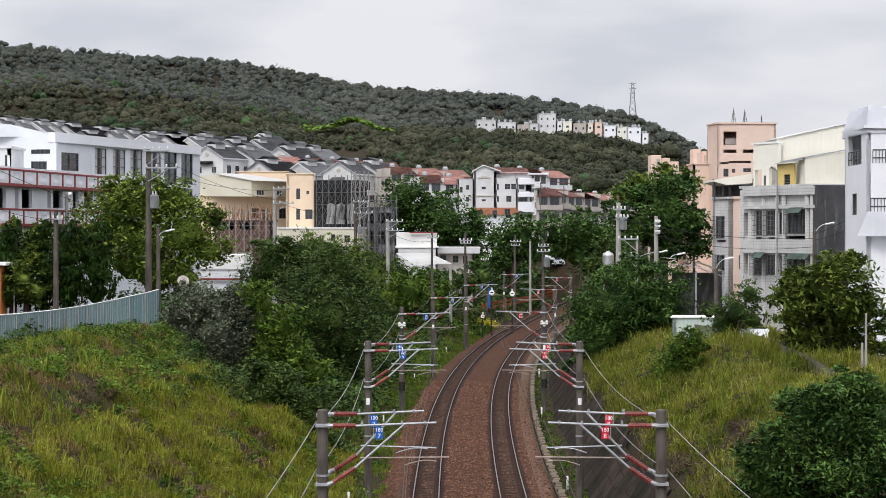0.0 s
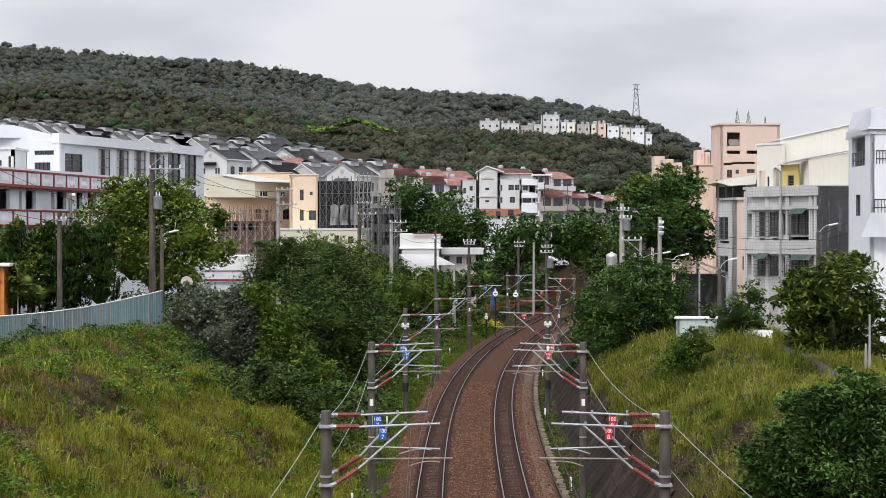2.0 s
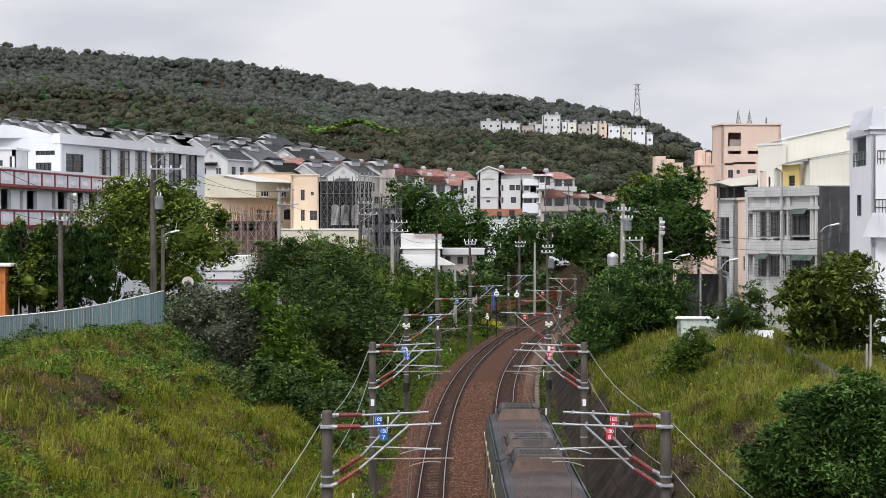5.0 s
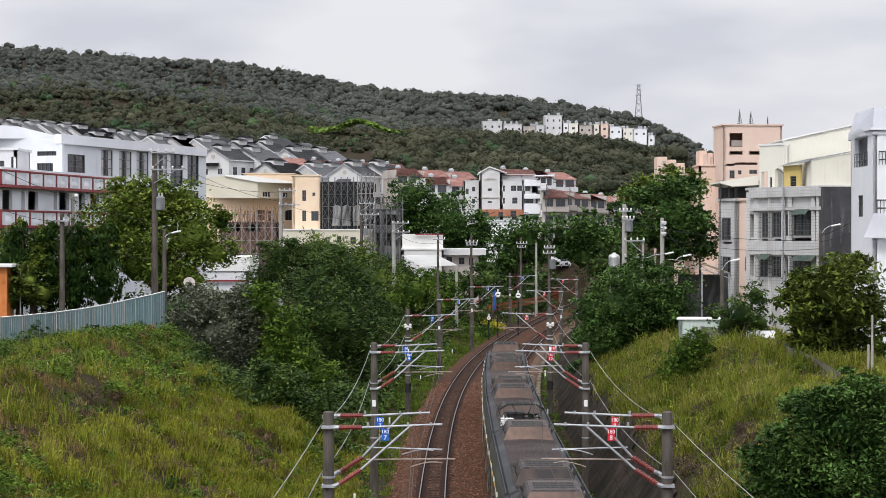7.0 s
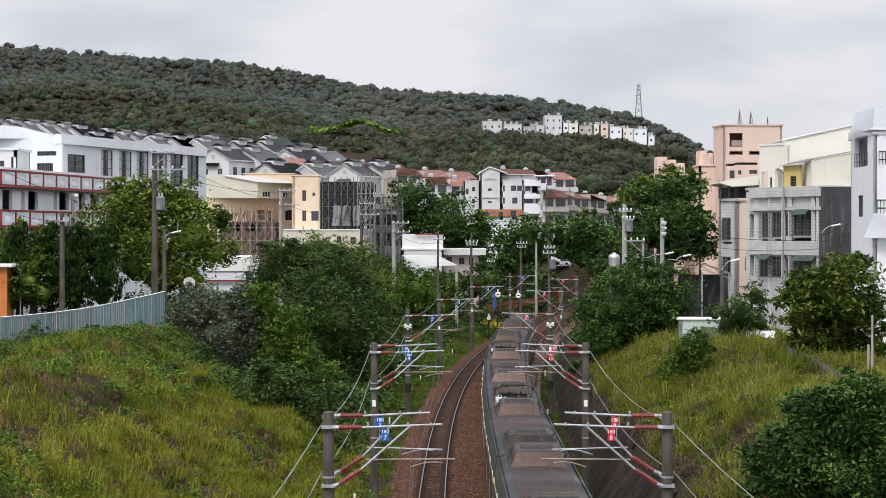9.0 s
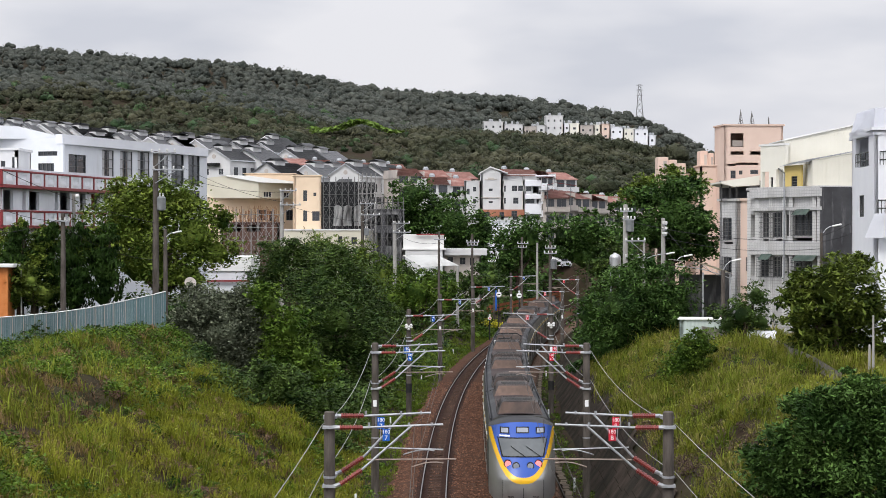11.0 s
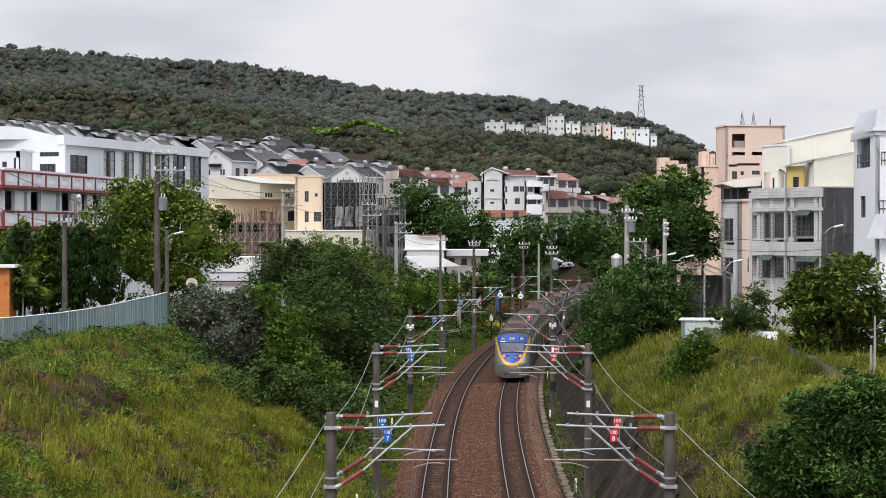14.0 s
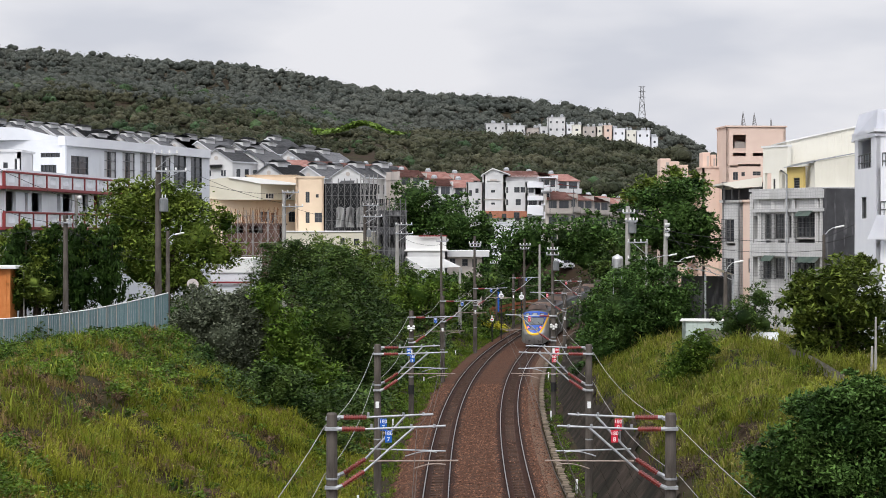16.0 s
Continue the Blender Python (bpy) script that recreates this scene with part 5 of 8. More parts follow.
SCAFF = mat("grey_scaffold_tube", (0.11, 0.11, 0.11), (0.19, 0.19, 0.19), 2.0, 0.6, metal=0.3)
TUBE = mat("pale_scaffold_tube", (0.24, 0.235, 0.225), (0.36, 0.35, 0.34), 2.0, 0.6, metal=0.3)
TARP = mat("torn_grey_tarpaulin", (0.42, 0.42, 0.41), (0.58, 0.58, 0.57), 0.7, 0.8, stain=((0.12, 0.12, 0.12), 0.9, 0.35))
BROWN_BOARD = mat("brown_formwork", (0.085, 0.05, 0.042), (0.16, 0.095, 0.075), 0.8, 0.9, 0.2)
CANOPY_RED = mat("faded_red_sheet", (0.3, 0.045, 0.05), (0.4, 0.075, 0.075), 0.6, 0.6, stain=((0.22, 0.05, 0.05), 0.6, 0.35))
GREEN_AWNING = mat("green_awning", (0.1, 0.15, 0.125), (0.17, 0.22, 0.19), 1.0, 0.7, stain=((0.2, 0.2, 0.19), 1.5, 0.4))


def ring(x0, x1, z0, z1, t, y0, y1):
    """A rectangular frame in one piece."""
    bm = bmesh.new()
    rows = [[bm.verts.new((x, y, z)) for x, z in ((x0 + d, z0 + d), (x1 - d, z0 + d), (x1 - d, z1 - d), (x0 + d, z1 - d))] for d, y in ((0, y0), (t, y0), (t, y1), (0, y1))]
    for p, q in zip(rows, rows[1:] + rows[:1]):
        for k in range(4):
            bm.faces.new((p[k], p[(k + 1) % 4], q[(k + 1) % 4], q[k]))
    bmesh.ops.recalc_face_normals(bm, faces=list(bm.faces))
    return bm


def wall(ob, p0, p1, z0, z1, m, openings=(), thick=0.25, name="wall", casing=FRAME, bars=(2, 2), label="", curtain=False):
    """A wall from p0 to p1 in plan with real openings, each with its window. opening: along, along, up, up, kind (w window, d open recess, b barred)."""
    p0, p1 = Vector((*p0, z0)), Vector((*p1, z0))
    ex = (p1 - p0).normalized()
    place = Matrix.Translation(p0) @ Matrix((ex, Vector((-ex.y, ex.x, 0)), Vector((0, 0, 1)))).transposed().to_4x4()
    place = ob.matrix_basis.inverted() @ place
    length, height = (p1 - p0).length, z1 - z0
    us = sorted({0.0, length, *[min(max(o[i], 0), length) for o in openings for i in (0, 1)]})
    bm = bmesh.new()
    for u0, u1 in zip(us[:-1], us[1:]):
        if u1 - u0 < 1e-4:
            continue
        mid = (u0 + u1) / 2
        holes = sorted((o[2], o[3]) for o in openings if o[0] < mid < o[1])
        z = 0.0
        for a, b in holes + [(height, height)]:
            if a - z > 1e-3:
                box(bm, u0, u1, 0, thick, z, min(a, height))
            z = max(z, b)
    bmesh.ops.remove_doubles(bm, verts=list(bm.verts), dist=1e-4)
    w = part(name, bm, m, ob, label)
    w.matrix_basis = place
    for o in openings:
        u0, u1, a, b, kind = o
        if kind == "d":
            continue
        t = 0.05 if u1 - u0 < 4 else 0.08
        y0, y1 = 0.05, 0.12
        f_ = part("window", ring(u0, u1, a, b, t, y0, y1), casing, ob)
        f_.matrix_basis = place
        for k in range(1, bars[0]):
            x = u0 + (u1 - u0) * k / bars[0]
            part("glazing_bar", boxes((x - t / 2, x + t / 2, y0 + 0.004, y1 - 0.004, a + t, b - t)), casing, f_)
        for k in range(1, bars[1]):
            z = a + (b - a) * k / bars[1]
            part("glazing_bar", boxes((u0 + t, u1 - t, y0 + 0.01, y1 - 0.01, z - t / 2, z + t / 2)), casing, f_)
        pane = part("pane", boxes((u0 + 0.01, u1 - 0.01, 0.14, 0.15, a + 0.01, b - 0.01)), PANE, f_)
        if kind == "b":
            g_ = bmesh.new()
            n = max(int((u1 - u0) / 0.16), 3)
            for k in range(n + 1):
                x = u0 + (u1 - u0) * k / n
                box(g_, x - 0.012, x + 0.012, -0.32, -0.3, a - 0.05, b + 0.05)
            for k in range(6):
                z = a + (b - a) * k / 5
                box(g_, u0, u1, -0.325, -0.295, z - 0.015, z + 0.015)
                for x in (u0, u1):
                    box(g_, x - 0.012, x + 0.012, -0.32, 0.0, z - 0.012, z + 0.012)
            part("window_grille", g_, SCAFF, f_, "steel window grille")
        if curtain and kind == "c":
            for s, e in ((u0 + 0.06, u0 + (u1 - u0) * 0.3), (u1 - (u1 - u0) * 0.3, u1 - 0.06)):
                part("curtain", boxes((s, e, 0.125, 0.135, a + 0.05, b - 0.05)), CURTAIN, f_, "pale drawn curtain")
    return w


def slab(ob, pts, z0, z1, m, name="roof", label=""):
    """A level slab over a plan polygon."""
    bm = bmesh.new()
    lo = [bm.verts.new((*p, z0)) for p in pts]
    hi = [bm.verts.new((*p, z1)) for p in pts]
    bm.faces.new(hi)
    bm.faces.new(lo[::-1])
    for k in range(len(pts)):
        bm.faces.new((lo[k], lo[(k + 1) % len(pts)], hi[(k + 1) % len(pts)], hi[k]))
    bmesh.ops.recalc_face_normals(bm, faces=list(bm.faces))
    s = part(name, bm, m, ob, label)
    s.matrix_basis = ob.matrix_basis.inverted()
    return s


def prism(ob, outline, y0, y1, m, name, label=""):
    """An upright outline (x, z) given depth."""
    bm = bmesh.new()
    lo = [bm.verts.new((x, y0, z)) for x, z in outline]
    hi = [bm.verts.new((x, y1, z)) for x, z in outline]
    bm.faces.new(lo)
    bm.faces.new(hi[::-1])
    for k in range(len(lo)):
        bm.faces.new((lo[k], hi[k], hi[(k + 1) % len(lo)], lo[(k + 1) % len(lo)]))
    bmesh.ops.recalc_face_normals(bm, faces=list(bm.faces))
    s = part(name, bm, m, ob, label)
    s.matrix_basis = ob.matrix_basis.inverted()
    return s


def shell(name, label, front, depth, z0, z1, m, openings=(), category="house", group="", roof=None, parapet=0.35, over=0.15, **kw):
    """A house with a front from p0 to p1, plain sides and back, and a flat roof with a parapet."""
    p0, p1 = Vector(front[0]), Vector(front[1])
    e = (p1 - p0).normalized()
    inn = Vector((-e.y, e.x)) * depth
    mid = (p0 + p1) / 2
    ob = thing(name, pose(mid.x, mid.y, z0), label, category, group)
    wall(ob, p0, p1, z0, z1, m, openings, **kw)
    wall(ob, p1, p1 + inn, z0, z1, m)
    wall(ob, p0 + inn, p0, z0, z1, m)
    wall(ob, p1 + inn, p0 + inn, z0, z1, m)
    o, i = e * over, inn.normalized() * over
    slab(ob, [p0 - o - i, p1 + o - i, p1 + inn + o + i, p0 + inn - o + i], z1, z1 + parapet * 0.5, roof or m, "roof")
    return ob


# the modern white house with tall windows
wh = shell("white_house", "modern white house with tall dark curtained windows", ((-31.16, 170.00), (-22.61, 199.00)), 14, 3.0, 19.0, WHITE_WALL,
           [(1.21, 4.43, 13.68, 15.18, 'w'), (7.43, 9.75, 13.45, 15.77, 'c'), (10.99, 13.52, 13.54, 15.81, 'c'), (14.57, 17.08, 13.53, 15.89, 'c'), (18.91, 21.15, 12.92, 15.84, 'c'), (21.91, 24.74, 12.98, 15.96, 'w'), (25.79, 28.46, 13.12, 15.99, 'w'), (25.52, 28.46, 11.47, 12.64, 'w')], bars=(2, 3), curtain=True, parapet=0.2)
wall(wh, (-30.99, 169.30), (-22.46, 198.60), 18.95, 19.73, BRIGHT_WALL, thick=0.6, name="fascia", label="deep white roof fascia")
for px_ in ((-28.26, 180.00), (-27.18, 183.60), (-26.13, 187.50), (-25.07, 191.00), (-24.05, 194.50), (-22.87, 198.00)):
    part("pilaster", boxes((-0.22, 0.22, -0.35, 0.1, 0, 16.41)), BRIGHT_WALL, wh).matrix_basis = wh.matrix_basis.inverted() @ pose(px_[0] - 0.4, px_[1], 3.0)
sd = thing("gabled_annex", pose(-33.18, 172, 3), "white annex with a sloping roof and strip windows", "house")
wall(sd, (-38.43, 172.00), (-30.96, 169.40), 3.0, 19.41, WHITE_WALL, [(5.61, 7.39, 14.98, 15.35, 'w'), (5.61, 7.08, 13.69, 14.38, 'w'), (1.07, 3.19, 13.68, 14.38, 'w')], bars=(4, 1))
prism(sd, [(-38.21, 19.41), (-31.25, 19.41), (-31.25, 19.55), (-34.87, 20.43), (-38.21, 20.57)], 170.5, 180, WHITE_WALL, "gable")
wall(sd, (-30.96, 169.40), (-30.96, 180), 3.0, 19.5, WHITE_WALL)
gh = shell("grey_shed", "small grey flat-roofed shed beside the white house", ((-36.62, 160.00), (-32.71, 160.00)), 5, 3, 18.05, HILL_WALL, [(3.47, 3.86, 13.58, 14.53, 'w'), (2.60, 2.95, 13.79, 14.23, 'w')], bars=(1, 1))

# the house with red balcony rails
z_a, z_b = 3.0, 15.07
PA, PB = (-29.69, 140.00), (-25.60, 168.00)
rh = shell("balcony_house", "white brick house with dark red balcony rails and balusters", ((-29.98, 141.40), (-25.81, 169.40)), 9, 3.0, 16.0, WHITE_WALL,
           [(0.00, 2.18, 10.27, 11.66, 'd'), (3.97, 4.66, 10.30, 11.60, 'd'), (5.35, 7.46, 10.32, 11.64, 'd'), (10.74, 11.49, 10.37, 11.69, 'd'), (11.99, 14.17, 10.39, 11.69, 'd'), (16.54, 17.88, 10.44, 11.68, 'd'), (19.26, 21.36, 10.47, 11.69, 'd')])
ex = (Vector(PB) - Vector(PA)).normalized()
turn_ = math.degrees(math.atan2(ex.y, ex.x))
L_ = (Vector(PB) - Vector(PA)).length
for zb, zt in ((14.8, 16.01), (12.03, 13.28)):
    base = rh.matrix_basis.inverted() @ pose(PA[0], PA[1], zb, 0, 0, turn_)
    hgt = zt - zb
    for nm, r in (("top_rail", (0, L_, -0.05, 0.12, hgt - 0.14, hgt)), ("floor_band", (0, L_, -0.1, 1.6, -0.02, 0.2))):
        part(nm, boxes(r, bevel=0.02), RED_TRIM, rh, "dark red painted band").matrix_basis = base
    for k in range(11):
        u = L_ * k / 10
        part("post", boxes((u - 0.09, u + 0.09, -0.06, 0.12, 0.2, hgt - 0.14)), RED_TRIM, rh).matrix_basis = base
        if k < 10:
            u0, u1 = u + 0.1, L_ * (k + 1) / 10 - 0.1
            third = (u1 - u0) / 4
            for a, b in ((u0, u0 + third), (u1 - third, u1)):
                part("brick_panel", boxes((a, b, 0.0, 0.1, 0.2, hgt - 0.14), bevel=0.01), WHITE_WALL, rh).matrix_basis = base
            bal = None
            for j in range(7):
                x = u0 + third + (u1 - u0 - 2 * third) * (j + 0.5) / 7
                if bal is None:
                    bm = bmesh.new()
                    hh = hgt - 0.34
                    lathe(bm, [(0.05, 0), (0.05, 0.08 * hh), (0.085, 0.28 * hh), (0.04, 0.6 * hh), (0.04, 0.75 * hh), (0.065, 0.9 * hh), (0.065, hh)], 8)
                    bal = part("baluster", bm, BRIGHT_WALL, rh)
                    bal.matrix_basis = base @ pose(x, 0.05, 0.2)
                else:
                    share("baluster", bal, rh, base @ pose(x, 0.05, 0.2))
for k in (2, 4, 6, 8, 9):
    u = L_ * k / 10
    part("column", boxes((u - 0.14, u + 0.14, 0.9, 1.15, 0, 2.77)), RED_TRIM, rh).matrix_basis = rh.matrix_basis.inverted() @ pose(PA[0], PA[1], 12.03, 0, 0, turn_)

# cream workshop with its tower
cr = shell("cream_workshop", "cream rendered workshop with a stair tower", ((-33.97, 292.00), (-21.07, 300.00)), 16, 0, 16.59, CREAM_WALL, [(8.83, 10.18, 13.45, 14.90, 'w'), (10.54, 11.08, 13.29, 14.75, 'w'), (13.35, 14.44, 13.46, 14.93, 'w'), (3.94, 4.47, 13.28, 14.63, 'w')], parapet=0.05)
prism(cr, [(-34.08, 16.53), (-26.06, 16.53), (-26.06, 18.83), (-30.51, 19.7), (-34.08, 19.31)], 293, 306, SAGE_PANEL, "sheet_gable")
wall(cr, (-26.08, 293.20), (-20.93, 298.00), 16.53, 18.75, SAGE_PANEL, [(0.91, 2.32, 0.18, 0.90, 'w'), (4.15, 5.49, 0.14, 0.86, 'w')], casing=WHITE_FRAME, bars=(3, 1), name="upper_wall")
prism(cr, [(-30.67, 19.63), (-25.9, 18.75), (-20.18, 18.59), (-20.18, 18.75), (-27.33, 19.7), (-30.51, 19.78)], 292.7, 300, METAL_ROOF, "roof")
tw = shell("cream_tower", "cream stair tower with dark framed windows", ((-20.81, 289.60), (-17.06, 290.00)), 6, 0, 19.55, CREAM_WALL, [(1.25, 1.80, 16.08, 17.57, 'w'), (2.67, 3.06, 16.79, 17.26, 'w'), (1.25, 1.80, 13.25, 14.75, 'w'), (2.51, 3.53, 13.33, 14.67, 'w')])
shell("parapet_house", "low cream parapet house with metal roof", ((-29.76, 310.00), (-22.19, 310.00)), 8, 8, 20.42, CREAM_WALL, parapet=0.2)
shell("sage_workshop", "long low sage-green workshop with pale parapet", ((-22.72, 285.00), (-10.28, 283.00)), 7, -1, 11.99, SAGE_PANEL, [(8.37, 8.99, 11.30, 12.22, 'w'), (10.25, 11.03, 11.15, 12.07, 'w')], roof=METAL_ROOF)


def scaffold(label, x0, x1, y, z0, z1, nx, nz, depth=1.4, material=TUBE, cloth=None):
    ob = thing("scaffold", pose((x0 + x1) / 2, y, z0), label, "scaffold")
    inv = ob.matrix_basis.inverted()
    dx, dz = (x1 - x0) / nx, (z1 - z0) / nz
    up = None
    for i in range(nx + 1):
        for d in (0, depth):
            if up is None:
                bm = bmesh.new()
                tube(bm, (0, 0, 0), (0, 0, z1 - z0 + 0.7), 0.032, n=6)
                up = part("standard", bm, material, ob)
                up.matrix_basis = inv @ pose(x0 + dx * i, y + d, z0)
            else:
                share("standard", up, ob, inv @ pose(x0 + dx * i, y + d, z0))
    lv = None
    for j in range(nz + 1):
        for d in (-0.05, depth - 0.05):
            if lv is None:
                bm = bmesh.new()
                tube(bm, (0, 0, 0), (x1 - x0, 0, 0), 0.03, n=6)
                lv = part("ledger", bm, material, ob)
                lv.matrix_basis = inv @ pose(x0, y + d, z0 + dz * j)
            else:
                share("ledger", lv, ob, inv @ pose(x0, y + d, z0 + dz * j))
    br = None
    for i in range(nx):
        for j in range(nz):
            m = inv @ pose(x0 + dx * i, y - 0.09, z0 + dz * j)
            if br is None:
                bm = bmesh.new()
                tube(bm, (0, 0, 0), (dx, 0, dz), 0.022, n=4)
                tube(bm, (dx, 0.04, 0), (0, 0.04, dz), 0.022, n=4)
                br = part("cross_brace", bm, material, ob)
                br.matrix_basis = m
            else:
                share("cross_brace", br, ob, m)
    if cloth:
        part("netting", boxes((x0 + 0.1, x1 - 0.1, y + depth + 0.1, y + depth + 0.16, z0, z1)), cloth, ob, "black dust net").matrix_basis = inv
    return ob


scaffold("grey tube scaffold before a black dust net", -16.71, -10.62, 288, 0, 18.71, 7, 11, cloth=NET, material=SCAFF)
shell("building_shell", "unfinished building behind dark netting", ((-17.02, 292.00), (-9.84, 292.80)), 8, 0, 18.57, NET)
scaffold("dense weathered scaffold tower beside the netting", -10.55, -5.47, 280, 0, 15.78, 7, 10, 2.2, material=SCAFF)
scaffold("tall narrow scaffold bay", -11.7, -9.39, 284, 0, 19.15, 4, 9, 2.0)
core_ = shell("concrete_frame", "dark unfinished concrete frame inside scaffolding", ((-10.39, 286.00), (-5.58, 286.00)), 7, 0, 14.78, SLATE_WALL, [(0.39, 1.71, 12.61, 14.16, 'd'), (2.33, 4.27, 12.61, 14.16, 'd'), (0.39, 1.71, 9.82, 11.68, 'd'), (2.33, 4.27, 9.82, 11.68, 'd')])
scaffold("brown scaffold round an unfinished storey with rebar", -28.13, -20.6, 262, -1, 14.0, 8, 9, 1.6)
shell("raw_storey", "unfinished brown shuttered storey", ((-28.42, 266.00), (-21.06, 266.00)), 8, -1, 12.91, BROWN_BOARD, [(0.58, 2.52, 12.83, 13.70, 'd'), (3.25, 5.05, 12.83, 13.70, 'd')])
rb = bmesh.new()
for k in range(120):
    xx = random.uniform(-28.56, -20.99)
    tube(rb, (xx, 266.5 + random.uniform(0, 2), 12.84), (xx + random.uniform(-0.1, 0.1), 266.5, 14.28 + random.uniform(-0.5, 0.9)), 0.025, n=4)
tagged(part("rebar", rb, RUST), "rusty bundle of upright starter bars", "rebar", kind="stuff")
for k, (a, b) in enumerate(((-15.2, -14.11), (-13.88, -12.72), (-12.41, -11.32))):
    bm = bmesh.new()
    rows = []
    for j in range(9):
        z = 15.25 + (12.61 - 15.25) * j / 8
        rows.append([bm.verts.new((a + (b - a) * i / 6 + 0.12 * math.sin(j * 0.7 + k) * (1 - abs(i - 3) / 5), 287.2 + 0.15 * math.sin(i * 1.9 + j * 0.4), z + 0.25 * abs(math.sin(i * 0.52)) * (1 if j == 0 else 0.2))) for i in range(7)])
    for p, q in zip(rows[:-1], rows[1:]):
        for v4 in zip(p[:-1], p[1:], q[1:], q[:-1]):
            bm.faces.new(v4)
    bmesh.ops.solidify(bm, geom=list(bm.faces), thickness=0.03)
    tagged(part("tarpaulin", bm, TARP), "torn grey tarpaulin hung on the scaffold", "tarpaulin", "tarpaulins on the scaffold")

# steel-roofed sheds by the line
s1 = shell("steel_shed", "shed with a white sheet roof and red gutter", ((-5.31, 272.00), (0.07, 272.00)), 8, -1, 9.47, HILL_WALL, roof=METAL_ROOF)
prism(s1, [(-5.31, 9.62), (0.0, 9.62), (0.0, 11.39), (-5.31, 11.54)], 272.2, 279, METAL_ROOF, "roof_sheet")
part("red_gutter", boxes((-3.6, 0.07, 271.7, 271.95, 11.39, 11.54)), RED_TRIM, s1).matrix_basis = s1.matrix_basis.inverted()
s2 = thing("open_shed", pose(-1.7, 262, -1), "open shed with a broad white lean-to roof", "shed")
bm = bmesh.new()
q4 = [(-5.26, 264, 8.85), (-0.85, 266, 8.85), (1.85, 258, 7.64), (-2.77, 256, 7.5)]
bm.faces.new([bm.verts.new(p) for p in q4])
bmesh.ops.solidify(bm, geom=list(bm.faces), thickness=0.12)
part("roof", bm, METAL_ROOF, s2).matrix_basis = s2.matrix_basis.inverted()
for p in q4:
    bm = bmesh.new()
    tube(bm, (p[0] * 0.985, p[1] + 0.3, -1), (p[0] * 0.985, p[1] + 0.3, p[2] - 0.1), 0.08)
    part("post", bm, GALV, s2).matrix_basis = s2.matrix_basis.inverted()
s3 = shell("grey_workshop", "long grey workshop with flat eaves", ((-2.91, 275.00), (4.92, 275.00)), 7, -1, 9.37, BEIGE_WALL, [(5.00, 5.74, 8.51, 9.40, 'w'), (3.36, 4.10, 8.66, 9.48, 'w'), (6.34, 6.93, 8.36, 9.40, 'w')], roof=METAL_ROOF, over=0.8)
part("eaves_board", boxes((-1.04, 5.63, 273.6, 274.0, 8.73, 9.54)), HILL_WALL, s3).matrix_basis = s3.matrix_basis.inverted()

# white three-storey house in the middle of the valley
mw = shell("white_villa", "white gabled villa wing with slit windows over brick base", ((6.53, 365.0), (10.2, 365.0)), 12, 4, 22.1, HILL_WALL,
           [(1.29, 2.0, 14.95, 15.4, 'w'), (1.29, 2.0, 12.85, 13.2, 'w'), (1.4, 1.85, 16.95, 17.25, 'd')], parapet=0.05, over=0.02, bars=(1, 1))
prism(mw, [(6.5, 22.12), (10.25, 22.12), (8.12, 23.05)], 365.0, 376, HILL_WALL, "gable")
for outline in ([(6.2, 22.0), (8.12, 23.08), (8.12, 23.26), (6.2, 22.18)], [(8.12, 23.08), (11.2, 22.0), (11.2, 22.18), (8.12, 23.26)]):
    prism(mw, outline, 364.6, 376.4, METAL_ROOF, "roof_slope", "white coping over the gable")
for r_ in ((7.1, 9.3, 364.86, 365.0, 20.95, 21.06), (7.7, 8.8, 364.86, 365.0, 21.08, 21.3), (6.5, 10.3, 364.86, 365.0, 17.72, 17.86)):
    part("relief_band", boxes(r_), BEIGE_WALL, mw, "beige relief band").matrix_basis = mw.matrix_basis.inverted()
shell("villa_side_wing", "low white villa wing with tall framed windows", ((3.6, 366.0), (6.5, 366.0)), 10, 4, 20.75, HILL_WALL,
      [(1.5, 2.05, 14.9, 15.7, 'w'), (1.5, 2.05, 12.8, 13.6, 'w'), (0.4, 0.9, 14.4, 15.4, 'w')], parapet=0.15, over=0.06, bars=(1, 2))
mb = shell("villa_main_block", "white villa block with framed windows and red roof", ((10.22, 364.6), (14.06, 364.6)), 12, 4, 20.8, HILL_WALL,
           [(0.1, 0.6, 14.85, 15.9, 'w'), (0.1, 0.6, 12.75, 13.75, 'w'), (1.65, 2.6, 14.95, 15.9, 'w'), (2.75, 3.75, 14.95, 15.9, 'w'), (1.9, 2.8, 12.75, 13.8, 'w'), (1.8, 2.8, 9.9, 10.9, 'w')], parapet=0.2, over=0.05)
for x0, x1 in ((10.5, 13.9), (13.95, 16.4)):
    prism(mb, [(x0, 20.95), (x1, 20.95), (x1, 22.0), (x0, 22.0)], 369.0, 376, HILL_WALL, "upper_storey")
    bm = bmesh.new()
    bm.faces.new([bm.verts.new(p) for p in ((x0 - 0.2, 368.4, 21.75), (x1 + 0.1, 368.4, 21.75), (x1 - 0.4, 373.0, 22.95), (x0 - 0.2, 373.0, 22.95))])
    bmesh.ops.solidify(bm, geom=list(bm.faces), thickness=0.15)
    part("roof_slope", bm, RED_TILE, mb, "faded red tiled roof").matrix_basis = mb.matrix_basis.inverted()
wall(mw, (6.4, 364.3), (14.06, 364.3), 14.5, 15.72, BRICK, [(0.2, 1.6, 0.0, 0.8, 'w'), (3.3, 4.1, 0.0, 0.75, 'w'), (5.4, 6.4, 0.0, 1.0, 'w')], name="brick_storey", thick=0.25, label="red brick base storey")
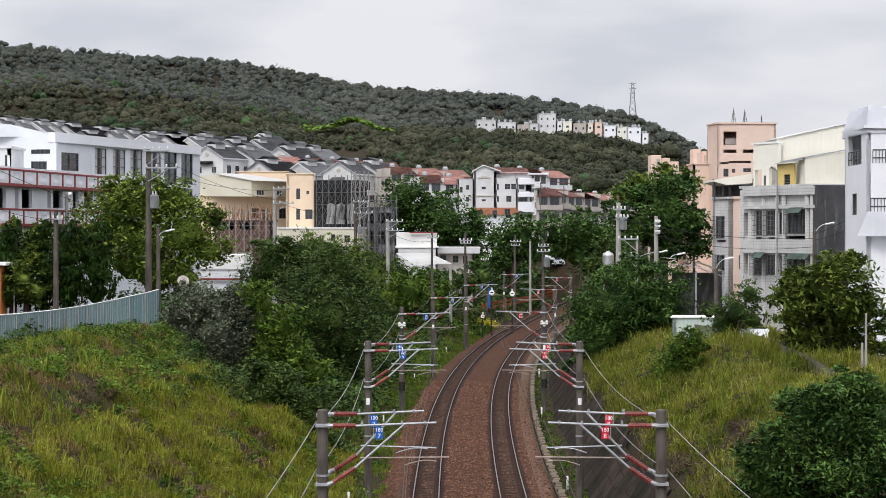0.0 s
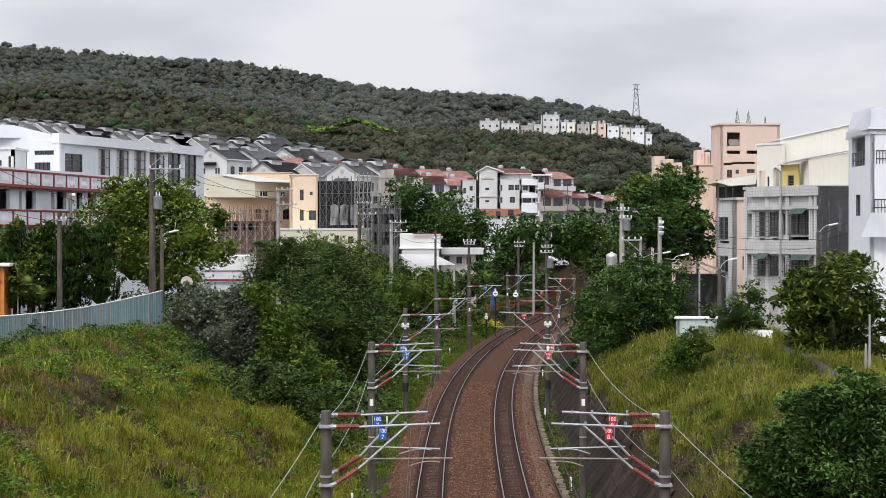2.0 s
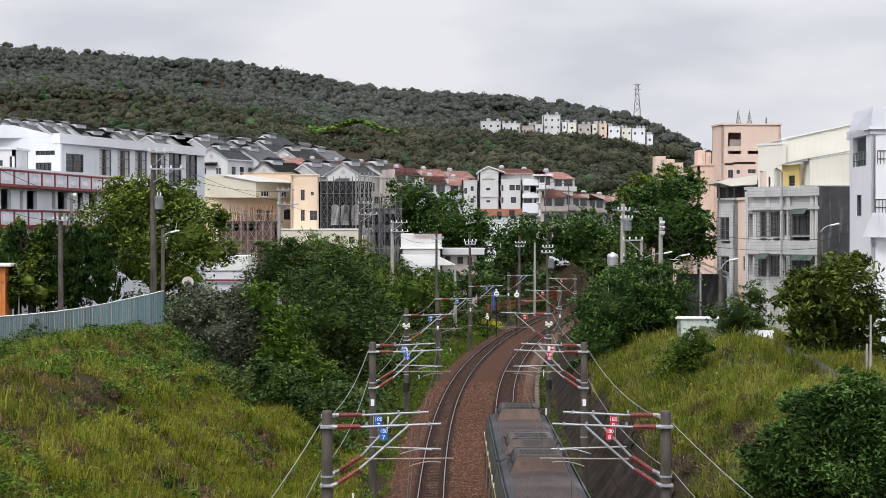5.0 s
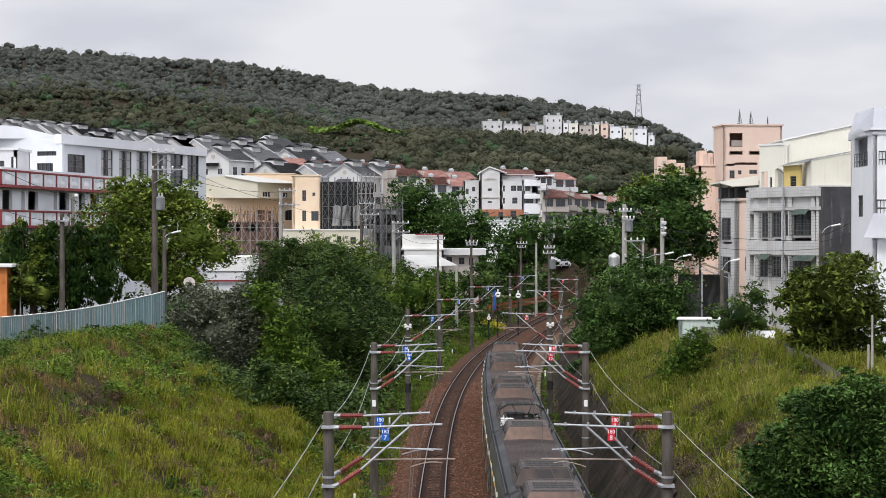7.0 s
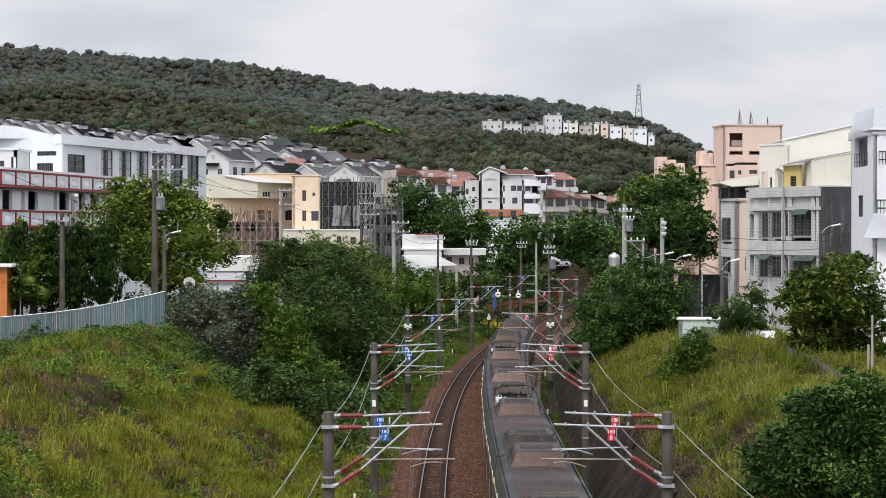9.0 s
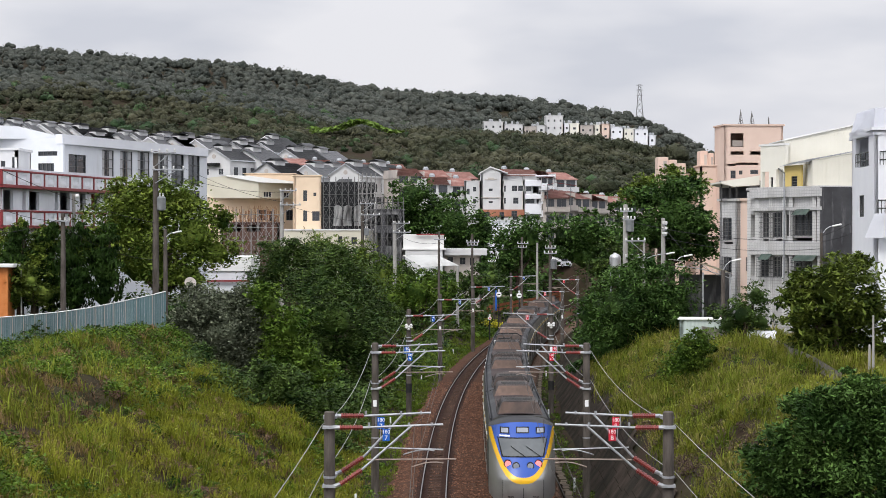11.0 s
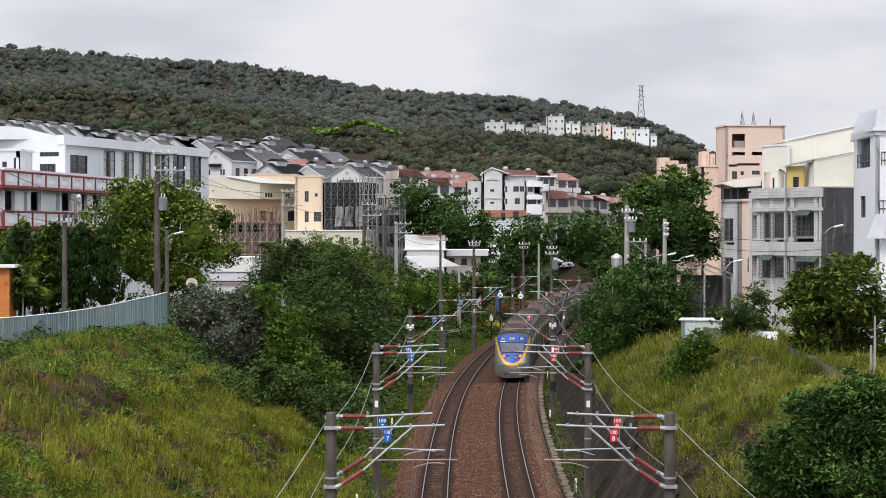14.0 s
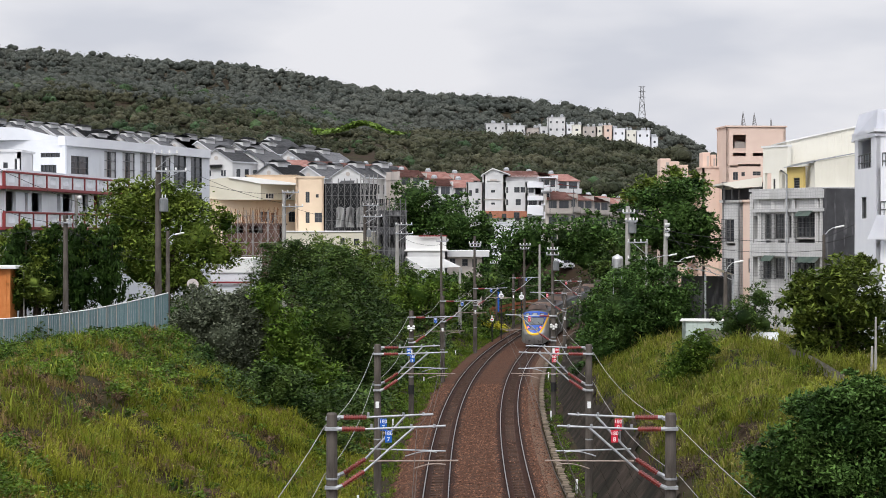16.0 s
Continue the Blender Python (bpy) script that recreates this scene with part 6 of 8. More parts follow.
mw2 = shell("balcony_block", "white block with glazed bays and stacked balconies", ((14.08, 363.6), (16.43, 363.6)), 12, 4, 20.9, HILL_WALL,
            [(0.1, 1.15, 14.9, 15.9, 'w'), (0.2, 1.7, 12.75, 13.75, 'w'), (1.4, 2.1, 14.6, 15.9, 'd')], parapet=0.2, over=0.04)
for z0_, z1_ in ((19.75, 20.8), (17.55, 18.35), (14.9, 16.7)):
    part("balcony", boxes((14.1, 16.9, 362.6, 363.6, z0_, z1_), bevel=0.05), BRIGHT_WALL, mw2, "white balcony parapet").matrix_basis = mw2.matrix_basis.inverted()
gb = thing("glazed_veranda", pose(17.2, 363, 4), "white glazed veranda with a flat white roof", "veranda")
inv = gb.matrix_basis.inverted()
part("core", boxes((16.5, 18.0, 363.6, 369, 4, 21.3)), HILL_WALL, gb).matrix_basis = inv
part("flat_roof", boxes((15.9, 19.2, 361.8, 366, 21.42, 21.66), bevel=0.03), BRIGHT_WALL, gb).matrix_basis = inv
for z0_ in (14.6, 16.9, 19.3):
    part("parapet", boxes((16.95, 18.1, 362.4, 362.6, z0_, z0_ + 0.95), bevel=0.03), BRIGHT_WALL, gb).matrix_basis = inv
    part("floor_plate", boxes((16.5, 18.1, 362.4, 363.6, z0_ - 0.2, z0_)), BRIGHT_WALL, gb).matrix_basis = inv
    part("glazing", boxes((16.6, 17.9, 363.5, 363.58, z0_ + 0.95, z0_ + 1.9)), PANE, gb).matrix_basis = inv
for x_ in (16.98, 18.02, 19.0):
    part("post", boxes((x_ - 0.05, x_ + 0.05, 362.42, 362.52, 14.6 if x_ < 18.5 else 19.0, 21.42)), WHITE_FRAME, gb).matrix_basis = inv
shell("retaining_wall", "whitewashed retaining wall below the villa", ((6.78, 352.00), (11.64, 352.00)), 2, 2, 13.57, BRIGHT_WALL, category="wall")


def gable_house(label, x, y, top, turn, wide, deep, walls, roof, clerestory=True, height=6.6, name="row_house", group="row houses on the hillside"):
    """White house with a tiled gable roof, a round gable vent and a raised lantern on the ridge. top: the ridge's height."""
    rise = wide * 0.3
    z = top - height - rise
    ob = thing(name, pose(x, y, z, 0, 0, turn), label, "house", group)
    w = wide / 2
    wl_ = boxes((-w, w, 0, deep, -4, height))
    a = [wl_.verts.new(p) for p in ((-w, 0, height), (w, 0, height), (0, 0, height + rise))]
    b = [wl_.verts.new(p) for p in ((-w, deep, height), (w, deep, height), (0, deep, height + rise))]
    wl_.faces.new(a)
    wl_.faces.new(b[::-1])
    part("wall", wl_, walls, ob)
    for s in (-1, 1):
        bm = bmesh.new()
        pts = [(0, -0.35, height + rise + 0.12), (s * (w + 0.35), -0.35, height - 0.1), (s * (w + 0.35), deep + 0.35, height - 0.1), (0, deep + 0.35, height + rise + 0.12)]
        bm.faces.new([bm.verts.new(p) for p in pts])
        bmesh.ops.solidify(bm, geom=list(bm.faces), thickness=0.16)
        part("roof_slope", bm, roof, ob)
    bm = bmesh.new()
    tube(bm, (0, -0.02, height + rise * 0.25), (0, -0.1, height + rise * 0.25), 0.42, 0.42, 16)
    part("round_vent", bm, BEIGE_WALL, ob)
    if clerestory:
        ln = boxes((-0.95, 0.95, 1.6, 5.0, height + rise - 0.7, height + rise + 0.42))
        lantern = part("lantern", ln, walls, ob, "white ridge lantern")
        for s in (-1, 1):
            bm = bmesh.new()
            pts = [(0, 1.3, height + rise + 0.95), (s * 1.35, 1.3, height + rise + 0.42), (s * 1.35, 5.3, height + rise + 0.42), (0, 5.3, height + rise + 0.95)]
            bm.faces.new([bm.verts.new(p) for p in pts])
            bmesh.ops.solidify(bm, geom=list(bm.faces), thickness=0.08)
            part("lantern_roof", bm, roof, lantern)
    for s in (-1, 1):
        bm = bmesh.new()
        lo_, hi_ = Vector((s * (w + 0.38), -0.4, height - 0.38)), Vector((0, -0.4, height + rise - 0.16))
        bm.faces.new([bm.verts.new(p) for p in (lo_, hi_, hi_ + Vector((0, 0, 0.26)), lo_ + Vector((0, 0, 0.26)))])
        bmesh.ops.solidify(bm, geom=list(bm.faces), thickness=0.04)
        part("barge_board", bm, BRIGHT_WALL, ob, "white barge board")
        rail_ = boxes((s * (w + 0.3) - 0.05, s * (w + 0.3) + 0.05, -0.3, deep + 0.3, height - 0.34, height - 0.14))
        part("eaves_gutter", rail_, BRIGHT_WALL, ob)
    for v_ in (2.7, 5.2, 7.7):
        part("bay", boxes((w, w + 0.7, v_ - 1.0, v_ + 1.0, 0.2, 3.1)), walls, ob)
        b_ = part("bay_window", boxes((w + 0.7, w + 0.75, v_ - 0.85, v_ + 0.85, 1.2, 2.6)), WHITE_FRAME, ob)
        part("pane", boxes((w + 0.752, w + 0.765, v_ - 0.78, v_ - 0.04, 1.28, 2.52), (w + 0.752, w + 0.765, v_ + 0.04, v_ + 0.78, 1.28, 2.52)), PANE, b_)
    for u, v_ in ((-w * 0.45, 3.6), (w * 0.45, 3.6), (-w * 0.45, 0.8), (w * 0.45, 0.8)):
        win = part("window", boxes((u - 0.6, u + 0.6, -0.06, 0.02, v_, v_ + 1.3)), WHITE_FRAME, ob)
        part("pane", boxes((u - 0.5, u - 0.04, -0.075, -0.062, v_ + 0.1, v_ + 1.2), (u + 0.04, u + 0.5, -0.075, -0.062, v_ + 0.1, v_ + 1.2)), PANE, win)
    for v_ in (2.0, 5.0, 8.0):
        if v_ < deep - 1:
            win = part("window", boxes((w - 0.02, w + 0.06, v_ - 0.8, v_ + 0.8, 3.4, 5.2)), WHITE_FRAME, ob)
            part("pane", boxes((w + 0.062, w + 0.075, v_ - 0.7, v_ + 0.7, 3.5, 5.1)), PANE, win)
    bm = bmesh.new()
    pts = [(-1.4, -0.02, 5.9), (1.4, -0.02, 5.9), (1.7, -0.8, 5.3), (-1.7, -0.8, 5.3)]
    bm.faces.new([bm.verts.new(p) for p in pts])
    bmesh.ops.solidify(bm, geom=list(bm.faces), thickness=0.1)
    part("canopy", bm, roof, ob)
    return ob


first = gable_house("white terrace house with charcoal tiled roof", -50, 400, 30, -38, 7.2, 10.5, HILL_WALL, DARK_TILE)
H0 = 6.6 + 7.2 * 0.3
SPOTS = [(-43.59, 395.00, 27.72), (-38.37, 402.00, 27.78), (-33.89, 398.00, 25.03), (-18.49, 392.00, 24.62), (-13.92, 398.00, 24.82), (-26.60, 402.00, 24.73), (-23.45, 408.00, 24.81), (-43.61, 430.00, 30.30), (-33.29, 440.00, 29.30), (-44.91, 455.00, 31.99), (-40.48, 458.00, 31.51), (-31.97, 450.00, 29.94), (-28.43, 452.00, 29.53), (-41.30, 482.00, 33.85), (-33.36, 475.00, 31.21)]
BACK = [(-103.10, 470.00, 37.12), (-99.06, 472.00, 36.97), (-95.62, 474.00, 36.57), (-92.15, 476.00, 36.41), (-88.65, 478.00, 36.26), (-85.41, 478.00, 36.00), (-78.80, 462.00, 33.68), (-77.23, 470.00, 34.83), (-73.47, 468.00, 33.97), (-70.35, 470.00, 34.06), (-65.96, 466.00, 32.99), (-65.42, 474.00, 33.99), (-61.30, 470.00, 33.17), (-60.40, 478.00, 33.92), (-56.18, 472.00, 32.75), (-55.15, 482.00, 33.85)]
for k, (x, y, z) in enumerate(SPOTS + BACK):
    m = pose(x, y, z - H0, 0, 0, -26 + 4 * math.sin(k * 2.1))
    if k == 0:
        first.matrix_basis = m
    else:
        copy_thing(first, m)

# terraces with red roofs in the middle distance
def terrace(label, x, y, top, turn, n, unit_w, walls, roof, group):
    """A row of joined houses: each with its own party wall, roof, balcony and windows."""
    dirx = Vector((math.cos(radians(turn)), math.sin(radians(turn))))
    base = None
    for k in range(n):
        m = pose(x + dirx.x * unit_w * k, y + dirx.y * unit_w * k, top - 9.0 - 0.25 * k, 0, 0, turn)
        if base is not None:
            copy_thing(base, m)
            continue
        ob = base = thing("terrace_house", m, label, "house", group)
        u = unit_w
        wl_ = boxes((0, u - 0.02, 0.0, 9, -5, 7.6))
        part("wall", wl_, walls, ob)
        for v_ in (0.2, 3.0, 5.8):
            for a, b in ((0.5, u * 0.42), (u * 0.52, u - 0.5)):
                w_ = part("window", boxes((a, b, -0.05, 0.03, v_ + 0.2, v_ + 1.6)), FRAME, ob)
                part("pane", boxes((a + 0.08, (a + b) / 2 - 0.04, -0.07, -0.055, v_ + 0.3, v_ + 1.5), ((a + b) / 2 + 0.04, b - 0.08, -0.07, -0.055, v_ + 0.3, v_ + 1.5)), PANE, w_)
            part("balcony", boxes((0.05, u - 0.1, -0.95, -0.85, v_ - 0.6, v_ + 0.25), (0.05, u - 0.1, -0.95, 0.0, v_ - 0.68, v_ - 0.55)), walls, ob)
        bm = bmesh.new()
        pts = [(-0.1, -0.4, 7.5), (u + 0.1, -0.4, 7.5), (u + 0.1, 4.5, 9.0), (-0.1, 4.5, 9.0)]
        bm.faces.new([bm.verts.new(p) for p in pts])
        bmesh.ops.solidify(bm, geom=list(bm.faces), thickness=0.15)
        part("roof_slope", bm, roof, ob)
        part("party_wall", boxes((-0.12, 0.12, -0.2, 9, 7.0, 8.6), bevel=0.03), walls, ob)
        tank = bmesh.new()
        lathe(tank, [(0.5, 0), (0.55, 0.1), (0.55, 1.2), (0.3, 1.5)], 12, (u * 0.5, 6.5, 8.2))
        part("roof_tank", tank, GALV, ob)


terrace("beige terrace house with faded red roof and balconies", -8.88, 390, 23.82, 20, 3, 5.4, BEIGE_WALL, RED_TILE, "upper terrace")
terrace("white terrace house with dark railings and red roof", -3.23, 372, 21.75, 10, 2, 4.4, HILL_WALL, RED_TILE, "lower terrace")
terrace("pale terrace house with red roof and bay", 20.27, 372, 19.53, 50, 6, 5.0, BEIGE_WALL, RED_TILE, "valley terrace")
terrace("beige house end with a red canopy beside it", 17.28, 362, 19.12, 12, 1, 4.6, BEIGE_WALL, RED_TILE, "valley terrace")
terrace("pink-roofed terrace house behind the dark-roofed row", -32.73, 425, 26.97, 15, 5, 5.2, HILL_WALL, RED_TILE, "back terrace")
terrace("red-roofed house above the villa", 12.42, 395, 23.86, 28, 3, 5.0, HILL_WALL, RED_TILE, "villa terrace")
cn = thing("roof_canopy", pose(19.91, 360, 18.2), "bright red sheet canopy on thin posts", "canopy")
for pts in ([(-2.95, -1.4, 1.55), (-0.6, -1.4, 2.1), (-0.6, 1.6, 2.1), (-2.95, 1.6, 1.55)], [(-0.6, -1.4, 2.1), (3.0, -1.4, 1.6), (3.0, 1.6, 1.6), (-0.6, 1.6, 2.1)]):
    bm = bmesh.new()
    bm.faces.new([bm.verts.new(p) for p in pts])
    bmesh.ops.solidify(bm, geom=list(bm.faces), thickness=0.12)
    part("sheet", bm, CANOPY_RED, cn)
for s in (-2, 2):
    part("post", boxes((s - 0.06, s + 0.06, -0.06, 0.06, -3, 1.85)), SCAFF, cn)

# the estate on the brow of the hill
hill_rows = [(853, 890, 216, 7, HILL_WALL), (890, 925, 220, 6, HILL_WALL), (925, 950, 224, 8, BEIGE_WALL), (948, 965, 222, 8, HILL_WALL), (964, 996, 205, 12, HILL_WALL), (996, 1008, 218, 9, BRIGHT_WALL), (1006, 1024, 219, 7, PALE_PANEL), (1024, 1050, 222, 6, BEIGE_WALL), (1050, 1062, 221, 7, PALE_PANEL), (1062, 1078, 220, 8, PINK_WALL), (1078, 1102, 225, 6, BRIGHT_WALL), (1102, 1122, 228, 6, PALE_PANEL), (1120, 1146, 229, 6, BRIGHT_WALL), (1146, 1160, 240, 4, BRIGHT_WALL)]
for k, (a, b, top, hgt, m) in enumerate(hill_rows):
    s = 845 / 3688
    x0, x1, zt = (a - 784) * s, (b - 784) * s, 11.76 + (411 - top) * s
    op = []
    for row in range(2 if hgt > 6 else 1):
        n = max(int((x1 - x0) / 2.2), 1)
        op += [((x1 - x0) * (j + 0.35) / n, (x1 - x0) * (j + 0.62) / n, 12 + hgt - 2.4 - 3.0 * row, 12 + hgt - 1.5 - 3.0 * row, "w") for j in range(n)]
    hb = shell("hilltop_house", "white flat-roofed house on the hill's brow", ((x0, 845 + k % 3), (x1 - 0.1, 845 + k % 3)), 10, zt - hgt - 12, zt, m, op, group="hilltop estate", bars=(1, 1))
    for j in range(3):
        bm = bmesh.new()
        lathe(bm, [(0.5, 0), (0.5, 1.0), (0.2, 1.25)], 8, (random.uniform(-0.4, 0.4) * (x1 - x0), random.uniform(2, 6), hgt + 12.1))
        part("roof_tank", bm, GALV, hb)

# ---- right: pink tower block, grey tiled house, white house ----
pt = shell("pink_tower", "salmon pink tower block with deep window recesses", ((31.20, 232.00), (37.84, 232.60)), 5, 0, 23.62, PINK_WALL, [(0.70, 2.18, 21.26, 22.77, 'd'), (0.70, 2.18, 20.38, 20.76, 'd'), (2.94, 4.16, 20.39, 20.77, 'd'), (0.32, 1.28, 19.12, 19.37, 'd'), (1.28, 3.84, 19.25, 19.51, 'd'), (0.70, 1.28, 17.74, 18.62, 'w'), (1.66, 2.05, 18.18, 18.62, 'w'), (2.94, 3.84, 18.25, 18.69, 'w')])
part("recess_panel", boxes((32.17, 33.63, 232.8, 233.0, 21.34, 22.04)), BEIGE_WALL, pt).matrix_basis = pt.matrix_basis.inverted()
shell("pink_wing", "salmon pink wing with vertical fins", ((28.99, 236.00), (32.12, 236.00)), 5, 0, 19.22, PINK_WALL)
for heights in (((1237, 1251, 267), (1251, 1262, 271)), ((1162, 1181, 278), (1181, 1197, 283), (1197, 1213, 289))):
    s = 240 / 3688
    sb = thing("stepped_block", pose((heights[0][0] - 784) * s, 240, 0), "salmon pink stepped block with recess shade painted as beige plates", "building", "stepped pink blocks")
    for k, (a, b, t) in enumerate(heights):
        x0, x1, zt = (a - heights[0][0]) * s, (b - heights[0][0]) * s - 0.02, 11.76 + (411 - t) * s
        bay = part("bay", boxes((x0, x1, 0.25 * k, 3, 0, zt), bevel=0.04), PINK_WALL, sb)
        # no hollow here: a darker plate, slightly proud, paints the recess's shade
        part("recess", boxes((x0 + (x1 - x0) * 0.55, x0 + (x1 - x0) * 0.85, 0.25 * k - 0.012, 0.25 * k + 0.01, zt - 1.6, zt - 0.45)), BEIGE_WALL, bay)
shell("pink_low_wing", "low salmon pink wing between the stepped blocks", ((24.97, 243.00), (33.01, 243.00)), 4, 0, 18.4, PINK_WALL)
for px_, t, r in ((33.85, 25.77, 0.5), (35.13, 25.58, 0.5), (37.05, 24.94, 0.12)):
    an = thing("roof_antenna", pose(px_, 238, 23.73), "thin grey lattice aerial on the roof", "antenna", "roof aerials")
    hgt = t - 23.73
    bm = bmesh.new()
    for sx, sy in ((-1, -1), (1, -1), (0, 1)):
        tube(bm, (sx * r * 0.6, sy * r * 0.6, 0), (sx * 0.04, sy * 0.04, hgt * 0.85), 0.035, n=4)
    for k in range(6):
        f0 = 1 - k / 6
        chain(bm, [(-r * 0.6 * f0, -r * 0.6 * f0, hgt * 0.85 * k / 6), (r * 0.6 * f0, -r * 0.6 * f0, hgt * 0.85 * (k + 1) / 6), (0, r * 0.6 * f0, hgt * 0.85 * k / 6), (-r * 0.6 * f0, -r * 0.6 * f0, hgt * 0.85 * (k + 1) / 6)], 0.02, 4)
    tube(bm, (0, 0, hgt * 0.8), (0, 0, hgt), 0.03, n=5)
    part("mast", bm, SCAFF, an)

# grey tiled house: main front, end wall, left bay, roof sheds
gt = shell("grey_tiled_house", "grey mosaic-tiled house with barred windows and awnings", ((21.67, 148.00), (25.36, 140.00)), 12, 2, 14.72, TILE_WALL,
           [(0.22, 0.94, 9.40, 11.00, 'd'), (1.73, 2.86, 9.40, 11.14, 'b'), (3.00, 4.39, 9.41, 11.13, 'b'), (4.66, 5.14, 9.49, 10.97, 'w'), (5.62, 7.89, 9.53, 11.18, 'b'), (0.15, 0.87, 6.68, 8.12, 'd'), (1.44, 2.72, 6.63, 7.98, 'b'), (3.00, 4.39, 6.66, 8.07, 'b'), (4.73, 5.08, 6.61, 8.01, 'w'), (5.55, 7.89, 6.64, 7.95, 'b'), (1.80, 2.72, 9.13, 9.29, 'd'), (3.35, 4.32, 9.13, 9.29, 'd'), (5.48, 7.76, 9.14, 9.38, 'd')], bars=(3, 2))
for k in range(7):
    pts = [((21.75, 148.00)), ((22.19, 147.20)), ((22.90, 145.60)), ((23.58, 144.00)), ((23.92, 143.20)), ((25.07, 140.70)), ((25.30, 140.10))]
    part("pilaster", boxes((-0.13, 0.13, -0.28, 0.05, 0, 12.59)), TILE_WALL, gt).matrix_basis = gt.matrix_basis.inverted() @ pose(pts[k][0], pts[k][1], 2, 0, 0, -27)
for za, zb in ((14.17, 14.74), (13.25, 13.48), (10.19, 11.11)):
    w_ = wall(gt, (21.62, 147.40), (25.25, 139.40), za, zb, TILE_WALL, thick=0.5, name="spandrel")
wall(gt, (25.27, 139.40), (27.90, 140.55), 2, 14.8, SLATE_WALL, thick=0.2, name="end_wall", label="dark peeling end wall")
for a, b, z in (((23.80, 142.00), (24.5, 140.3), 13.2), ((23.83, 142.00), (24.83, 139.60), 10.08), ((22.03, 145.60), (22.6, 144.5), 10.12)):
    bm = bmesh.new()
    n = 8
    up_, dn_ = [], []
    for i in range(n + 1):
        x, y = a[0] + (b[0] - a[0]) * i / n, a[1] + (b[1] - a[1]) * i / n
        up_.append(bm.verts.new((x + 0.2, y + 0.2, z + 0.12)))
        dn_.append(bm.verts.new((x - 0.25, y - 0.45, z - 0.28 + 0.03 * (i % 2))))
    for q4 in zip(up_[:-1], up_[1:], dn_[1:], dn_[:-1]):
        bm.faces.new(q4)
    bmesh.ops.solidify(bm, geom=list(bm.faces), thickness=0.03)
    part("awning", bm, GREEN_AWNING, gt, "faded green awning").matrix_basis = gt.matrix_basis.inverted()
lb = shell("narrow_grey_bay", "narrow grey tiled house with corner balcony", ((20.25, 153.00), (21.25, 151.00)), 9, 2, 14.03, TILE_WALL, [(0.36, 1.52, 9.18, 10.79, 'b'), (0.51, 1.67, 8.89, 9.06, 'd'), (0.44, 1.52, 6.50, 7.95, 'b')])
shell("pink_party_wall", "pale pink rendered strip between houses", ((21.32, 151.50), (22.04, 150.00)), 8, 2, 14.04, PINK_WALL, [(1.09, 1.45, 6.95, 7.97, 'w')])
rf = thing("roof_terrace_shed", pose(21.41, 153, 14.04), "pale sheet lean-to over a planted roof terrace", "shed")
inv = rf.matrix_basis.inverted()
prism(rf, [(20.07, 15.43), (22.86, 15.87), (22.86, 15.18), (20.99, 15.05), (20.07, 15.3)], 151, 157, PALE_PANEL, "sheet_roof")
for px_ in (20.24, 20.85, 21.35, 23.08):
    part("post", boxes((px_ - 0.06, px_ + 0.06, 152, 152.12, 14.03, 15.43)), FRAME, rf).matrix_basis = inv
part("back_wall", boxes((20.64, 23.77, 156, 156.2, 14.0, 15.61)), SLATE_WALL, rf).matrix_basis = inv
up2 = thing("roof_storey", pose(24.22, 145, 14.79), "cream sheet-metal roof storey with ochre panel", "roof storey")
inv = up2.matrix_basis.inverted()
wall(up2, (22.62, 149.00), (23.99, 146.50), 14.73, 17.9, PALE_PANEL, [(0.20, 0.98, -0.19, 1.34, 'd'), (1.18, 1.44, -0.04, 0.92, 'w'), (1.82, 2.59, -0.06, 1.46, 'd')], name="front_wall", bars=(1, 1))
prism(up2, [(24.0, 14.99), (29.02, 14.99), (29.02, 19.29), (24.0, 18.22)], 147, 153, PALE_PANEL, "gable_sheet")
prism(up2, [(23.9, 18.2), (28.9, 19.27), (28.9, 19.36), (23.9, 18.29)], 146.85, 153.5, METAL_ROOF, "roof_edge")
wall(up2, (22.5, 149.1), (23.95, 146.45), 17.88, 18.02, METAL_ROOF, thick=0.4, name="roof_edge")
wall(up2, (23.67, 145.00), (25.09, 141.50), 14.05, 16.37, YELLOW_PANEL, [(0.89, 1.69, 0.48, 1.57, 'w'), (2.20, 3.49, 0.57, 2.31, 'd')], name="ochre_wall", bars=(1, 6), thick=0.15)
prism(up2, [(24.93, 14.74), (27.83, 14.74), (27.83, 17.15), (24.93, 16.62)], 141, 146.5, PALE_PANEL, "sheet_wall")
bm = bmesh.new()
bm.faces.new([bm.verts.new(p) for p in ((23.3, 145.1, 16.3), (24.75, 141.2, 16.55), (25.6, 141.5, 16.85), (24.2, 145.4, 16.6))])
bmesh.ops.solidify(bm, geom=list(bm.faces), thickness=0.1)
part("lower_eave", bm, GALV, up2, "grey lean-to eave").matrix_basis = inv
prism(up2, [(24.9, 16.66), (27.79, 17.19), (27.79, 17.27), (24.9, 16.74)], 140.9, 146.5, GALV, "sheet_cap")
for k in range(26):
    x = 25.0 + k * 0.11
    part("sheet_rib", boxes((x - 0.012, x + 0.012, 140.96, 141.0, 14.74, 16.58 + k * 0.021)), PALE_PANEL, up2).matrix_basis = inv
for k in range(30):
    x = 24.07 + k * 0.165
    part("sheet_rib", boxes((x - 0.015, x + 0.015, 146.96, 147.0, 16.18, 18.14 + k * 0.036)), PALE_PANEL, up2).matrix_basis = inv
dp = bmesh.new()
chain(dp, [(22.51, 140.2, 16.01), (23.38, 143.2, 15.83), (23.38, 143.4, 8.31)], 0.06, 6)
tagged(part("drainpipe", dp, GALV), "grey drainpipe down the tiled front", "drainpipe")

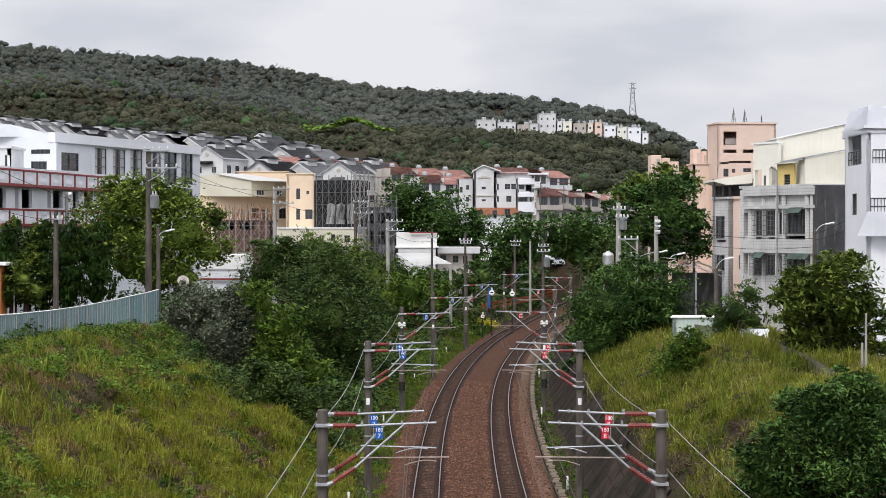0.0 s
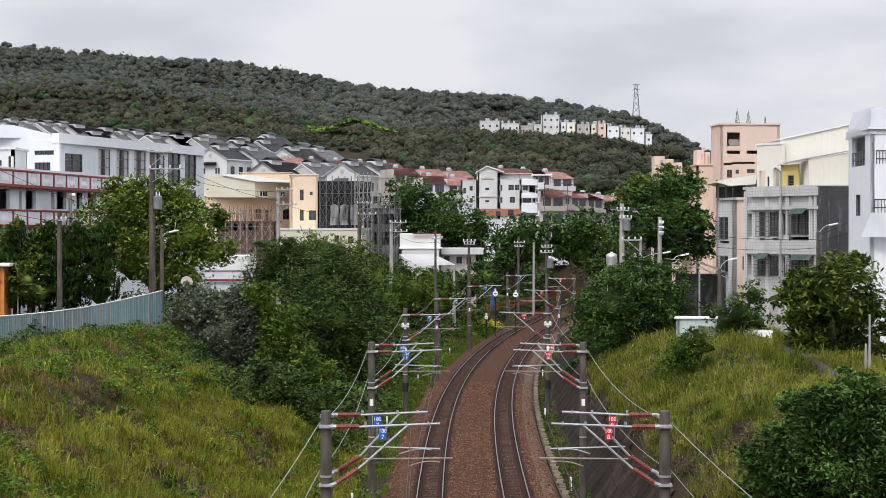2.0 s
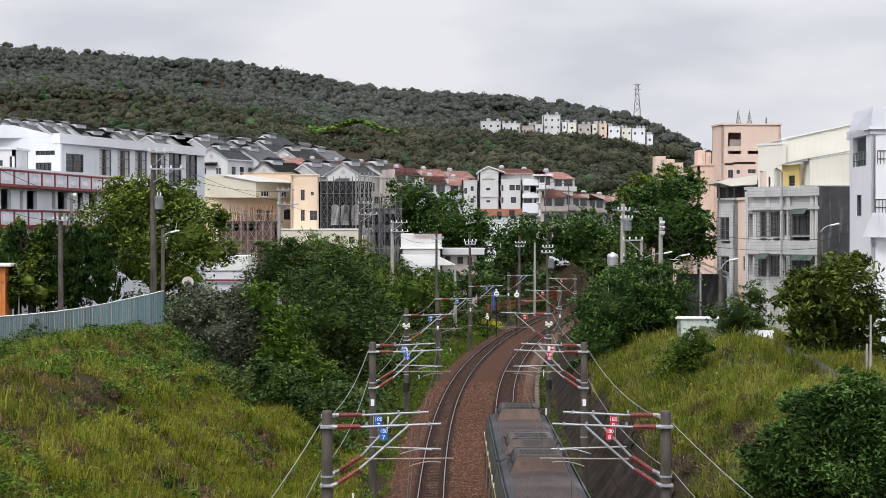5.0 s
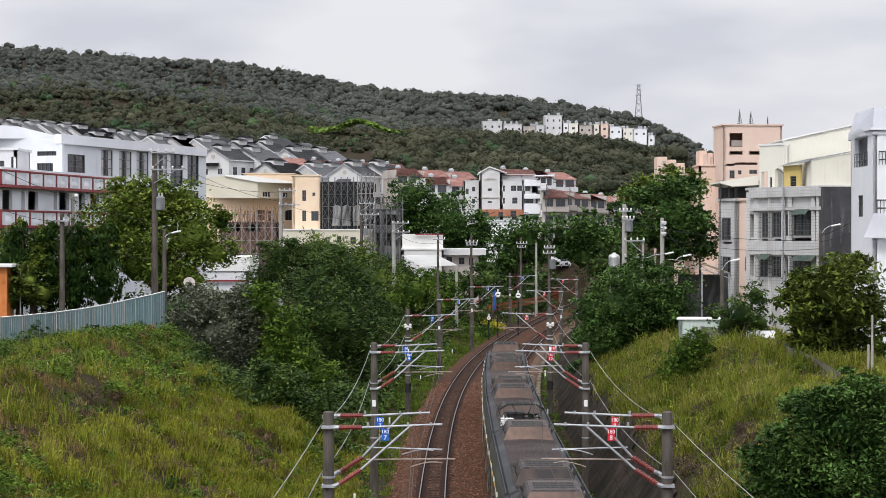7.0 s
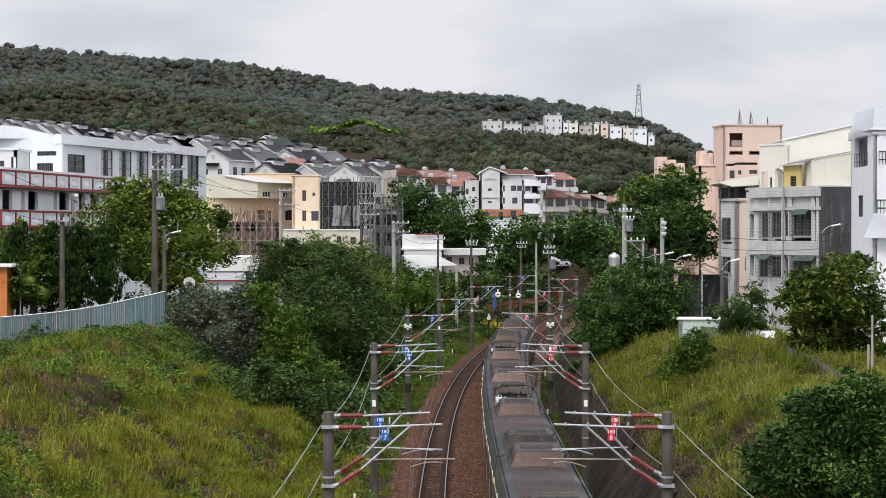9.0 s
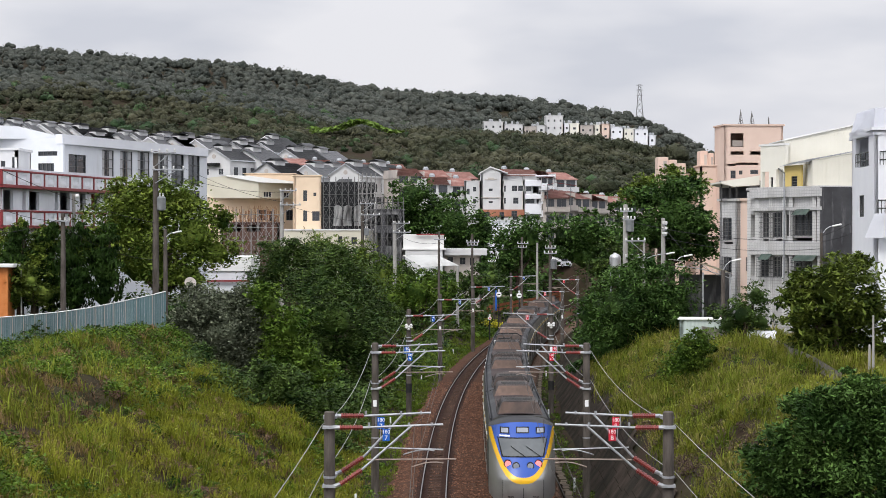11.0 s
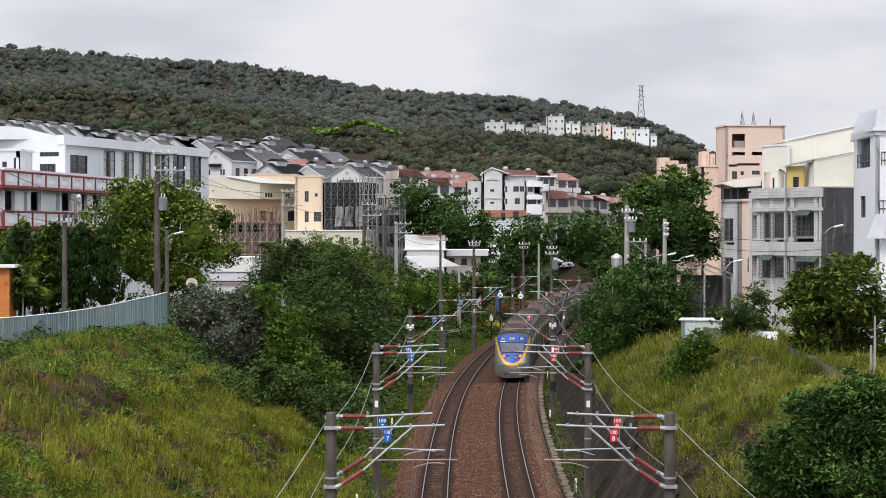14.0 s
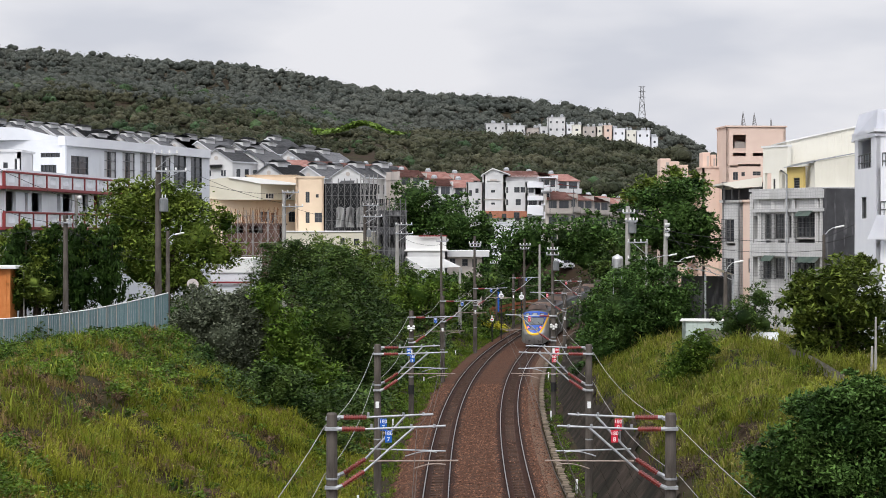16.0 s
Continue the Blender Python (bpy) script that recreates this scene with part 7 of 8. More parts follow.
# white house with flared roof bands
wz = 1.5
ww = shell("white_corner_house", "bright white house with flared roof band and balconies", ((24.28, 124.00), (24.11, 117.00)), 9, wz, 17.49, BRIGHT_WALL, [(1.16, 5.42, 14.02, 15.72, 'd'), (2.30, 3.97, 11.14, 12.39, 'w')], bars=(2, 1))
wall(ww, (24.11, 117.00), (28.74, 117.00), wz, 17.44, BRIGHT_WALL, [(0.35, 1.78, 14.04, 15.56, 'd'), (0.16, 1.78, 11.31, 12.99, 'd')], name="front_wall")
slab(ww, [(24.11, 117.00), (28.74, 117.00), (30.17, 130.00), (25.24, 130.00)], 17.44, 17.57, BRIGHT_WALL, "deck")
slab(ww, [(24.38, 118.00), (28.99, 118.00), (30.17, 130.00), (25.15, 126.00)], 14.9, 15.03, BRIGHT_WALL, "floor_slab")


def flare(ob, pts, z0, z1, out):
    """A band of roof that leans outward at its foot."""
    bm = bmesh.new()
    lo = [bm.verts.new((p[0] - out * k[0], p[1] - out * k[1], z0)) for p, k in pts]
    hi = [bm.verts.new((*p, z1)) for p, k in pts]
    for a, b, c, d in zip(lo[:-1], lo[1:], hi[1:], hi[:-1]):
        bm.faces.new((a, b, c, d))
    bmesh.ops.solidify(bm, geom=list(bm.faces), thickness=0.2)
    part("flared_band", bm, BRIGHT_WALL, ob, "flared white roof band").matrix_basis = ob.matrix_basis.inverted()


flare(ww, [((24.35, 123.00), (0.7, 0.2)), ((24.29, 117.40), (0.35, 0.7)), ((28.84, 117.40), (0, 0.7))], 17.23, 18.77, 0.7)
flare(ww, [((24.17, 117.00), (0.9, 0.5)), ((24.58, 116.80), (0.2, 0.9)), ((28.69, 116.80), (0, 0.9))], 11.44, 12.81, 0.7)
for zz_, a, b in ((15.57, (24.24, 122.80), (24.15, 118.60)), (15.54, (24.46, 117.00), (25.89, 117.00)), (12.81, (24.36, 117.00), (25.89, 117.00))):
    bm = bmesh.new()
    for k in range(9):
        p = Vector(a).lerp(Vector(b), k / 8)
        tube(bm, (p.x, p.y - 0.05, zz_), (p.x, p.y - 0.05, zz_ + 0.75), 0.02, n=4)
    for h_ in (0.3, 0.75):
        tube(bm, (a[0], a[1] - 0.05, zz_ + h_), (b[0], b[1] - 0.05, zz_ + h_), 0.03, n=4)
    part("railing", bm, FRAME, ww, "black balcony railing").matrix_basis = ww.matrix_basis.inverted()

# ---- poles, lamps and wires of the village ----
LAMP_HEAD = mat("white_lamp_head", (0.7, 0.7, 0.68), (0.78, 0.78, 0.76), 2.0, 0.4)
TRAFO = mat("grey_transformer", (0.12, 0.13, 0.135), (0.2, 0.21, 0.215), 2.0, 0.5)
TEAL = mat("faded_teal_mesh", (0.14, 0.24, 0.26), (0.24, 0.35, 0.37), 0.8, 0.6, 0.2, stretch=(9, 9, 0.4), spread=0.15)
ORANGE = mat("orange_boarding", (0.5, 0.17, 0.05), (0.6, 0.23, 0.08), 2.0, 0.7, 0.1)
ORANGE_STEEL = mat("rust_orange_girder", (0.26, 0.095, 0.045), (0.38, 0.15, 0.07), 1.0, 0.7, 0.1)
CAR_WHITE = mat("white_car_paint", (0.75, 0.76, 0.78), (0.8, 0.81, 0.83), 0.5, 0.25)
TYRE = mat("black_tyre", (0.015, 0.015, 0.015), (0.025, 0.025, 0.025), 3.0, 0.8)
STAINLESS = mat("stainless_tank", (0.5, 0.5, 0.5), (0.62, 0.62, 0.62), 1.0, 0.3, metal=0.8)


def utility_pole(x, y, top, r, material, label, arms=(), trafo=None, base=None):
    """arms: (height below the top, reach left, reach right)."""
    z0 = float(land(x, y)) - 0.3 if base is None else base
    h = top - z0
    ob = thing("utility_pole", pose(x, y, z0), label, "utility pole", "village poles")
    bm = bmesh.new()
    lathe(bm, [(r * 1.25, 0), (r * 0.85, h - 0.03), (r * 0.6, h)], 12)
    part("pole", bm, material, ob)
    for down, left, right in arms:
        arm = part("crossarm", boxes((-left, right, -r - 0.1, -r, h - down - 0.05, h - down + 0.05), bevel=0.01), GALV, ob)
        for k in range(4):
            u = -left + (left + right) * (k + 0.15) / 3.3
            bm = bmesh.new()
            lathe(bm, [(0.03, 0), (0.075, 0.04), (0.04, 0.08), (0.075, 0.12), (0.03, 0.2)], 8, (u, -r - 0.05, h - down + 0.05))
            part("insulator", bm, CERAMIC, arm, "white pin insulator")
        if right > 1.2 or left > 1.2:
            s = 1 if right > left else -1
            bm = bmesh.new()
            tube(bm, (0, -r, h - down - 0.9), (s * max(left, right) * 0.75, -r - 0.05, h - down), 0.03, n=5)
            part("strut", bm, GALV, arm)
    if trafo:
        for dx in trafo[1:]:
            bm = bmesh.new()
            lathe(bm, [(0.26, 0), (0.3, 0.05), (0.3, 0.85), (0.2, 0.95)], 12, (dx, -0.25, h - trafo[0]))
            t = part("transformer", bm, TRAFO, ob, "grey pole transformer")
            for k in range(2):
                bm = bmesh.new()
                lathe(bm, [(0.03, 0), (0.06, 0.06), (0.03, 0.1), (0.05, 0.16), (0.02, 0.24)], 6, (dx - 0.1 + 0.2 * k, -0.25, h - trafo[0] + 0.94))
                part("bushing", bm, CERAMIC, t)
    return ob


utility_pole(-19.5, 141, 17.23, 0.2, POLE, "brown concrete pole with transformer beside the fence", ((0.1, 0.3, 1.4), (1.25, 0.2, 2.0)), (4.0, 0.42))
utility_pole(-18.58, 139, 11.95, 0.14, POLE, "slim concrete pole with a street lamp arm")
utility_pole(-24.89, 136.2, 12.98, 0.17, POLE, "dark weathered pole among the cypress trees", ((0.5, 0.5, 0.5),))
utility_pole(-27.17, 153, 14.58, 0.14, POLE_PALE, "pale pole with a globe on top")
utility_pole(-15.95, 205, 15.93, 0.2, POLE_PALE, "pale pole before the cream workshop", ((0.1, 0.2, 1.5), (1.5, 0.2, 1.9)))
utility_pole(-5.47, 232, 12.96, 0.2, POLE_PALE, "pale pole beside the steel sheds", ((0.2, 0.2, 1.7), (1.2, 0.2, 1.8)))
utility_pole(-10.23, 262, 15.53, 0.22, POLE, "grey pole before the scaffold", ((0.2, 0.3, 1.7), (1.6, 0.2, 2.2)), (4.2, 0.5))
utility_pole(-0.5, 206, 11.82, 0.12, POLE, "grey pole beside the sheds", ((0.8, 0.5, 0.7),))
utility_pole(1.51, 232, 8.05, 0.16, POLE_PALE, "short pale pole in the scrub")
utility_pole(2.9, 214, 11.53, 0.135, POLE, "grey pole with double crossarms by the line", ((0.8, 0.6, 0.7), (1.1, 0.5, 0.6)))
utility_pole(9.95, 266, 11.11, 0.15, POLE, "grey pole with crossarms in the valley", ((0.8, 0.6, 0.8), (1.3, 0.5, 0.6)))
utility_pole(13.42, 300, 10.21, 0.16, POLE_PALE, "slim pale pole in the valley")
utility_pole(6.32, 262, 8.14, 0.12, POLE, "small pole with a lamp arm by the line", ((0.1, 0.8, 0.2),))
utility_pole(10.09, 198, 10.85, 0.15, POLE, "grey pole with insulators and transformer by the track", ((0.6, 0.5, 0.5), (1.1, 0.6, 0.6)), (2.6, 0.32))
utility_pole(13.23, 152, 13.78, 0.19, POLE_PALE, "pale pole with transformers above the trees", ((0.5, 0.4, 0.5), (1.1, 0.2, 0.7)), (2.0, 0.3))
utility_pole(14.59, 152, 11.22, 0.1, POLE_PALE, "thin pale post with steel frame", ((0.1, 1.4, 0.1), (1.3, 1.4, 0.1)))
utility_pole(16.62, 158, 12.83, 0.17, POLE_PALE, "square white-topped post beside dark tree", ((0.5, 0.05, 0.25), (0.9, 0.05, 0.25), (1.3, 0.05, 0.25)))
utility_pole(18.08, 135, 9.31, 0.14, POLE, "leaning grey lamp pole before the grey house")
utility_pole(24.81, 137, 11.72, 0.12, POLE, "grey pole with meter box at the house corner")
utility_pole(19.78, 96, 7.93, 0.055, POLE_PALE, "white steel post beside the fruit tree")
utility_pole(19.81, 97, 6.53, 0.06, POLE_PALE, "short white steel post beside the fruit tree")
utility_pole(-27.58, 136, 9.29, 0.05, POLE_PALE, "thin steel sign post beside the hut")


def street_lamp(x, y, z, dx, rise, label="white street lamp head on a curved arm"):
    """An arm from (x, y, z) to a flat head dx metres off."""
    ob = thing("street_lamp", pose(x, y, z), label, "street lamp", "street lamps")
    bm = bmesh.new()
    chain(bm, [(0, 0, 0), (dx * 0.3, 0, rise * 0.55), (dx * 0.75, 0, rise * 0.95), (dx, 0, rise)], 0.03, 6)
    part("arm", bm, GALV, ob)
    hd = boxes((-0.32, 0.32, -0.13, 0.13, -0.06, 0.06), bevel=0.045)
    part("lamp_head", hd, LAMP_HEAD, ob).matrix_basis = pose(dx + 0.25 * (1 if dx > 0 else -1), 0, rise + 0.04, 0, -12 if dx > 0 else 12)


street_lamp(-18.49, 138.6, 11.42, 0.5, 0.3)
street_lamp(24.85, 136.6, 11.72, 0.65, 0.45)
street_lamp(18.06, 134.8, 9.31, 0.6, 0.6)
street_lamp(14.66, 151, 9.84, 1.5, 0.35)
street_lamp(16.72, 150, 9.69, 0.6, 0.35)
street_lamp(-13.29, 215, 10.07, -0.5, 0.3)
bm = bmesh.new()
bmesh.ops.create_uvsphere(bm, u_segments=14, v_segments=8, radius=0.17)
tagged(part("globe_lamp", bm, LAMP_HEAD, smooth=True), "white globe lamp beside the pale pole", "lamp").matrix_basis = pose(-26.89, 152.8, 14.41)
part("globe_arm", boxes((-0.2, 0, -0.02, 0.02, -0.1, -0.06)), GALV, bpy.data.objects["globe_lamp"])

LINES = [(-19.5, 141, 16.0, -15.95, 205, 15.71), (-19.5, 141, 17.07, -15.95, 205, 14.76),
         (-15.95, 205, 14.59, -5.47, 232, 12.64), (-24.89, 136.2, 12.46, -28.11, 120, 14.4),
         (-24.89, 136.2, 12.17, -19.5, 141, 9.89), (-19.5, 141, 12.37, -25.77, 110, 16.26),
         (-5.47, 232, 11.7, -0.5, 206, 10.7), (-0.5, 206, 10.81, 2.9, 214, 10.48),
         (2.9, 214, 10.48, 9.95, 266, 10.03), (9.95, 266, 10.1, 10.09, 198, 10.2),
         (13.23, 152, 12.63, 24.81, 137, 11.24), (16.62, 158, 11.37, 24.81, 137, 10.68),
         (24.81, 137, 11.5, 25.53, 110, 15.37), (24.81, 137, 11.13, 25.53, 110, 14.18),
         (16.62, 158, 12.23, 18.08, 135, 8.79), (-24.89, 136.2, 12.72, -30.46, 130, 11.8)]
for a in LINES:
    wire("service_cable", "thin black service cable between poles", span(a[:3], a[3:], 0.5), 0.016, CABLE, "cable", "village cables")

# ---- the fence over the bank ----
TOPS = [(-34.00, 133.60, 6.0), (-29.72, 133.30, 6.24), (-26.83, 133.00, 6.46), (-24.59, 132.60, 6.69), (-22.69, 132.00, 6.96), (-20.81, 131.40, 7.31), (-19.32, 131.00, 7.64), (-18.27, 130.60, 7.86), (-17.40, 130.40, 8.08)]
fence = thing("mesh_fence", pose(TOPS[0][0], TOPS[0][1], TOPS[0][2] - 1.75), "faded teal mesh fence with white top rail above the bank", "fence")
inv = fence.matrix_basis.inverted()
for (x0, y0, z0), (x1, y1, z1) in zip(TOPS[:-1], TOPS[1:]):
    n = max(round(math.hypot(x1 - x0, y1 - y0) / 0.75), 1)
    for k in range(n):
        a, b = Vector((x0, y0, z0)).lerp(Vector((x1, y1, z1)), k / n), Vector((x0, y0, z0)).lerp(Vector((x1, y1, z1)), (k + 1) / n)
        bm = bmesh.new()
        vs = [bm.verts.new(p) for p in (a - Vector((0, 0, 2.5)), b - Vector((0, 0, 2.5)), b - Vector((0, 0, 0.06)), a - Vector((0, 0, 0.06)))]
        bm.faces.new(vs)
        bmesh.ops.solidify(bm, geom=list(bm.faces), thickness=0.03)
        pn = part("mesh_panel", bm, TEAL, fence)
        pn.matrix_basis = inv
        bm = bmesh.new()
        for j in range(6):
            p = a.lerp(b, j / 6)
            tube(bm, p - Vector((0, 0.04, 1.9)), p - Vector((0, 0.04, 0.06)), 0.012, n=4, caps=False)
        part("wire_grid", bm, GALV, pn)
        bm = bmesh.new()
        tube(bm, a - Vector((0, 0.05, 2.2)), a + Vector((0, -0.05, 0.02)), 0.035, n=8)
        part("post", bm, POLE_PALE, fence).matrix_basis = inv
        bm = bmesh.new()
        tube(bm, a + Vector((0, -0.05, -0.02)), b + Vector((0, -0.05, -0.02)), 0.035, n=6)
        part("top_rail", bm, WHITE_PLATE, fence).matrix_basis = inv

# ---- huts, tank, dish, sheds ----
hut = thing("orange_hut", pose(-28.92, 135, 6.31), "orange boarded hut with a flat grey roof", "hut")
part("wall", boxes((-1.2, 0.66, 0, 2.2, -1.0, 3.17), bevel=0.02), ORANGE, hut)
part("roof", boxes((-1.6, 1.11, -0.4, 2.6, 3.17, 3.39), bevel=0.03), METAL_ROOF, hut)
for k in range(3):
    part("batten", boxes((-0.2 + 0.3 * k - 0.02, -0.2 + 0.3 * k + 0.02, -0.03, 0, -1.0, 3.13)), ORANGE, hut)
tk = thing("water_tank", pose(12.32, 150, 9.2), "ribbed stainless steel water tank on a stand", "water tank")
bm = bmesh.new()
lathe(bm, [(0.38, 0), (0.4, 0.05)] + [(0.4 + 0.012 * (k % 2), 0.08 + 0.07 * k) for k in range(11)] + [(0.36, 0.9), (0.12, 1.02), (0.1, 1.08)], 18)
part("drum", bm, STAINLESS, tk, smooth=True)
for sx in (-0.3, 0.3):
    part("leg", boxes((sx - 0.03, sx + 0.03, -0.03, 0.03, -2.5, 0)), GALV, tk)
dish = thing("satellite_dish", pose(-16.56, 136, 8.44, 70, 0, 15), "round white satellite dish behind the bush", "dish")
bm = bmesh.new()
lathe(bm, [(0.02, -0.08), (0.2, -0.05), (0.38, 0.03), (0.39, 0.05), (0.37, 0.05), (0.2, -0.03), (0.01, -0.05)], 20)
part("reflector", bm, BEIGE_WALL, dish, smooth=True)
bm = bmesh.new()
tube(bm, (0, -0.45, 0.0), (0, 0, 0.45), 0.015, n=5)
tube(bm, (0, 0, -0.08), (0, -1.2, -1.2), 0.03, n=6)
part("feed_arm", bm, GALV, dish)
gs = shell("green_lean_to", "pale green sheet lean-to on the bank", ((14.7, 130.00), (17.2, 129.6)), 2.5, 3.9, 6.3, mat("pale_green_sheet", (0.4, 0.47, 0.44), (0.5, 0.57, 0.54), 1.0, 0.6, stretch=(8, 8, 0.5)), roof=METAL_ROOF, over=0.12, parapet=0.14, category="shed")
ms = shell("market_hall", "low white-roofed hall behind the trees", ((-24.72, 215.00), (-20.05, 215.00)), 10, -1, 7.74, WHITE_WALL, roof=METAL_ROOF, parapet=3.0, category="hall")
part("red_fascia", boxes((-24.6, -19.96, 214.6, 214.8, 6.65, 6.83)), RED_TRIM, ms).matrix_basis = ms.matrix_basis.inverted()
cp = thing("carport", pose(18.45, 146, 5.86), "arched carport roof on steel trusses", "carport")
inv = cp.matrix_basis.inverted()
bm = bmesh.new()
rows = []
for y in (145.0, 150.0):
    rows.append([bm.verts.new((16.07 + (20.11 - 16.07) * k / 10, y, 9.5 + 0.3 - (9.5 - 8.87 + 0.3) * (k / 10) ** 2)) for k in range(11)])
for q4 in zip(rows[0][:-1], rows[0][1:], rows[1][1:], rows[1][:-1]):
    bm.faces.new(q4)
bmesh.ops.solidify(bm, geom=list(bm.faces), thickness=0.08)
part("roof_sheet", bm, SAGE_PANEL, cp).matrix_basis = inv
bm = bmesh.new()
pts = [(16.07 + (20.11 - 16.07) * k / 10, 144.95, 9.5 - 0.12 - (9.5 - 8.87 + 0.3) * (k / 10) ** 2) for k in range(11)]
chain(bm, pts, 0.03, 5)
chain(bm, [(p[0], p[1], p[2] + (0.35 if i % 2 else 0)) for i, p in enumerate(pts)], 0.02, 5)
part("truss", bm, GALV, cp).matrix_basis = inv
for px_ in (18.05, 19.95):
    part("post", boxes((px_ - 0.06, px_ + 0.06, 145.2, 145.32, 3, 8.95)), GALV, cp).matrix_basis = inv
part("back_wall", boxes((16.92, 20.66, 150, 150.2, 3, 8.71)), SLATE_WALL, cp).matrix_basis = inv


# the low wall on the crest of the bank
CREST = [(15.70, 127.00, 6.04), (17.23, 122.00, 5.94), (17.80, 112.00, 5.99), (17.97, 101.00, 5.71), (18.25, 94.00, 5.21)]
cw = thing("bank_wall", pose(CREST[0][0], CREST[0][1], 4.0), "low stained concrete wall along the bank's crest", "wall")
inv = cw.matrix_basis.inverted()
for a, b in zip(CREST[:-1], CREST[1:]):
    bm = bmesh.new()
    vs = [bm.verts.new(p) for p in ((a[0], a[1], a[2] - 2.2), (b[0], b[1], b[2] - 2.2), b, a)]
    bm.faces.new(vs)
    bmesh.ops.solidify(bm, geom=list(bm.faces), thickness=0.2)
    part("wall_panel", bm, CONCRETE, cw).matrix_basis = inv

# ---- vehicles ----
def parked_car(x, y, z, turn, label, van=False):
    ob = thing("parked_car", pose(x, y, z, 0, 0, turn), label, "car", "parked cars")
    h1, h2 = (1.0, 1.9) if van else (0.82, 1.42)
    outline = [(-2.1, 0.3), (2.1, 0.3), (2.15, 0.62), (1.9, h1 - 0.05), (1.15, h1), (0.55 if not van else 0.9, h2 - 0.04), (-1.3 if not van else -1.95, h2), (-2.0, h1), (-2.12, 0.6)]
    bm = bmesh.new()
    lo = [bm.verts.new((p[0], -0.82, p[1])) for p in outline]
    hi = [bm.verts.new((p[0], 0.82, p[1])) for p in outline]
    bm.faces.new(lo)
    bm.faces.new(hi[::-1])
    for k in range(len(lo)):
        bm.faces.new((lo[k], hi[k], hi[(k + 1) % len(lo)], lo[(k + 1) % len(lo)]))
    bmesh.ops.recalc_face_normals(bm, faces=list(bm.faces))
    bmesh.ops.bevel(bm, geom=list(bm.edges), offset=0.07, segments=2, affect="EDGES")
    body = part("body", bm, CAR_WHITE, ob)
    for s in (-1, 1):
        for a, b in ((-1.55, -0.5), (-0.4, 0.45)):
            part("side_window", boxes((a, b, s * 0.825 - 0.01, s * 0.825 + 0.01, h1 + 0.05, h2 - 0.14), bevel=0.005), PANE, body)
        for wx in (-1.3, 1.3):
            bm = bmesh.new()
            tube(bm, (wx, s * 0.66, 0.31), (wx, s * 0.85, 0.31), 0.31, 0.31, 18)
            wh_ = part("wheel", bm, TYRE, ob)
            bm = bmesh.new()
            tube(bm, (wx, s * 0.84, 0.31), (wx, s * 0.865, 0.31), 0.19, 0.17, 14)
            part("rim", bm, GALV, wh_)
        part("headlight", boxes((2.02, 2.13, s * 0.6 - 0.15, s * 0.6 + 0.15, 0.58, 0.72)), LAMP_GLASS, body)
        part("tail_light", boxes((-2.12, -2.04, s * 0.65 - 0.1, s * 0.65 + 0.1, 0.62, 0.85)), RED_PLATE, body)
    ws = part("windscreen", boxes((-0.02, 0.02, -0.68, 0.68, -0.28, 0.28)), PANE, body)
    ws.matrix_basis = pose(0.9 if not van else 1.06, 0, (h1 + h2) / 2 + 0.03, 0, -46 if not van else -20)
    return ob


cz = float(land(18.32, 120))
parked_car(18.32, 120, cz, 80, "white parked car half hidden by shrubs")
parked_car(22.72, 108, float(land(22.72, 108)), 30, "white parked car below the fruit tree")
parked_car(19.4, 343, float(land(19.4, 343)), 58, "white van parked on the valley road", True)

# ---- by the line: orange girder, signals, marker posts ----
BEAM = [(3.84, 262.00, 1.67), (6.05, 272.00, 2.17), (9.45, 288.00, 2.23), (13.86, 308.00, 2.16), (18.70, 335.00, 2.22)]
og = thing("orange_girder", pose(BEAM[0][0], BEAM[0][1], BEAM[0][2] - 1), "rust-orange steel girder fence along the line", "girder")
inv = og.matrix_basis.inverted()
for dz in (0.0, -0.55):
    for a, b in zip(BEAM[:-1], BEAM[1:]):
        a2, b2 = Vector(a) + Vector((0, 0, dz)), Vector(b) + Vector((0, 0, dz))
        bm = bmesh.new()
        vs = [bm.verts.new(p) for p in (a2 - Vector((0, 0, 0.38)), b2 - Vector((0, 0, 0.38)), b2, a2)]
        bm.faces.new(vs)
        bmesh.ops.solidify(bm, geom=list(bm.faces), thickness=0.15)
        part("rail", bm, ORANGE_STEEL, og).matrix_basis = inv
for p in BEAM:
    part("post", boxes((p[0] - 0.1, p[0] + 0.1, p[1] + 0.1, p[1] + 0.3, -0.5, p[2] + 0.1)), ORANGE_STEEL, og).matrix_basis = inv
for px_, yy, zt, r in ((6.21, 236, 4.72, 0.3), (8.66, 240, 4.47, 0.3), (5.05, 230, 2.28, 0.2)):
    z0 = float(land(px_, yy)) - 0.2
    sg = thing("line_signal", pose(px_, yy, z0), "white round line marker on a black post", "signal", "line markers")
    bm = bmesh.new()
    tube(bm, (0, 0, 0), (0, 0, zt - z0), 0.07, n=8)
    part("post", bm, BLACK, sg)
    bm = bmesh.new()
    tube(bm, (0, -0.1, zt - z0), (0, -0.16, zt - z0), r, r, 20)
    dd = part("disc", bm, WHITE_PLATE, sg)
    part("bar", boxes((-r * 0.55, r * 0.55, -0.175, -0.162, zt - z0 - 0.05, zt - z0 + 0.05)), RED_PLATE if r < 0.25 else BLACK, dd)
    part("hood", boxes((-0.1, 0.1, -0.15, 0.1, zt - z0 + r, zt - z0 + r + 0.25), bevel=0.02), HILL_WALL, sg)
bs = thing("blue_barrels", pose(6.86, 275, 2.89), "blue plastic sheeted stack beside the girder", "stack")
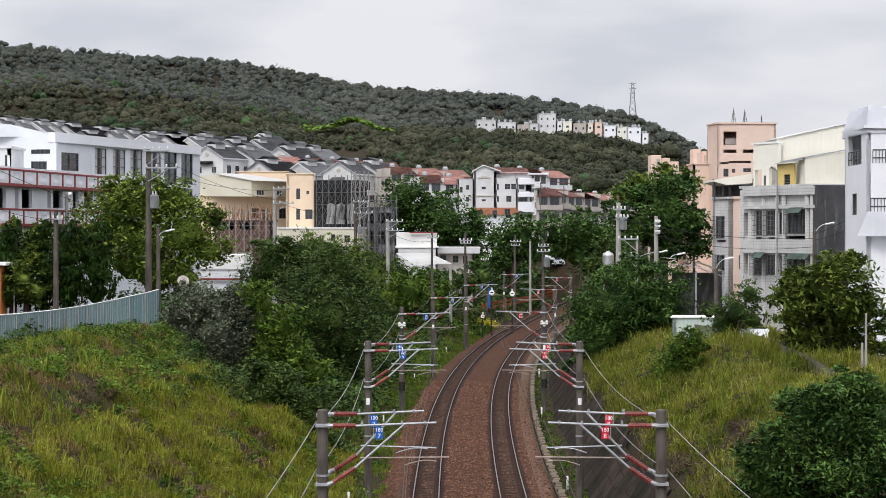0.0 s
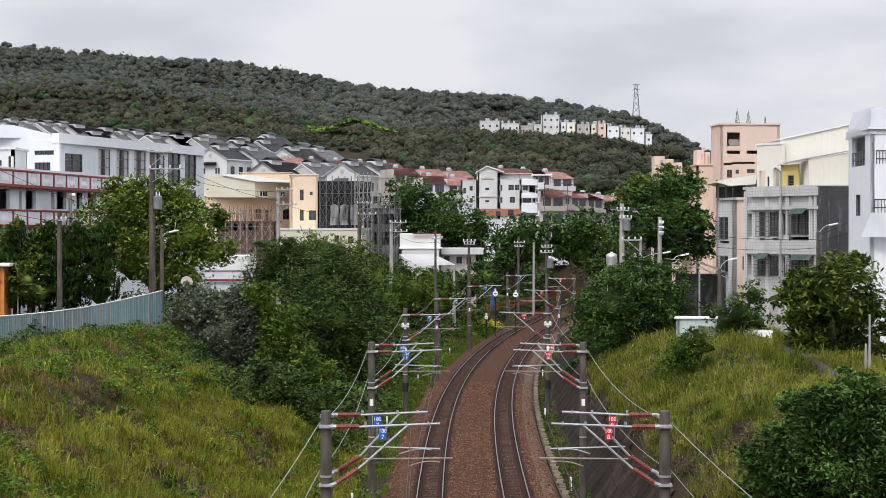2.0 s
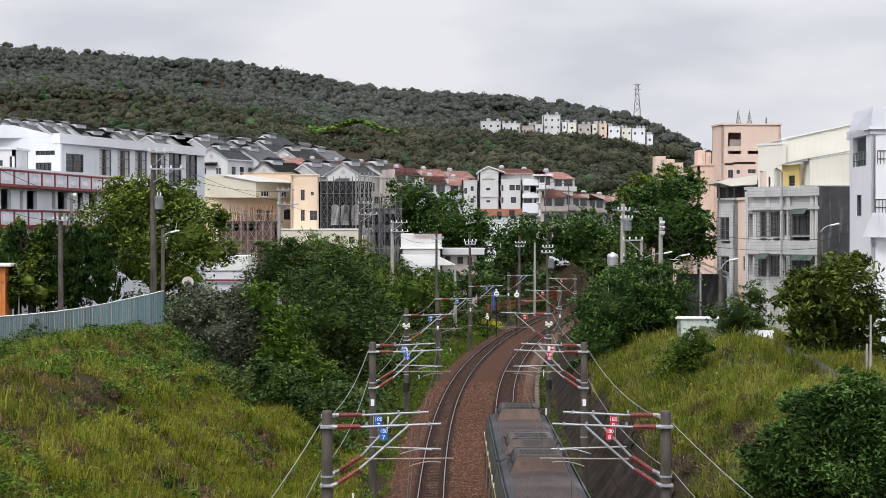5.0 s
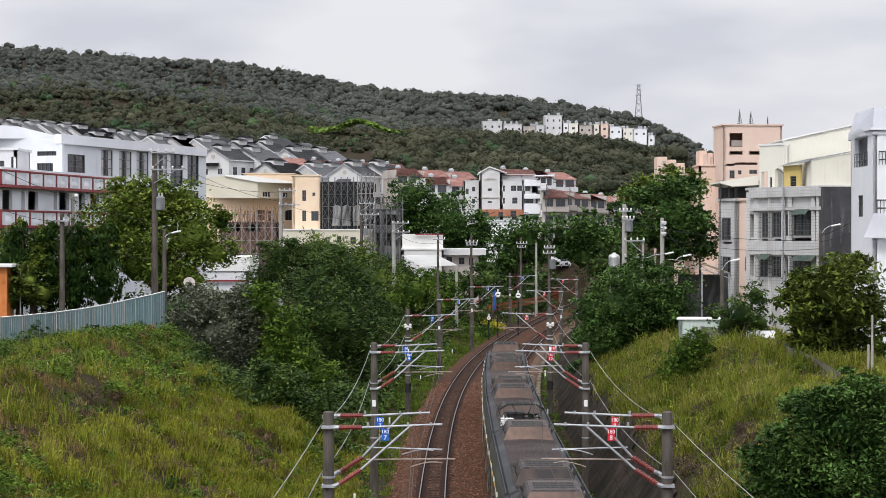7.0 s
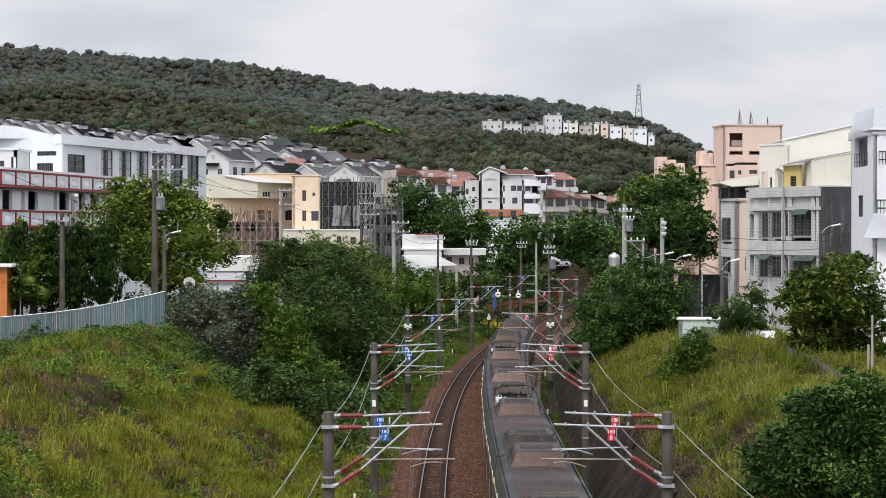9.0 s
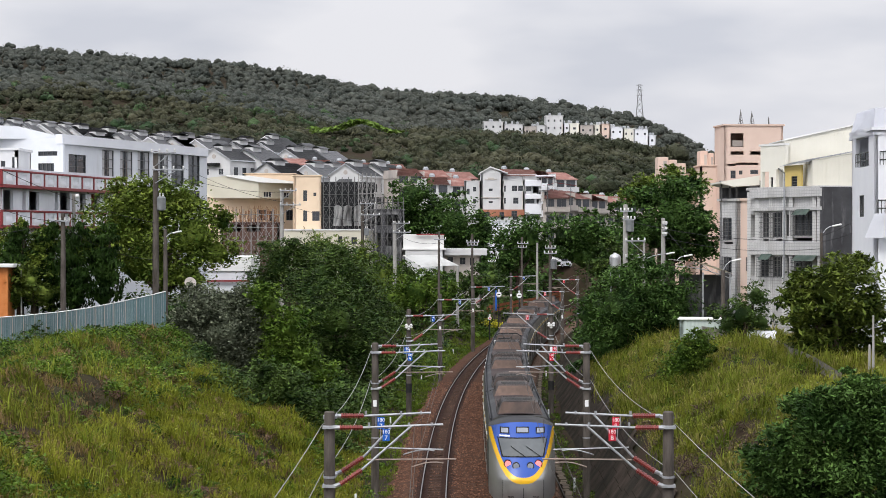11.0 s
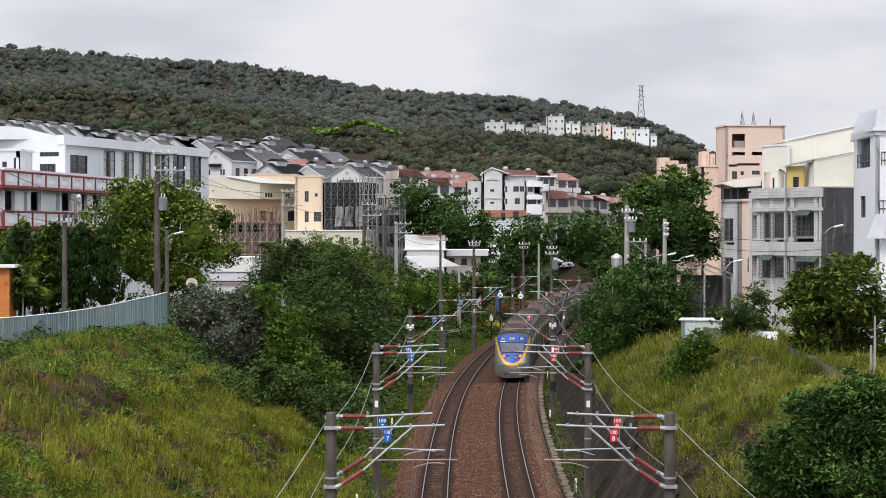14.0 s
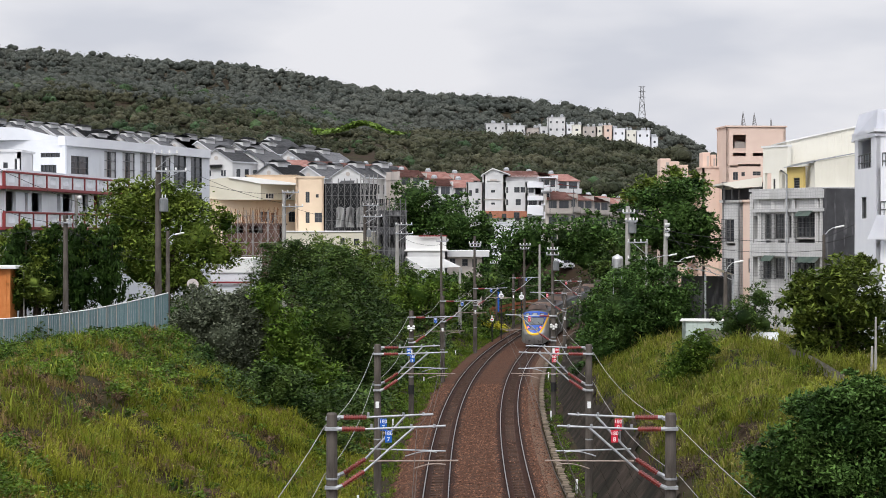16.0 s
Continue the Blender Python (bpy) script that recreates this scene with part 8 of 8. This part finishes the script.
part("stack", boxes((-0.3, 0.15, 0, 0.5, -1.5, 2.01), bevel=0.08), BLUE_PLATE, bs)
for k in range(4):
    for off in (-5.35, 4.65):
        y = 92 + 38 * k + (6 if off > 0 else 0)
        mk = thing("marker_post", pose(float(line_x(y)) + off, y, -0.55), "short white marker post beside the track", "post", "marker posts")
        part("stake", boxes((-0.05, 0.05, -0.05, 0.05, 0, 0.75), bevel=0.012), WHITE_PLATE, mk)
for k in range(8):
    for off in (-1.93, 1.93):
        y = 66 + 22 * k + (5 if off > 0 else 0)
        t = line_turn(y)
        bz = thing("track_balise", pose(float(line_x(y)) + off, y, -0.11, 0, 0, -math.degrees(t)), "small rusty clip plates between the rails", "track fitting", "track fittings")
        part("plate", boxes((-0.18, 0.1, -0.08, 0.0, 0, 0.04), bevel=0.008), SLEEPER, bz)
        part("plate", boxes((-0.1, 0.18, 0.75, 0.83, 0, 0.04), bevel=0.008), SLEEPER, bz)

# flowering shrubs by the girder
scrub("bright yellow-flowering shrubs beside the orange girder", leaf_mat("yellow_blossom", (0.3, 0.3, 0.03), (0.5, 0.45, 0.03), 0.8), 22, (4.6, 8.0), (257, 261), (0, 1), 1.0, 130, 0.25, 0.15, 31)

# ---- power pylon on the ridge ----
py = thing("power_pylon", pose(140.73, 1500, 91.07), "grey lattice power pylon on the ridge", "pylon")
hh = 26.84
bm = bmesh.new()
levels = [0, 0.2, 0.38, 0.54, 0.68, 0.8, 0.9, 1.0]
wide_ = [2.9, 2.4, 1.95, 1.6, 1.35, 1.15, 1.0, 0.9]
for (a, wa), (b, wb) in zip(list(zip(levels, wide_))[:-1], list(zip(levels, wide_))[1:]):
    cs = [(-1, -1), (1, -1), (1, 1), (-1, 1)]
    for k in range(4):
        p, q = cs[k], cs[(k + 1) % 4]
        tube(bm, (p[0] * wa, p[1] * wa, a * hh), (p[0] * wb, p[1] * wb, b * hh), 0.14, n=4)
        tube(bm, (p[0] * wa, p[1] * wa, a * hh), (q[0] * wb, q[1] * wb, b * hh), 0.08, n=4)
        tube(bm, (q[0] * wa, q[1] * wa, a * hh), (p[0] * wb, p[1] * wb, b * hh), 0.08, n=4)
part("tower", bm, SCAFF, py)
for z in (0.7, 0.85, 0.98):
    bm = bmesh.new()
    for s in (-1, 1):
        tube(bm, (0, 0, z * hh + 0.6), (s * 2.6, 0, z * hh), 0.09, n=4)
        tube(bm, (0, 0, z * hh), (s * 2.6, 0, z * hh), 0.09, n=4)
    part("crossarm", bm, SCAFF, py)

motions()
